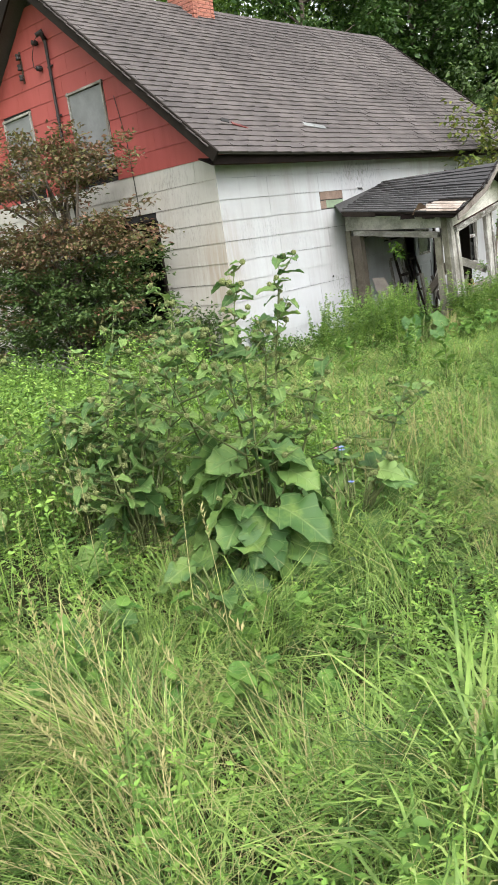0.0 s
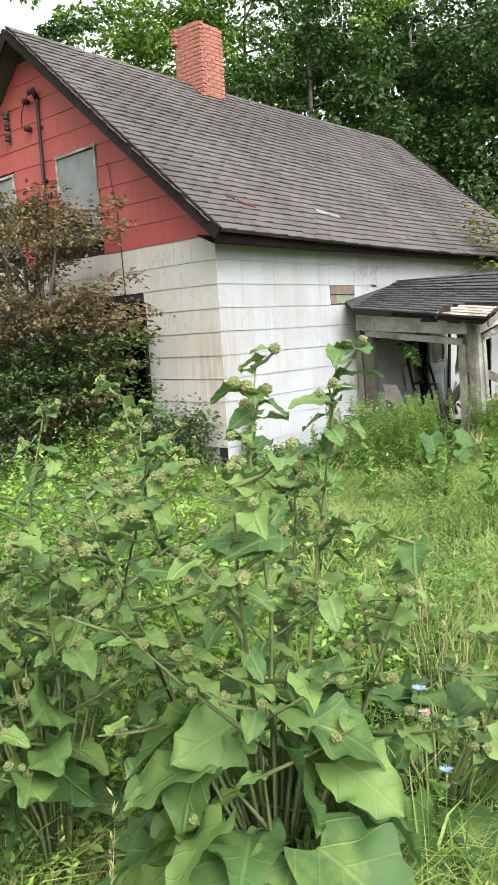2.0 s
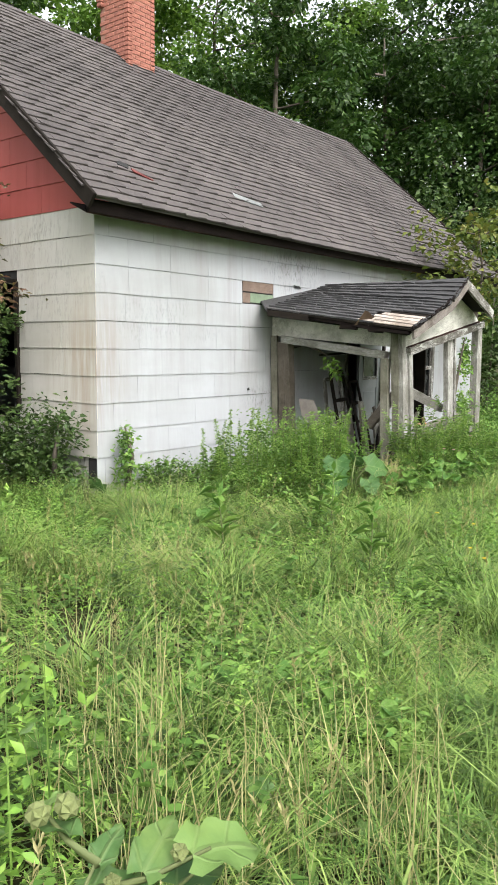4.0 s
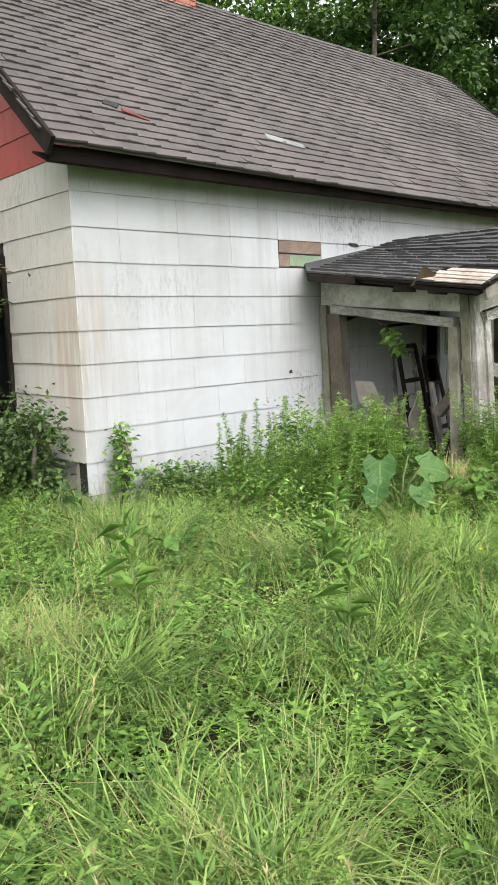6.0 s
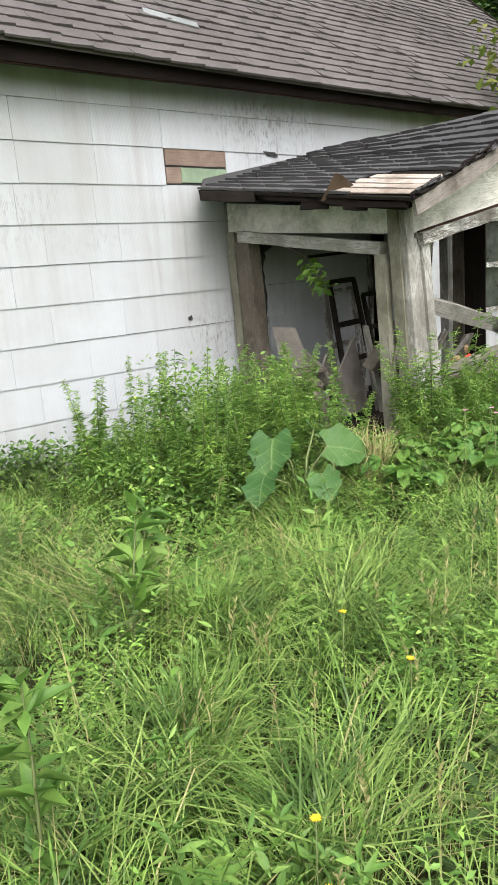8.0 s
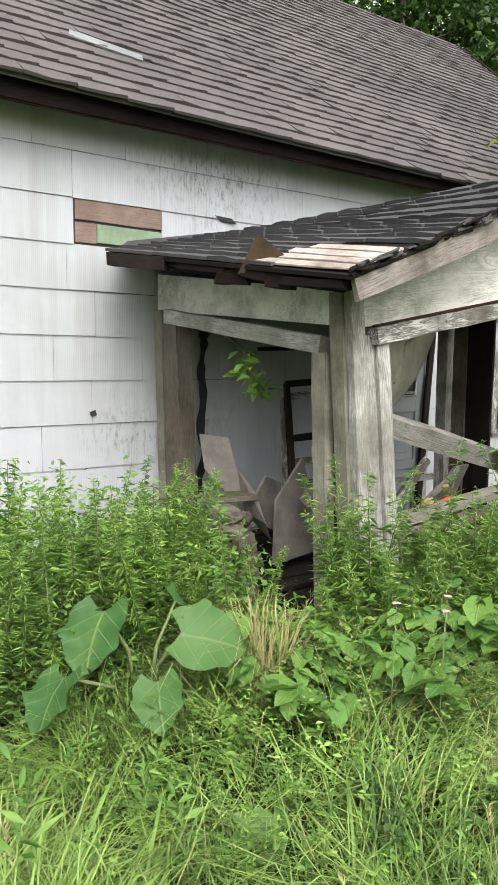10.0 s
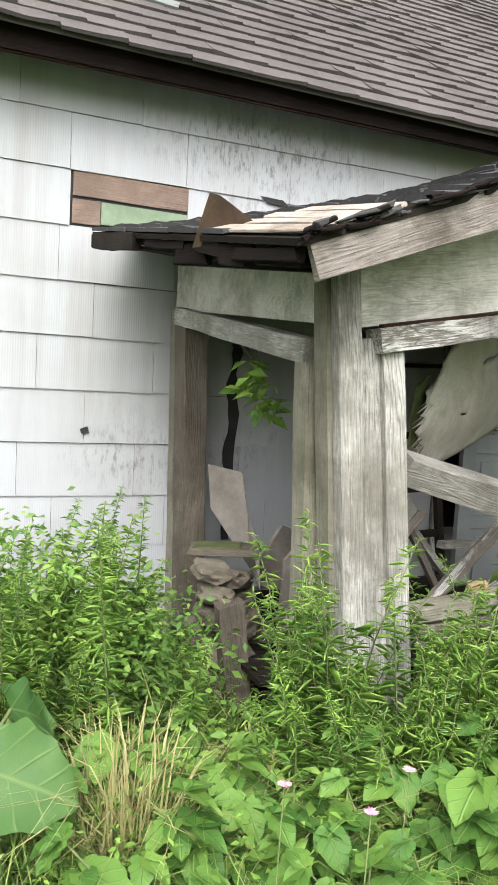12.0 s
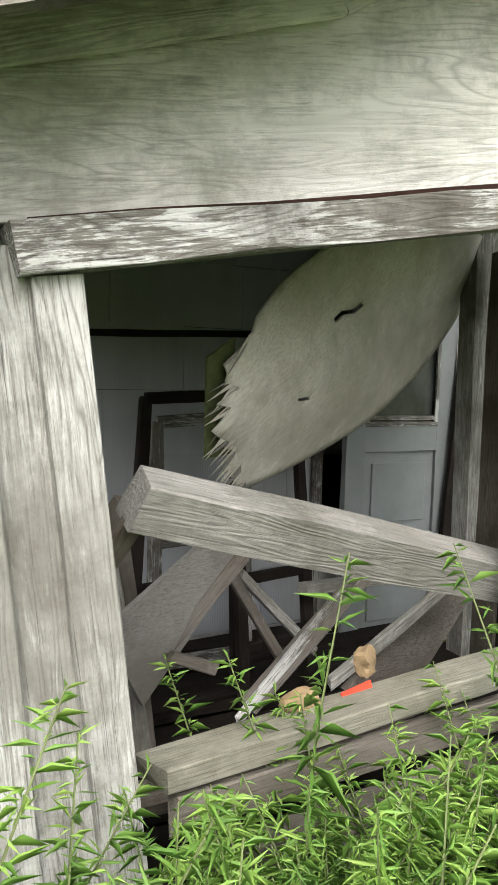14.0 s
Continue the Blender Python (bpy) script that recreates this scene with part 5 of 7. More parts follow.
# ---- plants that can be told apart ----
def broad_leaf(name, length, width, seed, material, ruffle=0.03, heart=0.16, cuts=(20, 8), lobes=1.0):
    """A large soft leaf with a heart-shaped base, a bent midrib and a wavy rim; it starts at the origin along +x."""
    rnd = random.Random(seed)
    ph = [rnd.uniform(0, 6.3) for _ in range(4)]
    n, m = cuts
    vs, fs = [], []
    for i in range(n + 1):
        u = i / n
        prof = (math.sin(math.pi * min(1, 0.09 + 0.91 * u) ** 0.8)) ** 0.75 if u < 1 else 0.0
        prof *= 1 + lobes * (0.07 * math.sin(u * 19 + ph[2]) + 0.05 * math.sin(u * 31 + ph[1]))
        for j in range(m + 1):
            v = 2 * j / m - 1
            x = length * (u - heart * (1 - u) ** 3 * abs(v) ** 1.5)
            edge = abs(v) ** 2
            y = 0.5 * width * v * prof * (1 + 0.05 * math.sin(u * 23 + ph[3] + 2 * v))
            z = -0.42 * length * u * u + 0.11 * width * abs(v) ** 1.6 + ruffle * length * edge * (math.sin(u * 11 + ph[0] + v) + 0.7 * math.sin(u * 19 + ph[1] - 2 * v))
            vs.append((x, y, z))
    for i in range(n):
        for j in range(m):
            a = i * (m + 1) + j
            fs.append((a, a + m + 1, a + m + 2, a + 1))
    me = bpy.data.meshes.new(name)
    me.from_pydata(vs, [], fs)
    me.validate()
    for p in me.polygons:
        p.use_smooth = True
    me.materials.append(material)
    return me


BURDOCK_LEAVES = [broad_leaf("leaf", ln, wd, 60 + i, BURDOCK, 0.06, 0.16, (22, 8) if ln > 0.15 else (12, 6), 1.0 if ln > 0.15 else 0.5) for i, (ln, wd) in enumerate(((0.19, 0.16), (0.16, 0.13), (0.13, 0.09), (0.20, 0.18), (0.10, 0.065), (0.25, 0.20), (0.22, 0.19), (0.28, 0.22)))]


def burr_mesh():
    rnd = random.Random(2)
    bm = bmesh.new()
    bmesh.ops.create_icosphere(bm, subdivisions=1, radius=0.012)
    for f in list(bm.faces):
        c, nrm = f.calc_center_median(), f.normal.copy()
        tip = bm.verts.new(c + nrm * 0.0045 + Vector((rnd.uniform(-1, 1), rnd.uniform(-1, 1), rnd.uniform(-1, 1))) * 0.0015)
        a, b, d = f.verts
        bm.faces.remove(f)
        for p, q in ((a, b), (b, d), (d, a)):
            bm.faces.new((p, q, tip))
    me = bpy.data.meshes.new("burr")
    bm.to_mesh(me)
    bm.free()
    me.materials.append(BURR)
    return me


BURR = plain_material("green_brown_burr", (0.17, 0.20, 0.075), 0.8, 0, 0.4, 40)
BURR_MESH = burr_mesh()


def attach(name, me, parent, m):
    ob = new(name, me)
    ob.parent = parent
    ob.matrix_parent_inverse = world_of(parent).inverted()
    ob.matrix_basis = m
    return ob


def burdock(x, y, height, leaves, stalks, seed, label, size=1.0, tops=(), big=False):
    """Ground leaves on stout stems, and branching stalks with small leaves and burrs."""
    rnd = random.Random(seed)
    z0 = float(ground_z(x, y))
    root = tagged(empty("burdock", x, y, z0), label, "burdock")
    for i in range(leaves):
        az = i * 2.4 + rnd.uniform(-0.4, 0.4)
        up = rnd.uniform(0.06, 0.95) * min(1.2, height) * 0.62
        out = rnd.uniform(0.06, 0.34) * size * (1.2 - up)
        tip = Vector((x + math.cos(az) * out, y + math.sin(az) * out, z0 + up))
        mid = Vector((x, y, z0)).lerp(tip, 0.5) + Vector((0, 0, 0.06))
        part("leaf_stem", tube([(x + math.cos(az) * 0.02, y + math.sin(az) * 0.02, z0), mid, tip], [0.008, 0.006, 0.004], 5), STEM, root)
        kinds = (0, 1, 1, 2, 3, 3)
        if big:
            kinds = (5, 6, 6, 3) if up < 0.34 * height else (6, 0, 0, 3) if up < 0.46 * height else (0, 1, 2, 3)
        me = BURDOCK_LEAVES[rnd.choice(kinds)]
        sc = size * rnd.uniform(0.75, 1.15)
        attach("leaf", me, root, pose(*tip, rnd.gauss(0, 32), rnd.uniform(-32, 48), math.degrees(az) + rnd.gauss(0, 25)) @ Matrix.Diagonal((sc, sc, sc, 1)))
    for s in range(stalks):
        az = s * 2.1 + rnd.uniform(-0.4, 0.4)
        top = Vector((x + 0.16 * math.cos(az) + (0.10 if s == 0 else 0), y + 0.16 * math.sin(az) - (0.2 if s == 0 else 0), z0 + height * (1.0 if s == 0 else rnd.uniform(0.55, 0.85))))
        if s < len(tops):
            top = Vector(tops[s])
        base = Vector((x, y, z0))
        pts = [base.lerp(top, u) + Vector((rnd.uniform(-1, 1), rnd.uniform(-1, 1), 0)) * 0.014 for u in (0, 0.3, 0.6, 0.85, 1)]
        part("stalk", tube(pts, [0.010, 0.0075, 0.006, 0.004, 0.002], 6), STEM, root)
        for k in range(12):
            u = 0.35 + 0.65 * (k / 11) ** 0.7
            p0 = base.lerp(top, u)
            a2 = rnd.uniform(0, 6.3)
            ln = rnd.uniform(0.15, 0.52) * (1.25 - u)
            p1 = p0 + Vector((math.cos(a2), math.sin(a2), rnd.uniform(0.25, 0.7))) * ln
            part("branch", tube([p0, p0.lerp(p1, 0.5) + Vector((0, 0, -0.01)), p1], [0.006, 0.004, 0.002], 5), STEM, root)
            sc = rnd.uniform(0.5, 0.9)
            for w in (0.0, 0.45, 0.85):
                attach("leaf", BURDOCK_LEAVES[rnd.choice((2, 4, 4))], root, pose(*p0.lerp(p1, w), rnd.uniform(-30, 30), rnd.uniform(-35, 20), rnd.uniform(0, 360)) @ Matrix.Diagonal((sc, sc, sc, 1)))
            for b in range(rnd.randint(1, 4)):
                q = p0.lerp(p1, rnd.uniform(0.55, 1.0)) + Vector((rnd.uniform(-1, 1), rnd.uniform(-1, 1), rnd.uniform(-0.5, 1))) * 0.022
                sc = rnd.uniform(0.7, 1.3)
                attach("burr", BURR_MESH, root, pose(*q, rnd.uniform(0, 360), rnd.uniform(0, 360), 0) @ Matrix.Diagonal((sc, sc, sc, 1)))
    return root


burdock(2.84, 2.88, 1.45, 88, 7, 3, "tall burdock with big ruffled leaves and burrs", 1.0, ((2.92, 2.93, 1.56), (3.18, 2.85, 1.58), (2.49, 2.62, 1.38), (2.86, 3.36, 1.50), (3.30, 3.10, 1.28), (2.55, 3.12, 1.30), (3.12, 2.62, 1.12)), True)
burdock(2.62, 3.50, 1.25, 34, 5, 4, "burdock with big ruffled leaves beside the taller one", 0.85, (), True)
burdock(3.42, 2.74, 0.78, 26, 1, 5, "low burdock with broad green leaves", 0.85, (), True)
burdock(2.42, 2.80, 0.62, 15, 0, 17, "low burdock with ruffled grey-green leaves", 0.8, (), True)
burdock(1.88, 3.02, 0.5, 14, 0, 19, "low burdock with ruffled grey-green leaves in the grass", 0.6, (), True)
burdock(2.75, 4.15, 1.35, 26, 4, 6, "tall leafy burdock among the weeds", 0.75)
burdock(3.35, 4.3, 1.35, 22, 4, 16, "tall leafy burdock among the weeds", 0.7)
burdock(2.3, 4.6, 1.35, 20, 3, 18, "tall leafy burdock among the weeds", 0.7)


DOCK_LEAF = broad_leaf("leaf", 0.20, 0.21, 75, DOCK, 0.05, 0.2, (20, 8), 0.35)


def wide_leaves(x, y, spots, label):
    """A few broad upright leaves on long stems."""
    z0 = float(ground_z(x, y))
    root = tagged(empty("burdock", x, y, z0), label, "burdock")
    for lx, ly, lz, tilt, roll, turn, sc in spots:
        part("leaf_stem", tube([(x, y, z0), (x + (lx - x) * 0.4, y + (ly - y) * 0.4, z0 + (lz - z0) * 0.7), (lx, ly, lz)], [0.011, 0.009, 0.006], 5), STEM, root)
        attach("leaf", DOCK_LEAF, root, pose(lx, ly, lz, roll, tilt, turn) @ Matrix.Diagonal((sc, sc, sc, 1)))


wide_leaves(9.78, 5.90, ((9.66, 6.00, 0.34, 30, 8, 215, 1.3), (9.86, 5.76, 0.28, 4, 48, -40, 1.25), (9.42, 5.82, 0.20, 24, 14, 205, 1.05), (9.95, 5.95, 0.34, 20, 30, 20, 0.9), (9.70, 5.66, 0.17, 30, 20, 240, 0.9)), "broad burdock leaves in a shade-darkened green at the foot of the goldenrod")
burdock(7.62, 7.45, 0.7, 14, 0, 8, "broad burdock leaves by the house corner", 0.8)
burdock(9.55, 5.30, 0.4, 8, 0, 9, "low burdock leaves in the lawn", 0.6)
burdock(4.75, 3.05, 0.45, 8, 0, 10, "low burdock leaves in the lawn", 0.7)


def herb(name, label, category, height, leaves, ln, wd, seed, material, rise=0.5, fade=0.6, start=0.12, plume=0, stem_r=0.004):
    """An upright stem set all round with narrow leaves; built at the origin."""
    rng, rnd = np.random.default_rng(seed), random.Random(seed)
    root = tagged(empty(name), label, category)
    bend = Vector((rnd.uniform(-0.24, 0.24), rnd.uniform(-0.24, 0.24), 1)) * height
    pts = [Vector((bend.x * u * u, bend.y * u * u, height * u)) for u in (0, 0.35, 0.7, 1)]
    part("stem", tube(pts, [stem_r, stem_r * 0.85, stem_r * 0.6, stem_r * 0.3], 5), STEM, root)
    u = start + (1 - start) * rng.uniform(0, 1, leaves) ** 0.85
    az = np.arange(leaves) * 2.4 + rng.normal(0, 0.9, leaves)
    base = np.stack([bend.x * u * u, bend.y * u * u, height * u], 1)
    way = np.stack([np.cos(az), np.sin(az), rise * rng.uniform(-0.4, 2.0, leaves)], 1)
    le = ln * (1 - fade * np.clip((u - 0.6) / 0.4, 0, 1)) * rng.uniform(0.4, 1.3, leaves)
    mesh_object("foliage", leaves_mesh("foliage", base, way, le, wd * (0.5 + 0.5 * le / ln), rng, 0.6), material, root)
    return root


def strew(makers, spots, group, seed, lo=0.8, hi=1.2):
    """Set plants at the spots: the makers' own first, copies after."""
    rnd = random.Random(seed)
    for i, (x, y) in enumerate(spots):
        sc = rnd.uniform(lo, hi)
        m = pose(x, y, float(ground_z(x, y)) - 0.01, rnd.gauss(0, 5), rnd.gauss(0, 5), rnd.uniform(0, 360))
        src = makers[i % len(makers)]
        if i < len(makers):
            src.matrix_basis = m
            src.scale = (sc, sc, sc)
            src["group"] = group
        else:
            src.scale = (sc, sc, sc)
            copy_thing(src, m)


def spots_in(n, seed, *zones):
    rnd = random.Random(seed)
    out = []
    for i in range(n):
        x0, x1, y0, y1 = zones[i % len(zones)]
        out.append((rnd.uniform(x0, x1), rnd.uniform(y0, y1)))
    return out


rods = [herb("goldenrod", "tall green goldenrod stalk with narrow leaves by the wall", "goldenrod", h, 330, 0.062, 0.0075, 80 + i, ROD, 0.45) for i, h in enumerate((0.85, 0.95, 0.75, 0.90))]
strew(rods, spots_in(150, 5, (9.0, 9.7, 6.5, 7.4), (9.6, 10.6, 6.2, 7.2), (9.9, 10.55, 6.1, 6.9), (9.2, 10.2, 6.0, 6.6), (9.3, 10.3, 5.95, 6.5)), "goldenrod clump by the wall", 6, 0.5, 1.1)
small = [herb("goldenrod", "young goldenrod stalk with narrow leaves before the porch", "goldenrod", h, 150, 0.072, 0.0068, 90 + i, ROD, 0.45) for i, h in enumerate((0.66, 0.76, 0.58))]
strew(small, spots_in(160, 8, (11.3, 12.3, 5.40, 5.92), (10.85, 11.3, 5.45, 5.85), (11.5, 12.6, 5.5, 5.95), (11.35, 12.2, 5.6, 5.95), (12.5, 14.0, 5.4, 6.6), (11.3, 11.75, 5.74, 5.93), (10.6, 11.2, 5.5, 5.88)), "young goldenrod before the porch", 9, 0.75, 1.2)
tall_front = [herb("goldenrod", "goldenrod stalk with narrow leaves against the porch front", "goldenrod", h, 150, 0.08, 0.0072, 120 + i, ROD, 0.4) for i, h in enumerate((0.85, 0.95))]
strew(tall_front, spots_in(58, 31, (11.25, 12.2, 5.66, 5.92), (11.4, 12.3, 5.5, 5.8), (10.72, 10.9, 5.7, 5.95)), "goldenrod against the porch front", 32, 0.75, 1.1)
tallrod = [herb("wild_aster", "slender leafy stalk rising before the porch opening", "wildflower", 0.98, 110, 0.075, 0.007, 99, GOLDEN, 0.35, 0.3)]
strew(tallrod, [(11.55, 5.86), (11.95, 5.80), (9.6, 6.9), (12.2, 5.75)], "slender stalks by the porch", 10, 0.9, 1.15)
milk = [herb("milkweed", "upright young milkweed with paired pale leaves in the lawn", "milkweed", 0.62, 34, 0.16, 0.045, 101, GOLDEN, 1.0, 0.5, 0.25, 0, 0.006)]
strew(milk, [(7.27, 4.27), (6.75, 4.98), (8.0, 5.0), (8.25, 5.3)], "young milkweed in the lawn", 11, 1.0, 1.2)


def bramble(seed, height, leaf):
    """A loose leafy stem with leaves in threes."""
    rnd = random.Random(seed)
    root = tagged(empty("bramble"), "leafy bramble with broad green leaves in threes", "bramble")
    me = BRAMBLE_LEAVES
    for s in range(2):
        az = rnd.uniform(0, 6.3)
        top = Vector((math.cos(az) * 0.16, math.sin(az) * 0.16, height * rnd.uniform(0.6, 1)))
        part("stem", tube([Vector(), top * 0.5 + Vector((0, 0, 0.05)), top], [0.004, 0.003, 0.002], 5), STEM, root)
        for k in range(4):
            p = top * (0.35 + 0.65 * k / 3)
            a2 = rnd.uniform(0, 360)
            for d in (-55, 0, 55):
                sc = leaf * rnd.uniform(0.8, 1.25) * (1.15 if d == 0 else 0.9)
                attach("leaf", rnd.choice(me), root, pose(*p, rnd.uniform(-25, 25), rnd.uniform(-25, 20), a2 + d) @ Matrix.Diagonal((sc, sc, sc, 1)))
    return root


BRAMBLE_LEAVES = [broad_leaf("leaf", 0.086, 0.07, 130 + i, BRAMBLE_LEAF, 0.03, 0.06, (7, 4)) for i in range(3)]
brambles = [bramble(140 + i, h, 1.0) for i, h in enumerate((0.42, 0.5, 0.36))]
strew(brambles, spots_in(84, 12, (10.1, 11.0, 5.2, 5.8), (10.7, 11.9, 5.25, 5.75), (10.3, 11.2, 5.3, 5.8), (11.4, 12.6, 5.3, 5.7), (10.5, 11.6, 5.25, 5.7), (10.1, 11.0, 5.5, 5.9)), "brambles before the porch", 13, 0.8, 1.25)
extra = [bramble(150, 0.3, 0.7)]
strew(extra, spots_in(26, 14, (4.3, 5.6, 3.2, 4.2), (6.2, 8.8, 4.6, 6.4), (1.4, 2.4, 1.9, 3.2)), "brambles in the lawn", 15, 0.7, 1.1)


def clump(name, label, x, y, n, height, seed, material, lean=0.5, width=0.006, spread=0.12, kind=""):
    rng = np.random.default_rng(seed)
    r, a = spread * np.sqrt(rng.uniform(0, 1, n)), rng.uniform(0, 6.3, n)
    bx, by = x + r * np.cos(a), y + r * np.sin(a)
    base = np.stack([bx, by, ground_z(bx, by) - 0.01], 1)
    me = blades_mesh(name, base, height * rng.uniform(0.6, 1.1, n), np.clip(rng.normal(lean, 0.25, n), 0.05, 1.2), width * rng.uniform(0.7, 1.3, n), rng)
    tagged(mesh_object(name, me, material), label, "grass", kind=kind)


clump("grass_tuft", "coarse grass tuft with pale dead blades", 7.85, 4.45, 200, 0.55, 201, GRASS, 0.6)
clump("dead_grass_tuft", "straw-coloured dead grass tuft", 7.80, 4.40, 60, 0.42, 202, DRY, 0.6)
clump("grass_tuft", "coarse green grass tuft in the lawn", 8.35, 5.05, 240, 0.5, 203, GRASS, 0.7)
clump("dead_grass_tuft", "straw-coloured dead grass by the wall weeds", 10.22, 5.75, 280, 0.58, 204, DRY, 0.4)
clump("dead_grass_tuft", "straw-coloured dead grass in the lawn", 5.4, 4.4, 60, 0.5, 205, DRY, 0.65, 0.003, 0.35)
clump("dead_grass_tuft", "pale seeding grass in the lawn", 4.9, 4.1, 50, 0.55, 206, DRY, 0.6, 0.003, 0.35)
clump("dead_grass_tuft", "straw-coloured dead grass by the path", 1.7, 1.15, 60, 0.45, 207, DRY, 0.5, 0.005, 0.2)
clump("grass_tuft", "coarse broad grass blades beside the path", 2.05, 1.22, 180, 0.62, 208, GRASS, 0.75, 0.011, 0.3)
clump("grass_tuft", "coarse broad grass blades beside the path", 1.55, 1.0, 150, 0.55, 209, GRASS, 0.75, 0.011, 0.3)
clump("dead_grass_tuft", "tall straw-coloured seeding grass round the burdock", 3.15, 5.45, 40, 0.72, 231, DRY, 0.3, 0.0035, 0.22)
clump("dead_grass_tuft", "tall straw-coloured seeding grass round the burdock", 3.08, 4.73, 40, 0.72, 232, DRY, 0.3, 0.0035, 0.22)
clump("dead_grass_tuft", "tall straw-coloured seeding grass round the burdock", 3.52, 4.78, 40, 0.72, 233, DRY, 0.3, 0.0035, 0.22)
clump("dead_grass_tuft", "tall straw-coloured seeding grass round the burdock", 3.36, 4.03, 40, 0.72, 234, DRY, 0.3, 0.0035, 0.22)
clump("dead_grass_tuft", "tall straw-coloured seeding grass round the burdock", 4.70, 3.58, 40, 0.72, 235, DRY, 0.3, 0.0035, 0.22)
clump("dead_grass_tuft", "tall straw-coloured seeding grass round the burdock", 4.80, 2.84, 40, 0.72, 236, DRY, 0.3, 0.0035, 0.22)
clump("dead_grass_tuft", "tall straw-coloured seeding grass round the burdock", 4.46, 3.15, 40, 0.72, 237, DRY, 0.3, 0.0035, 0.22)
TUFT_RND = random.Random(55)
for i in range(34):
    tx = TUFT_RND.uniform(4.6, 10.3)
    ty = TUFT_RND.uniform(0.24 * tx + 1.0, min(5.7, 0.24 * tx + 3.2))
    clump("grass_tuft", "coarse green grass tuft bent over in the lawn", tx, ty, TUFT_RND.randint(70, 170), TUFT_RND.uniform(0.35, 0.6), 500 + i, GRASS, 0.95, 0.006, TUFT_RND.uniform(0.08, 0.2), "stuff")
clump("dead_grass_tuft", "pale seeding grass beyond the burdock", 4.4, 3.4, 34, 0.7, 210, DRY, 0.35, 0.003, 0.2)
clump("dead_grass_tuft", "pale seeding grass beyond the burdock", 4.9, 3.1, 34, 0.7, 211, DRY, 0.35, 0.003, 0.2)


def flower(x, y, z, seed, material=None, label="small yellow hawkweed flower in the grass", r=0.015):
    rng = np.random.default_rng(seed)
    root = tagged(empty("wildflower", x, y, float(ground_z(x, y))), label, "flower")
    part("stem", tube([(x, y, float(ground_z(x, y))), (x + 0.01, y, z)], [0.002, 0.0015], 5), STEM, root)
    n = 14
    az = np.arange(n) / n * 6.283
    base = np.tile([[x + 0.01, y, z]], (n, 1))
    mesh_object("petals", leaves_mesh("petals", base, np.stack([np.cos(az), np.sin(az), np.full(n, 0.25)], 1), r, r * 0.35, rng, 0.0), material or YELLOW, root)


YELLOW = plain_material("yellow_petals", (0.80, 0.52, 0.02), 0.6, 0, 0.15)
BLUE = plain_material("blue_petals", (0.25, 0.33, 0.75), 0.6, 0, 0.15)
PINK = plain_material("pink_petals", (0.65, 0.30, 0.40), 0.6, 0, 0.2)
for i, (fx, fy, fz) in enumerate(((7.65, 3.75, 0.22), (7.55, 3.62, 0.2), (8.35, 4.3, 0.25), (8.3, 4.0, 0.22))):
    flower(fx, fy, fz, 300 + i)
for i, (fx, fy, fz) in enumerate(((3.35, 2.75, 0.62), (3.42, 2.80, 0.58), (3.2, 2.6, 0.5))):
    flower(fx, fy, fz, 320 + i, BLUE, "small blue chicory flower among the burdock", 0.02)
for i, (fx, fy, fz) in enumerate(((10.55, 5.10, 0.42), (10.75, 5.25, 0.40), (11.25, 5.20, 0.42), (11.3, 5.3, 0.5), (10.4, 5.2, 0.45), (3.1, 2.6, 0.7))):
    flower(fx, fy, fz, 340 + i, PINK, "small pink clover flower among the weeds", 0.018)


def leafy_mass(name, label, category, blobs, leaves, leaf, material, seed, stems=()):
    """A shrub: limbs from its foot, and leaves in flat layered clumps. blobs: centre, radii."""
    rng, rnd = np.random.default_rng(seed), random.Random(seed)
    x, y = stems[0][0][:2]
    root = tagged(empty(name, x, y, float(ground_z(x, y))), label, category)
    for a, b in stems:
        a, b = Vector(a), Vector(b)
        mid = a.lerp(b, 0.5) + Vector((rnd.uniform(-0.08, 0.08), rnd.uniform(-0.08, 0.08), 0.1))
        part("limb", tube([a, mid, b], [0.035, 0.024, 0.008], 6), BARK, root)
    vol = sum(b[3] * b[4] * b[5] for b in blobs) ** 1.0
    for k, (cx, cy, cz, rx, ry, rz, mat_) in enumerate(blobs):
        n = max(900 if mat_ is ROD else 40, int(leaves * rx * ry * rz / vol))
        sub = 26
        cen = unit(rng.normal(0, 1, (sub, 3))) * rng.uniform(0.35, 1.0, (sub, 1)) * [rx, ry, rz] + [cx, cy, cz]
        pick = rng.integers(0, sub, n)
        d = rng.normal(0, 1, (n, 3)) * np.array([0.34 * rx, 0.34 * ry, 0.22 * rz])
        base = cen[pick] + d
        way = np.stack([rng.normal(0, 1, n), rng.normal(0, 1, n), rng.normal(-0.25, 0.4, n)], 1)
        ln = leaf * rng.uniform(0.6, 1.3, n)
        mesh_object("foliage", leaves_mesh("foliage", base, way, ln, ln * 0.5, rng), mat_, root)
    return root


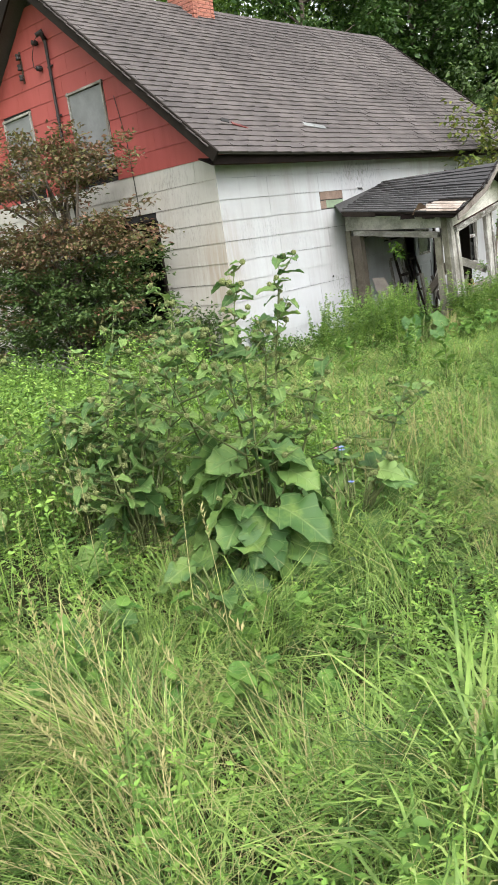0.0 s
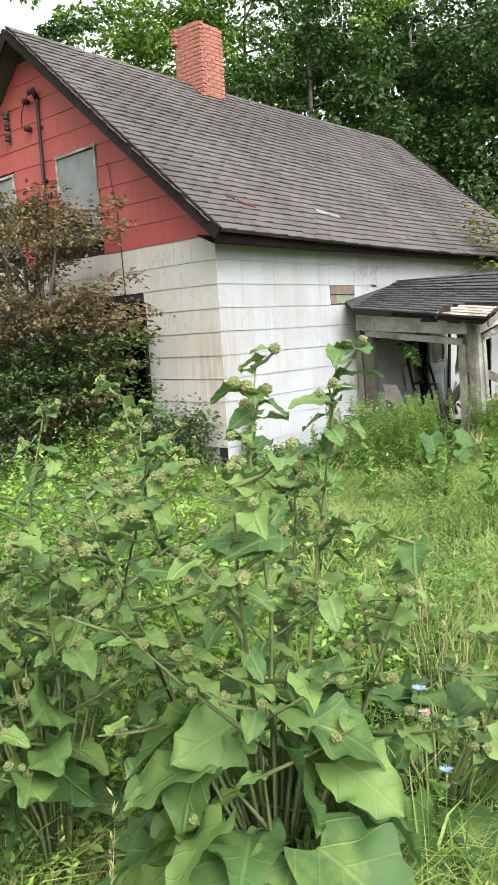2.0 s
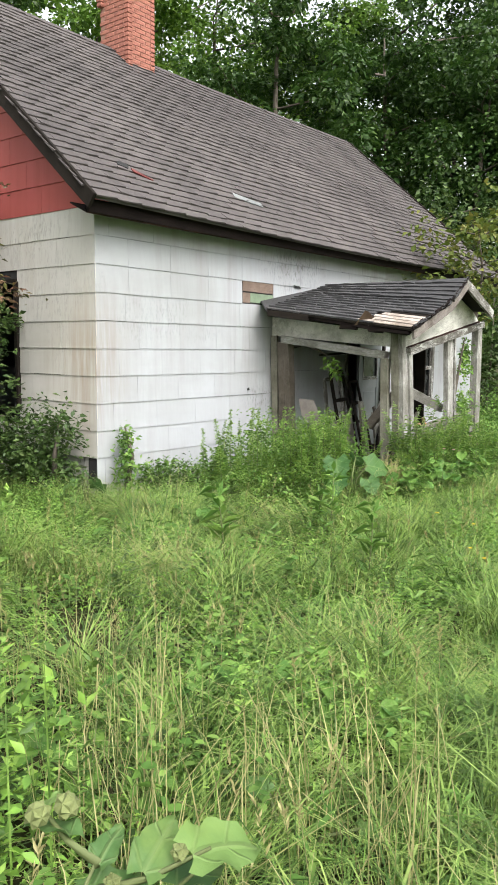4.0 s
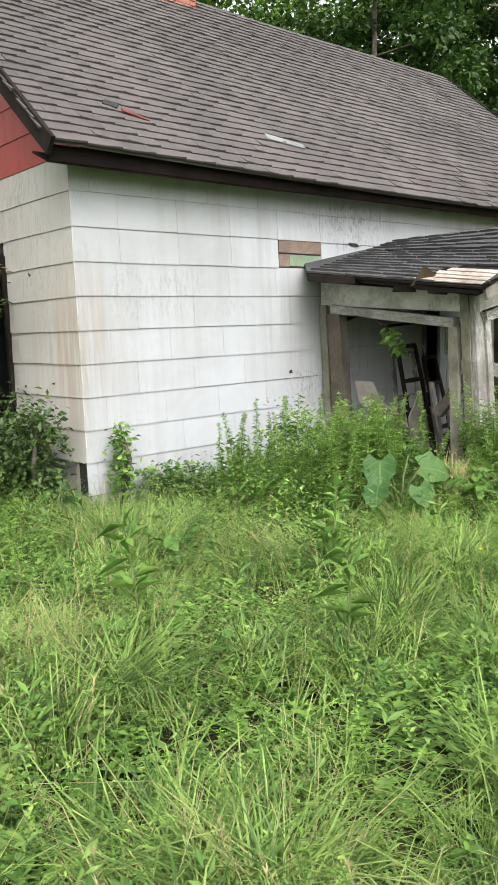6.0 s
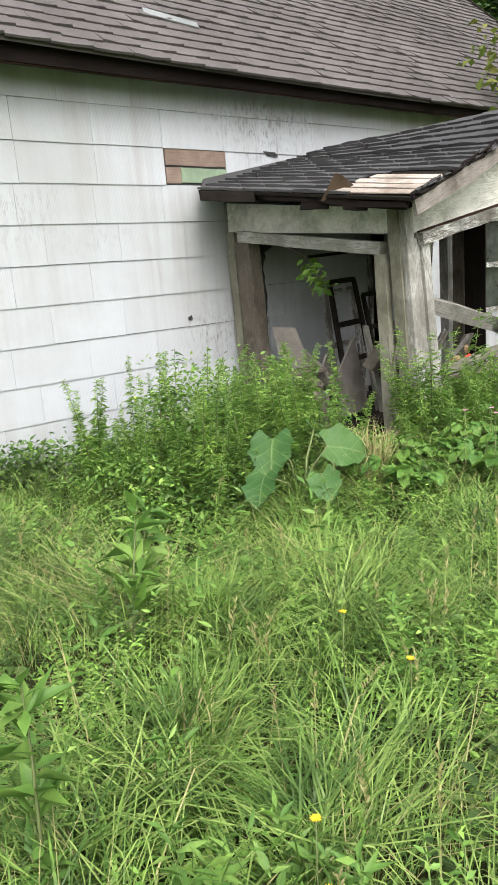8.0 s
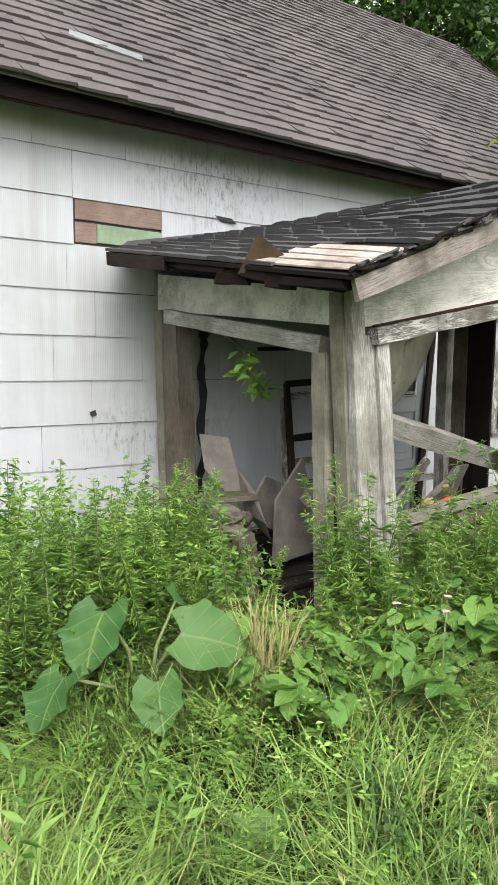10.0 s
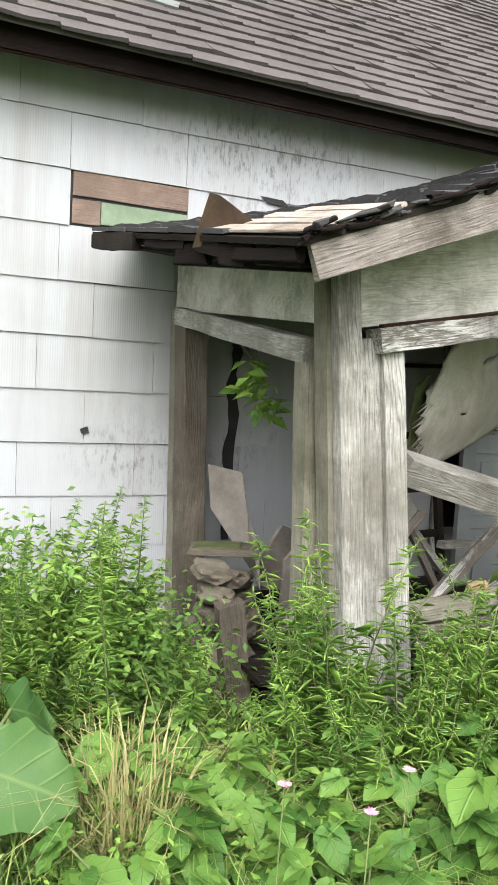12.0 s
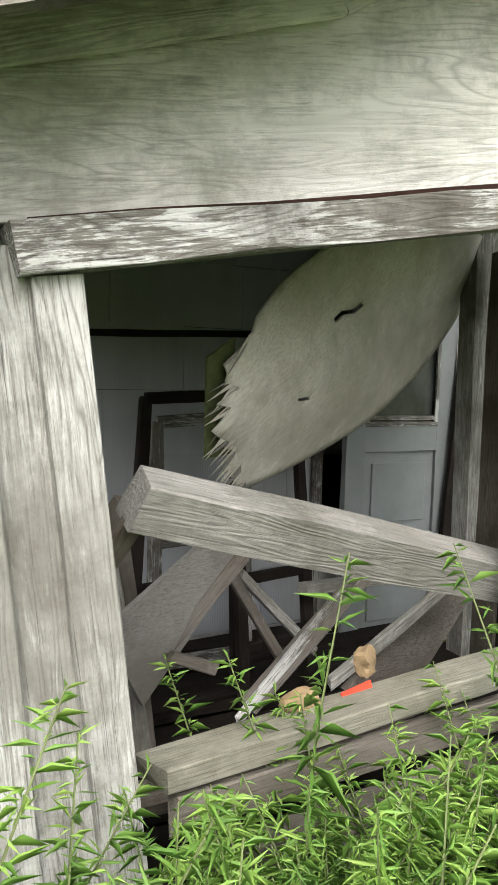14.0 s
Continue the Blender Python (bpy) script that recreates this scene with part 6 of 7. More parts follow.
def layered_shrub():
    """Flat sprays of leaves on spreading twigs, tier above tier, with gaps between."""
    rng, rnd = np.random.default_rng(401), random.Random(401)
    x0, y0 = 7.15, 10.0
    root = tagged(empty("viburnum_shrub", x0, y0, float(ground_z(x0, y0))), "layered russet and green shrub before the gable wall", "shrub")
    tiers = [(3.35, 0.85, 14, 0), (3.1, 1.7, 28, 0), (2.85, 2.1, 36, 0), (2.55, 1.3, 8, 0), (2.15, 2.1, 52, 0), (1.9, 2.35, 62, 0), (1.6, 2.2, 56, 1), (1.3, 2.0, 56, 1), (1.0, 2.2, 52, 1), (0.7, 2.1, 46, 1), (0.4, 2.2, 40, 1)]
    got = {0: ([], []), 1: ([], [])}
    for z, reach, count, dark in tiers:
        for i in range(count):
            az = rnd.uniform(0, 6.283)
            out = reach * rnd.uniform(0.35, 1.08)
            sx = 0.42
            p1 = np.array([x0 + sx * out * math.cos(az), y0 + 0.25 + out * math.sin(az), z + rnd.gauss(0, 0.09) + 0.05 * out])
            p0 = np.array([x0 + sx * out * 0.55 * math.cos(az), y0 + 0.25 + out * 0.55 * math.sin(az), z - 0.08])
            n = rnd.randint(55, 110)
            u = rng.uniform(0, 1, (n, 1)) ** 0.7
            spread = 0.05 + 0.10 * np.sin(np.pi * np.clip(u, 0.1, 0.95))
            got[1 if dark and rnd.random() < 0.85 else 0][0].append(p0 + (p1 - p0) * u + rng.normal(0, 1, (n, 3)) * spread * np.array([1, 1, 0.4]))
            w = (p1 - p0) / (np.linalg.norm(p1 - p0) + 1e-6)
            got[1 if dark and len(got[1][0]) > len(got[1][1]) else 0][1].append(w + rng.normal(0, 0.8, (n, 3)) * [1, 1, 0.5] + [0, 0, -0.25])
            if i % 9 == 0:
                part("limb", tube([(x0, y0, max(0.1, z - 0.9)), tuple(p0), tuple(p1)], [0.03, 0.014, 0.004], 5), BARK, root)
    for i in range(4):
        part("stem", tube([(x0 + rnd.uniform(-0.1, 0.1), y0 + rnd.uniform(-0.15, 0.15), -0.2), (x0 + rnd.uniform(-0.1, 0.1), y0 + (i - 1.5) * 0.15, 1.5), (x0, y0 + (i - 1.5) * 0.4, 3.0)], [0.05, 0.035, 0.012], 7), BARK, root)
    for key, mat_ in ((0, RED_LEAF), (1, DARK_LEAF)):
        b, w = np.concatenate(got[key][0]), np.concatenate(got[key][1])
        ln = 0.075 * rng.uniform(0.6, 1.3, len(b))
        mesh_object("foliage", leaves_mesh("foliage", b, w, ln, ln * 0.5, rng), mat_, root)


layered_shrub()
leafy_mass("vine", "green creeper with broad leaves at the house corner", "vine", [(8.36, 7.66, 0.25, 0.12, 0.10, 0.30, GOLDEN), (8.38, 7.68, 0.58, 0.08, 0.06, 0.12, GOLDEN), (8.8, 7.66, 0.12, 0.3, 0.08, 0.15, GOLDEN)], 900, 0.06, GOLDEN, 402, [((8.36, 7.7, -0.15), (8.38, 7.7, 0.65))])
leafy_mass("ivy_bush", "dark green leafy bush against the gable foot", "bush", [(7.75, 8.15, 0.35, 0.25, 0.4, 0.42, DARK_LEAF), (7.8, 7.95, 0.7, 0.15, 0.2, 0.25, DARK_LEAF), (7.7, 8.6, 0.4, 0.3, 0.4, 0.5, DARK_LEAF)], 3200, 0.07, DARK_LEAF, 403, [((7.8, 8.1, -0.15), (7.8, 8.0, 0.7))])
leafy_mass("grape_vine", "bright green vine leaves hanging inside the porch", "vine", [(11.06, 7.00, 1.26, 0.07, 0.09, 0.09, WEED), (11.12, 6.95, 1.16, 0.08, 0.09, 0.08, WEED)], 48, 0.085, WEED, 404, [((11.31, 7.80, 1.45), (11.08, 7.05, 1.36))])
leafy_mass("creeper", "leafy creeper climbing in the porch window opening", "vine", [(12.68, 5.98, 1.3, 0.10, 0.05, 0.32, WEED), (12.68, 5.98, 0.7, 0.12, 0.06, 0.4, WEED)], 900, 0.06, WEED, 405, [((12.6, 5.98, -0.1), (12.62, 5.98, 1.6))])
leafy_mass("weed_bank", "green weeds banked along the house wall", "weeds", [(8.9, 7.55, 0.05, 0.35, 0.15, 0.2, DARK_LEAF), (9.5, 7.4, 0.05, 0.5, 0.25, 0.28, GOLDEN), (10.3, 6.9, 0.05, 0.5, 0.4, 0.3, GOLDEN), (9.6, 6.3, 0.0, 0.7, 0.3, 0.3, WEED), (10.4, 5.95, 0.0, 0.35, 0.25, 0.25, WEED)], 11000, 0.045, WEED, 406, [((9.5, 7.4, -0.15), (9.5, 7.4, 0.2))])
leafy_mass("weed_bank", "green weeds banked before and beyond the porch", "weeds", [(11.5, 5.80, 0.06, 0.32, 0.12, 0.26, ROD), (11.95, 5.76, 0.10, 0.35, 0.14, 0.30, ROD), (10.85, 5.62, 0.05, 0.35, 0.2, 0.25, ROD), (12.0, 5.6, 0.05, 0.9, 0.25, 0.32, GOLDEN), (13.6, 5.9, 0.1, 0.9, 0.6, 0.4, GOLDEN), (15.2, 6.4, 0.1, 1.2, 0.8, 0.45, GOLDEN), (17.5, 7.0, 0.2, 1.5, 1.0, 0.6, GOLDEN)], 16000, 0.055, GOLDEN, 407, [((13.6, 5.9, -0.2), (13.6, 5.9, 0.2))])
leafy_mass("goldenrod_thicket", "dense green goldenrod leaves filling the clump by the wall", "weeds", [(9.80, 7.05, 0.44, 0.28, 0.24, 0.26, ROD), (10.15, 6.5, 0.38, 0.32, 0.25, 0.26, ROD), (9.3, 6.95, 0.12, 0.35, 0.35, 0.2, GOLDEN), (9.95, 6.75, 0.30, 0.45, 0.35, 0.34, GOLDEN), (10.4, 6.5, 0.28, 0.25, 0.3, 0.3, GOLDEN), (9.8, 6.25, 0.12, 0.5, 0.3, 0.28, DARK_LEAF)], 10000, 0.04, GOLDEN, 411, [((9.9, 6.7, -0.15), (9.9, 6.7, 0.3))])
leafy_mass("brush", "grey-green brush and saplings beyond the gable", "brush", [(7.2, 17.5, 0.5, 1.4, 1.4, 0.6, GOLDEN), (6.0, 20.0, 0.6, 2.2, 2.0, 0.7, GOLDEN), (9.5, 22.0, 1.0, 2.4, 2.0, 1.3, YELLOW_LEAF)], 12000, 0.10, DARK_LEAF, 413, [((7.2, 17.5, -0.2), (7.2, 17.5, 1.8)), ((6.0, 20.0, -0.2), (6.0, 20.0, 2.8)), ((9.5, 22.0, -0.2), (9.5, 22.0, 3.0))])
leafy_mass("brush", "tangled brush and saplings beyond the porch", "brush", [(19.5, 8.5, 1.0, 1.5, 1.0, 1.1, DARK_LEAF), (22, 8.0, 1.4, 2.0, 1.5, 1.5, TREE_LEAF), (25, 7.5, 1.6, 2.5, 1.5, 1.8, TREE_LEAF), (21.5, 10.0, 2.0, 2, 1.5, 2.0, DARK_LEAF)], 16000, 0.15, TREE_LEAF, 408, [((20, 8.6, -0.2), (20, 8.5, 2.2)), ((22, 8.2, -0.2), (22.3, 8.0, 3.0)), ((25, 7.5, -0.2), (25, 7.5, 3.2))])

# ---- grass and low weeds ----
RNG = np.random.default_rng(7)


def scatter(n, x0, x1, y0, y1):
    return RNG.uniform(x0, x1, n), RNG.uniform(y0, y1, n)


def field(x, y, scale, sx, sz):
    return np.array([noise.noise((a * scale + sx, b * scale, sz)) for a, b in zip(x, y)])


def in_view_plan(x, y):
    """The strip of lawn beside the line walked."""
    keep = (y > 0.24 * x - 0.1) & (x > 0.46 * y - 0.55) & (y < 7.75) & (y > 0.9)
    keep |= (x > 11.5) & (y > 0.24 * x + 0.6) & (y < 7.0)
    keep |= (x < 8.05) & (y > 6.5) & (y < 15) & (x > 0.46 * y - 0.6)
    keep &= ~((x > 10.9) & (x < 13.1) & (y > 5.95))
    return keep


def thin_far(x, y):
    """Fewer plants where the lawn stays far from the line walked."""
    far = np.clip((np.maximum(y - 7.0, 0) + np.maximum(x - 12.5, 0)) / 3.0, 0, 1)
    return RNG.uniform(0, 1, len(x)) > 0.72 * far


def mound(x, y):
    """How tall the lawn's growth stands from spot to spot."""
    return np.clip(0.95 + 1.0 * field(x, y, 1.3, 14, 9.1) + 0.75 * field(x, y, 3.4, 2, 4.4), 0.35, 1.8)


def leafy_zone(x, y):
    """Above 0 where low leafy weeds crowd out the grass, below 0 where the grass stands alone."""
    a, b = 0.68 * (x - 7.0) + 0.73 * (y - 4.05), 0.73 * (x - 7.0) - 0.68 * (y - 4.05)
    z = np.exp(-(a / 0.95) ** 2 - (b / 1.1) ** 2) + 0.8 * np.exp(-((x - 9.6) ** 2 + (y - 5.5) ** 2) / 0.3)
    return z - np.exp(-((x - 9.05) / 0.6) ** 2 - ((y - 4.65) / 0.5) ** 2)


def grass_field():
    x, y = scatter(26000, 0.1, 20, 0.5, 15)
    k = in_view_plan(x, y)
    x, y = x[k], y[k]
    k = thin_far(x, y)
    x, y = x[k], y[k]
    patch = field(x, y, 1.1, 0, 0.3)
    k = RNG.uniform(0, 1, len(x)) < np.clip(0.34 + 1.8 * patch + 0.15 * (x < 3.2) - 0.4 * leafy_zone(x, y), 0.05, 1)
    x, y = x[k], y[k]
    # each spot is a small tussock whose blades fall outwards and with the lie of the lawn
    per = 30
    flow = 7.0 * field(x, y, 0.9, 4, 1.7)
    tall = RNG.uniform(0.26, 0.52, len(x)) * mound(x, y) ** 0.6
    a = RNG.uniform(0, 2 * np.pi, (len(x), per))
    r = 0.075 * np.sqrt(RNG.uniform(0, 1, (len(x), per)))
    bx, by = (x[:, None] + r * np.cos(a)).ravel(), (y[:, None] + r * np.sin(a)).ravel()
    n = len(bx)
    base = np.stack([bx, by, ground_z(bx, by) - 0.01], 1)
    h = np.repeat(tall, per) * RNG.uniform(0.55, 1.15, n)
    lean = np.clip(RNG.normal(1.05, 0.33, n), 0.1, 1.55)
    w = RNG.uniform(0.0022, 0.0058, n) * np.where(RNG.uniform(0, 1, n) < 0.05, 1.9, 1)
    az = np.where(RNG.uniform(0, 1, n) < 0.55, np.repeat(flow, per) + RNG.normal(0, 0.5, n), a.ravel() + RNG.normal(0, 0.5, n))
    dry = RNG.uniform(0, 1, n) < np.clip(0.12 + 0.6 * field(bx, by, 0.9, 8, 5.1), 0.03, 0.5)
    g = ~dry
    tagged(mesh_object("grass", blades_mesh("grass", base[g], h[g], lean[g], w[g], RNG, az[g]), GRASS), "tall uncut green grass, bent over", "grass", kind="stuff")
    tagged(mesh_object("dry_grass", blades_mesh("dry_grass", base[dry], h[dry] * 1.2, lean[dry], w[dry] * 0.6, RNG, az[dry]), DRY), "straw-coloured dead grass stalks", "grass", kind="stuff")


grass_field()


def thatch():
    """Fallen straw and flattened blades near the soil."""
    x, y = scatter(12000, 0.1, 13.5, 0.5, 8)
    k = in_view_plan(x, y)
    x, y = x[k], y[k]
    n = len(x)
    base = np.stack([x, y, ground_z(x, y) + RNG.uniform(0.0, 0.05, n)], 1)
    az = 7.0 * field(x, y, 0.9, 4, 1.7) + RNG.normal(0, 1.2, n)
    me = blades_mesh("thatch", base, RNG.uniform(0.10, 0.26, n), RNG.uniform(0.9, 1.7, n), RNG.uniform(0.003, 0.007, n), RNG, az)
    tagged(mesh_object("thatch", me, GRASS), "flattened grass and straw lying on the soil", "grass", kind="stuff")


thatch()


def leaf_layer(name, label, count, lo, hi, top, material, shape, density, sx, floor=0.03):
    """Small leaves spread through the lowest layer of the lawn, thick in patches."""
    x, y = scatter(count, 0.1, 20, 0.5, 15)
    k = in_view_plan(x, y)
    x, y = x[k], y[k]
    k = thin_far(x, y)
    x, y = x[k], y[k]
    patch = 0.7 * field(x, y, 0.85, sx, 2.3) + 0.8 * field(x, y, 2.4, sx, 7.3) - 0.35 * field(x, y, 1.1, 0, 0.3)
    k = RNG.uniform(0, 1, len(x)) < np.clip(density + 1.4 * patch, 0.02, 1)
    x, y, patch = x[k], y[k], patch[k]
    n = len(x)
    z = ground_z(x, y) + floor + (top - floor) * RNG.uniform(0, 1, n) ** 0.8 * mound(x, y)
    az = RNG.uniform(0, 2 * np.pi, n)
    way = np.stack([np.cos(az), np.sin(az), RNG.normal(0.35, 0.4, n)], 1)
    ln = RNG.uniform(lo, hi, n)
    me = leaves_mesh(name, np.stack([x, y, z], 1), way, ln, ln * shape * RNG.uniform(0.7, 1.3, n), RNG)
    tagged(mesh_object(name, me, material), label, "weeds", kind="stuff")


leaf_layer("fine_weeds", "fine feathery weeds among the grass", 190000, 0.014, 0.034, 0.15, FINE, 0.45, 0.6, 21)


def sprigs(name, label, count, lo, hi, per, leaf, shape, material, density, sx, rise, maker=leaves_mesh):
    """Small upright plants: leaves set round short stems, thick in patches."""
    x, y = scatter(count, 0.1, 20, 0.5, 15)
    k = in_view_plan(x, y)
    x, y = x[k], y[k]
    k = thin_far(x, y)
    x, y = x[k], y[k]
    patch = 0.9 * field(x, y, 0.75, sx, 2.3) + 0.6 * field(x, y, 2.2, sx, 7.3)
    k = RNG.uniform(0, 1, len(x)) < np.clip(density + 2.1 * patch + 0.45 * leafy_zone(x, y), 0.01, 1)
    x, y, patch = x[k], y[k], patch[k]
    n = len(x)
    h = RNG.uniform(lo, hi, n) * np.clip(0.95 + 0.5 * patch, 0.5, 1.4) * mound(x, y)
    lean = RNG.normal(0, 0.25, (n, 2))
    u = np.linspace(0.15, 1.0, per)[None, :] + RNG.normal(0, 0.03, (n, per))
    base = np.stack([x[:, None] + lean[:, :1] * h[:, None] * u ** 1.5, y[:, None] + lean[:, 1:] * h[:, None] * u ** 1.5, (ground_z(x, y))[:, None] + h[:, None] * u], -1)
    az = np.arange(per)[None, :] * 2.4 + RNG.uniform(0, 6.3, (n, 1))
    way = np.stack([np.cos(az), np.sin(az), np.full_like(az, rise) + RNG.normal(0, 0.2, az.shape)], -1)
    ln = leaf * (1.1 - 0.55 * u) * RNG.uniform(0.7, 1.25, u.shape)
    me = maker(name, base.reshape(-1, 3), way.reshape(-1, 3), ln.ravel(), ln.ravel() * shape, RNG)
    tagged(mesh_object(name, me, material), label, "weeds", kind="stuff")


sprigs("low_weeds", "fresh green low leafy weeds among the grass", 38000, 0.10, 0.28, 24, 0.044, 0.42, WEED, 0.56, 9, 0.3)
sprigs("feathery_weeds", "pale feathery weeds among the grass", 36000, 0.12, 0.30, 28, 0.034, 0.32, FINE, 0.44, 33, 0.45)


sprigs("broad_weeds", "broad-leaved green weeds in mounds among the grass", 11000, 0.10, 0.30, 14, 0.066, 0.6, GOLDEN, 0.26, 51, 0.15, round_leaves_mesh)
sprigs("dark_weeds", "dark green leafy weeds among the grass", 5000, 0.10, 0.24, 16, 0.065, 0.6, DARK_LEAF, 0.30, 71, 0.2, round_leaves_mesh)
sprigs("leafy_weeds", "knee-high weeds with long pointed green leaves in the lawn", 3200, 0.25, 0.42, 20, 0.10, 0.26, GOLDEN, 0.30, 91, 0.55)


def tall_weeds():
    """A stand of waist-high leafy stalks on the far side of the burdock."""
    x, y = scatter(9000, 1.2, 7.6, 3.0, 9.0)
    k = (x > 0.46 * y - 0.4) & (x < 3.5 + 0.55 * (y - 1.9)) & (y > 3.3 + 0.0 * x) & (x < 7.3)
    k &= RNG.uniform(0, 1, len(x)) < 0.35 + 0.9 * field(x, y, 0.8, 3, 3.3)
    x, y = x[k], y[k]
    n = len(x)
    h = RNG.uniform(0.45, 0.95, n)
    base = np.stack([x, y, ground_z(x, y) - 0.01], 1)
    tilt = RNG.normal(0, 0.12, (n, 2))
    per = 34
    u = RNG.uniform(0.25, 1.0, (n, per))
    p = base[:, None, :] + np.stack([tilt[:, None, 0] * u * h[:, None], tilt[:, None, 1] * u * h[:, None], h[:, None] * u], -1)
    p = p.reshape(-1, 3)
    az = RNG.uniform(0, 6.283, len(p))
    way = np.stack([np.cos(az), np.sin(az), RNG.normal(0.35, 0.4, len(p))], 1)
    ln = RNG.uniform(0.02, 0.055, len(p))
    tagged(mesh_object("tall_weeds", leaves_mesh("tall_weeds", p, way, ln, ln * 0.45, RNG), FINE), "waist-high leafy green weeds before the house", "weeds", kind="stuff")
    tagged(mesh_object("weed_stalks", blades_mesh("weed_stalks", base, h * 1.02, np.full(n, 0.12), np.full(n, 0.005), RNG), GRASS), "thin green weed stalks before the house", "weeds", kind="stuff")


tall_weeds()


def seeding_grass(n, x0, x1, y0, y1, lo, hi, name):
    """Straw-coloured stalks with loose feathery seed heads."""
    x, y = scatter(n, x0, x1, y0, y1)
    k = in_view_plan(x, y) & (RNG.uniform(0, 1, n) < np.clip(0.35 + 1.6 * field(x, y, 1.2, 61, 3.7), 0.02, 1))
    x, y = x[k], y[k]
    n = len(x)
    h = RNG.uniform(lo, hi, n)
    lean = np.abs(RNG.normal(0.18, 0.12, n))
    az = RNG.uniform(0, 2 * np.pi, n)
    base = np.stack([x, y, ground_z(x, y) - 0.01], 1)
    tagged(mesh_object(name, blades_mesh(name, base, h, lean, np.full(n, 0.0028), RNG, az), DRY), "straw-coloured seeding grass stalks", "grass", kind="stuff")
    per = 22
    u = RNG.uniform(0.76, 1.0, (n, per))
    d = np.stack([np.cos(az), np.sin(az)], 1)
    p = np.empty((n, per, 3))
    p[..., :2] = base[:, None, :2] + d[:, None, :] * (h * lean)[:, None, None] * u[..., None] ** 2
    p[..., 2] = base[:, None, 2] + h[:, None] * (u - 0.35 * lean[:, None] * u ** 3)
    a2 = RNG.uniform(0, 2 * np.pi, (n, per))
    way = np.stack([0.45 * np.cos(a2), 0.45 * np.sin(a2), np.full_like(a2, 0.9)], -1).reshape(-1, 3)
    ln = RNG.uniform(0.012, 0.032, n * per)
    tagged(mesh_object("seed_heads", leaves_mesh("seed_heads", p.reshape(-1, 3), way, ln, ln * 0.22, RNG), DRY), "feathery straw-coloured seed heads of grass", "grass", kind="stuff")


seeding_grass(600, 1.0, 5.6, 1.0, 6.0, 0.45, 0.85, "seeding_grass")
seeding_grass(220, 5.0, 11.0, 2.5, 6.0, 0.3, 0.6, "seeding_grass")


def meadow(n):
    """The rough meadow round about the lawn that is walked."""
    x, y = scatter(n, -14, 30, -14, 24)
    k = ~in_view_plan(x, y) & ~((x > WX - 0.3) & (x < X_END + 0.3) & (y > 5.6) & (y < Y_BACK + 0.4))
    away = np.maximum(np.maximum(0.24 * x - 0.1 - y, 0.46 * y - 0.55 - x), 0.0)
    k &= (np.hypot(x - 8, y - 3) < 19) & (RNG.uniform(0, 1, n) < np.clip(1.2 * np.exp(-away / 1.5) + 0.05, 0, 1))
    x, y = x[k], y[k]
    n = len(x)
    base = np.stack([x, y, ground_z(x, y) - 0.01], 1)
    az = 7.0 * field(x, y, 0.9, 4, 1.7) + RNG.normal(0, 0.9, n)
    tagged(mesh_object("meadow_grass", blades_mesh("meadow_grass", base, RNG.uniform(0.25, 0.5, n), RNG.uniform(0.5, 1.3, n), RNG.uniform(0.006, 0.014, n), RNG, az), GRASS), "rough uncut meadow grass round the lawn", "grass", kind="stuff")


meadow(175000)

# ---- trees ----
def tree(name, x, y, height, crown, leaf_mat, leaves, seed, label, leaf=0.2, low=0.35, spread=1.0, trunk=0.16):
    """A tapered trunk, limbs and a crown of leaf clumps round the limb ends."""
    rng, rnd = np.random.default_rng(seed), random.Random(seed)
    z0 = float(ground_z(x, y)) - 0.1
    root = tagged(empty(name, x, y, z0), label, "tree")
    lean = Vector((rnd.uniform(-0.06, 0.06), rnd.uniform(-0.06, 0.06), 1))
    spine = [Vector((x, y, z0)) + lean * height * u + Vector((rnd.uniform(-1, 1), rnd.uniform(-1, 1), 0)) * 0.12 * u for u in (0, 0.15, 0.35, 0.55, 0.75, 0.92)]
    part("trunk", tube(spine, [trunk * q for q in (1.25, 1.0, 0.85, 0.62, 0.4, 0.15)], 9), BARK, root)
    ends = []
    limbs = 16
    for i in range(limbs):
        u = low + (0.92 - low) * (i + rnd.random()) / limbs
        k = min(4, int(u * 5))
        p0 = spine[0].lerp(spine[-1], u / 0.92)
        az = i * 2.4 + rnd.uniform(-0.5, 0.5)
        reach = crown * spread * (1.05 - 0.75 * max(0, u - 0.45)) * rnd.uniform(0.65, 1.1)
        rise = rnd.uniform(0.15, 0.6)
        p1 = p0 + Vector((math.cos(az), math.sin(az), rise)) * reach * 0.5
        p2 = p0 + Vector((math.cos(az + 0.2), math.sin(az + 0.2), rise * 0.9)) * reach
        part("limb", tube([p0, p1, p2], [trunk * 0.3, trunk * 0.18, 0.012], 5), BARK, root)
        ends += [(p0.lerp(p1, 0.7), reach * 0.28), (p1.lerp(p2, 0.4), reach * 0.38), (p2, reach * 0.36)]
    per = leaves // len(ends)
    bases, ways = [], []
    for c, r in ends:
        for _ in range(4):
            cc = np.array(c) + rng.normal(0, r * 0.6, 3)
            d = unit(rng.normal(0, 1, (per // 4, 3)))
            rad = r * 0.62 * rng.uniform(0.55, 1.0, (per // 4, 1))
            bases.append(cc + d * rad * np.array([1, 1, 0.55]))
            ways.append(d * [1, 1, 0.4] + [0, 0, -0.25] + rng.normal(0, 0.4, d.shape))
    bases, ways = np.concatenate(bases), np.concatenate(ways)
    ln = leaf * rng.uniform(0.6, 1.3, len(bases))
    mesh_object("crown", leaves_mesh("crown", bases, ways, ln, ln * 0.7, rng), leaf_mat, root)
    return root


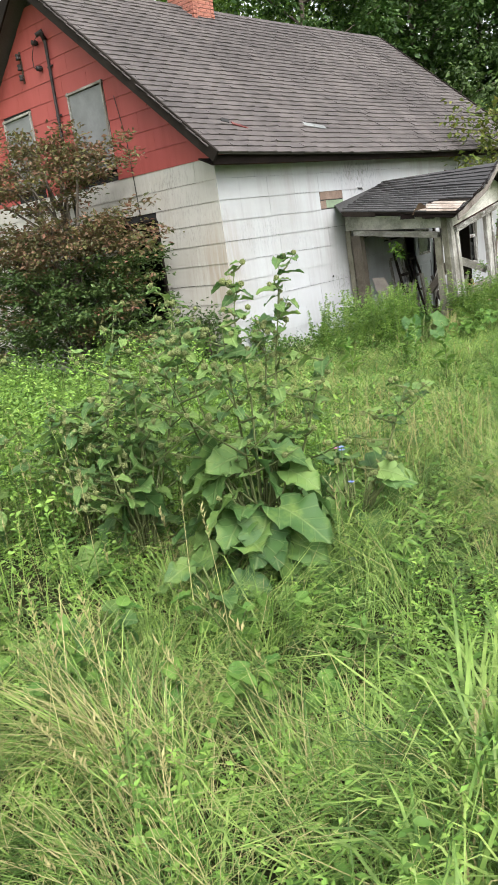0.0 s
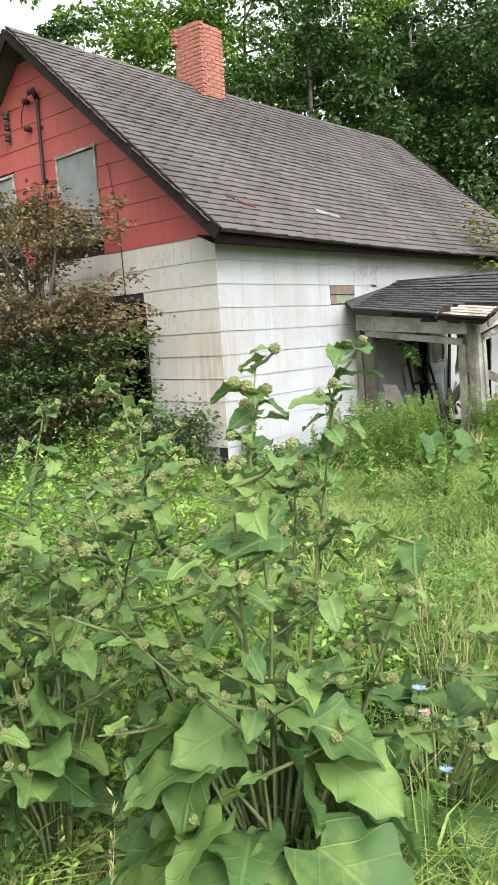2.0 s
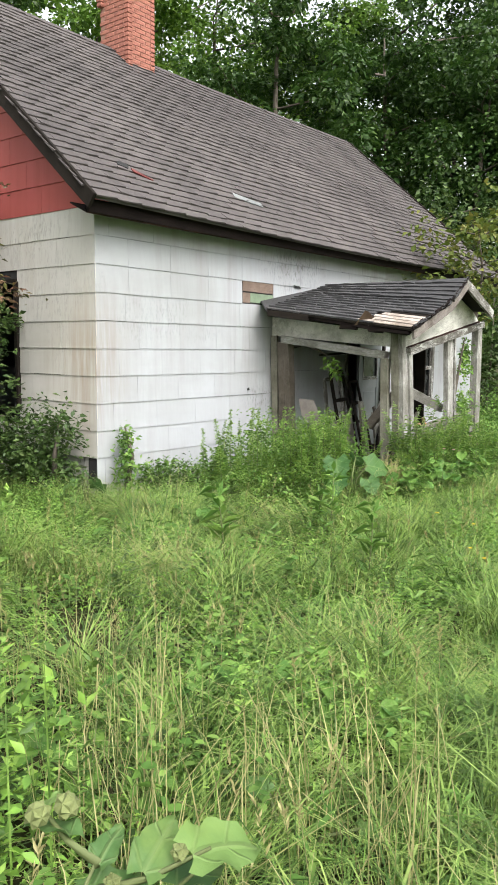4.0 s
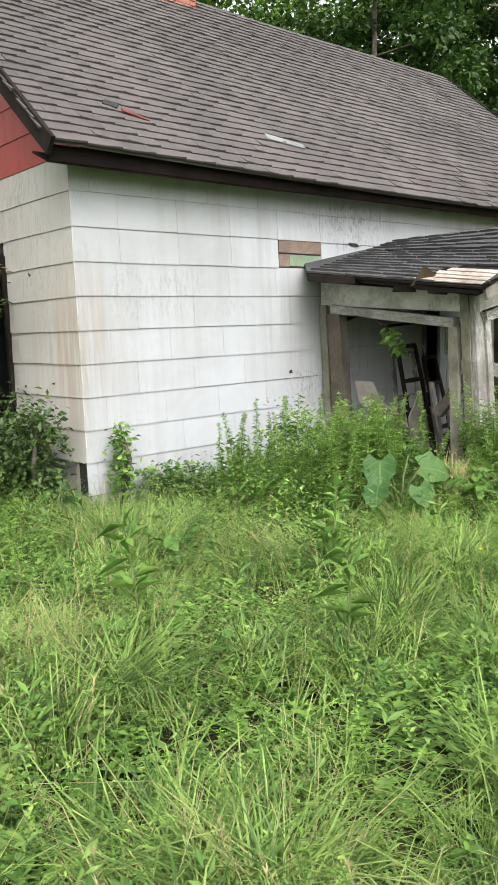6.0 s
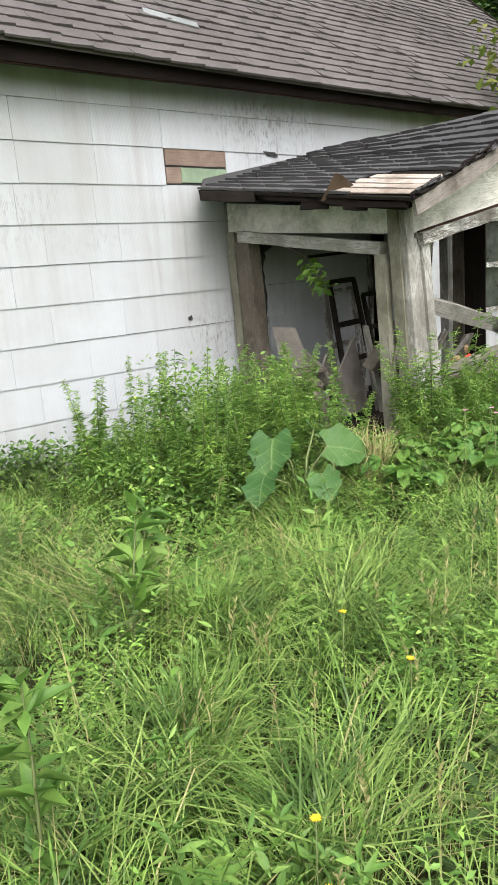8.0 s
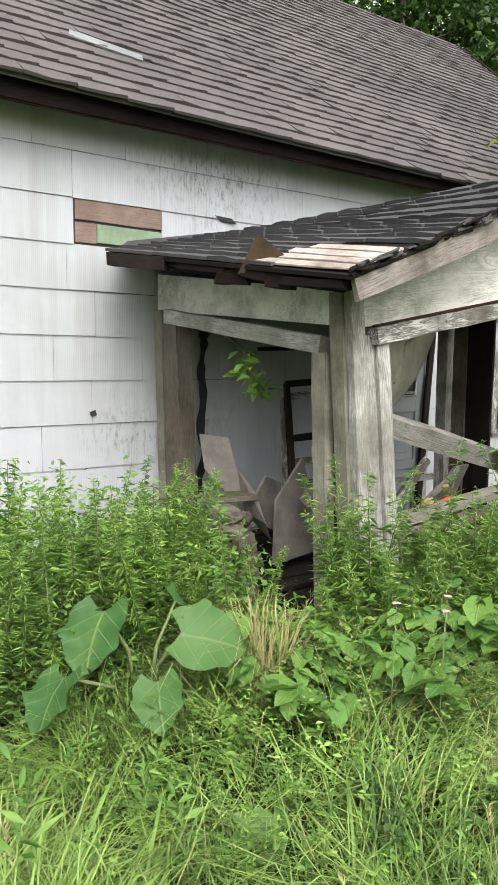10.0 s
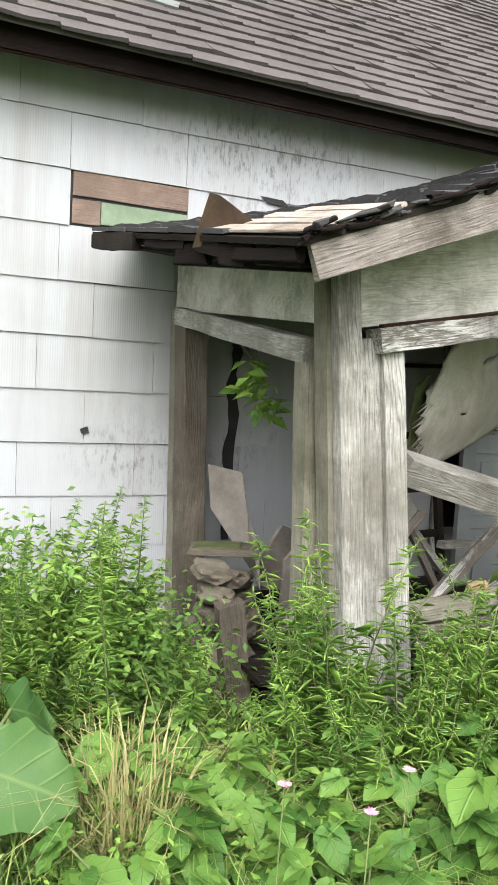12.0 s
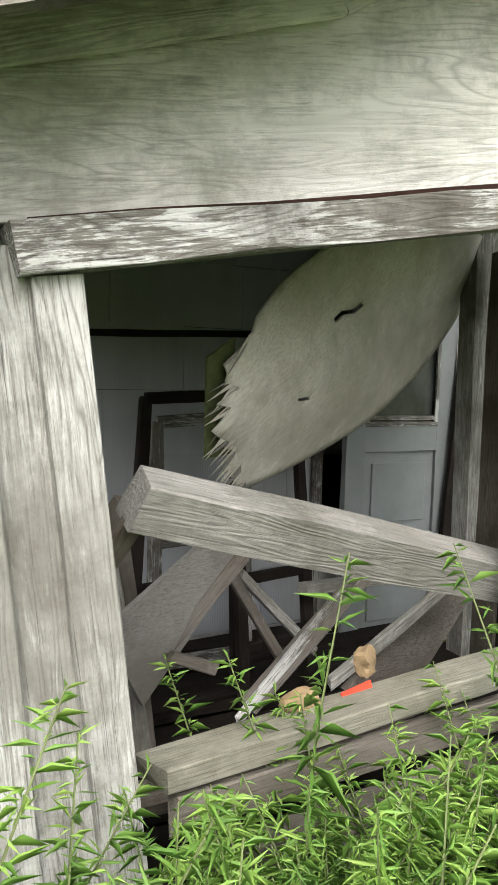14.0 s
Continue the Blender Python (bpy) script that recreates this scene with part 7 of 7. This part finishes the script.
TREES = ((20.5, 21.5, 14, 3.6), (23.5, 17.5, 14, 3.8), (25.5, 22.5, 16, 4.4), (27.5, 15.0, 13, 3.8), (29.5, 19.5, 15, 4.4), (30.5, 11.5, 13, 3.6), (27.5, 27.5, 17, 4.8), (33, 15.5, 15, 4.5), (34, 22, 16, 5.0), (31.5, 17.0, 15, 4.6), (29.5, 9.5, 13, 3.6), (36, 12.5, 15, 5.0), (27.0, 12.5, 11, 3.2))
# Every second crown or so takes the leaf colour with sun painted in.
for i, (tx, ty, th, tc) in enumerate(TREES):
    tree("maple_tree", tx, ty, th, tc, SUNLIT_LEAF if i in (0, 2, 4, 6, 8) else TREE_LEAF, 15500, 40 + i, "tall dark green maple behind the house", 0.195, 0.16)
tree("ash_tree", 16.6, 22.6, 12.5, 1.9, TREE_LEAF, 7000, 61, "slender green ash far behind the house", 0.17, 0.3)
tree("sapling", 6.9, 14.6, 4.3, 1.1, YELLOW_LEAF, 2200, 62, "thin grey-green sapling beyond the gable", 0.09, 0.25, trunk=0.05)
tree("small_tree", 20.5, 10.2, 5.0, 2.0, DARK_LEAF, 8000, 71, "small dark green tree beyond the porch", 0.12, 0.2, trunk=0.08)
tree("small_tree", 15.3, 6.95, 4.0, 1.2, YELLOW_LEAF, 1500, 73, "thin sapling with yellowing leaves beside the porch", 0.11, 0.5, trunk=0.05)

# ---- pieces: wall shingles and roof shingles ----
for c in range(10):
    z0 = Z_TOP - (c + 1) * COURSE
    z1 = z0 + COURSE
    holes = LONG_HOLES + [VENT]
    start = (0.18, 0.43, 0.45, 0.39, 0.575, 0.30, 0.55, 0.22, 0.40, 0.1)[c]
    if abs(z0 - VENT[2]) < 0.05:
        start = (VENT[0] - WX) % 0.605
    cladding(long_wall, "x", WY, z0, z1, [(a, b, a, b) for a, b in spans_of(WX - 0.012, X_END, start, holes, z0, z1)], WHITE_X)
    if c == 9:
        continue
    cladding(gable_wall, "y", WX, z0, z1, [(a, b, a, b) for a, b in spans_of(WY - 0.012, Y_BACK, PIECE_RND.uniform(0.2, 0.6), GABLE_HOLES, z0, z1)], WHITE_Y)
GABLE_WINDOWS = [(9.78, 10.63, 2.98, 4.15), (11.64, 12.44, 2.98, 4.10)]
for c in range(10):
    z0 = Z_TOP + c * COURSE
    z1 = z0 + COURSE

    def half(z):
        return max(0.0, (RIDGE_Z - 0.11 - z) / SLOPE)

    spans = []
    for a, b in spans_of(RIDGE_Y - half(z0), RIDGE_Y + half(z0), PIECE_RND.uniform(0.3, 0.6), GABLE_WINDOWS, z0, z1):
        t0, t1 = max(a, RIDGE_Y - half(z1)), min(b, RIDGE_Y + half(z1))
        if t1 - t0 < 0.01:
            t0 = t1 = min(max((a + b) / 2, RIDGE_Y - half(z1)), RIDGE_Y + half(z1))
            t0, t1 = t0 - 0.004, t1 + 0.004
        spans.append((a, b, t0, t1))
    cladding(gable_top, "y", WX, z0, z1, spans, RED)

roof_shingles(roof, Vector((ROOF_X0 - 0.03, EAVE_Y - 0.03, EAVE_Z - 0.02)), Vector((1, 0, 0)), SLOPE_DIR, ROOF_N, ROOF_X1 - ROOF_X0 + 0.06, SLOPE_LEN + 0.03, 0.305, 0.135, SHINGLE, lambda c, u: c < 17 and 0.2 < u < 5.4, seed=3, curl=0.013, wave=lambda p: sag(p.x))
for patch, tall, cut_out, q in ((left_roof, 1.03, ((1.27, 2.3, -1, 5),), (P_LEFT_B, P_LEFT_F, P_MID_F, P_MID_B)), (upper_roof, 0.52, (), (P_MID_B, P_MID_F, P_APEX_F, P_APEX_B))):
    roof_shingles(patch, q[0], Vector((0, -1, 0)), Vector((1, 0, 0)), Vector((0, 0, 1)), (q[1] - q[0]).length, tall, 0.23, 0.10, SHINGLE_DARK, lambda c, u: True, seed=9, skip=cut_out, curl=0.03, lift=0.006, corners=q)
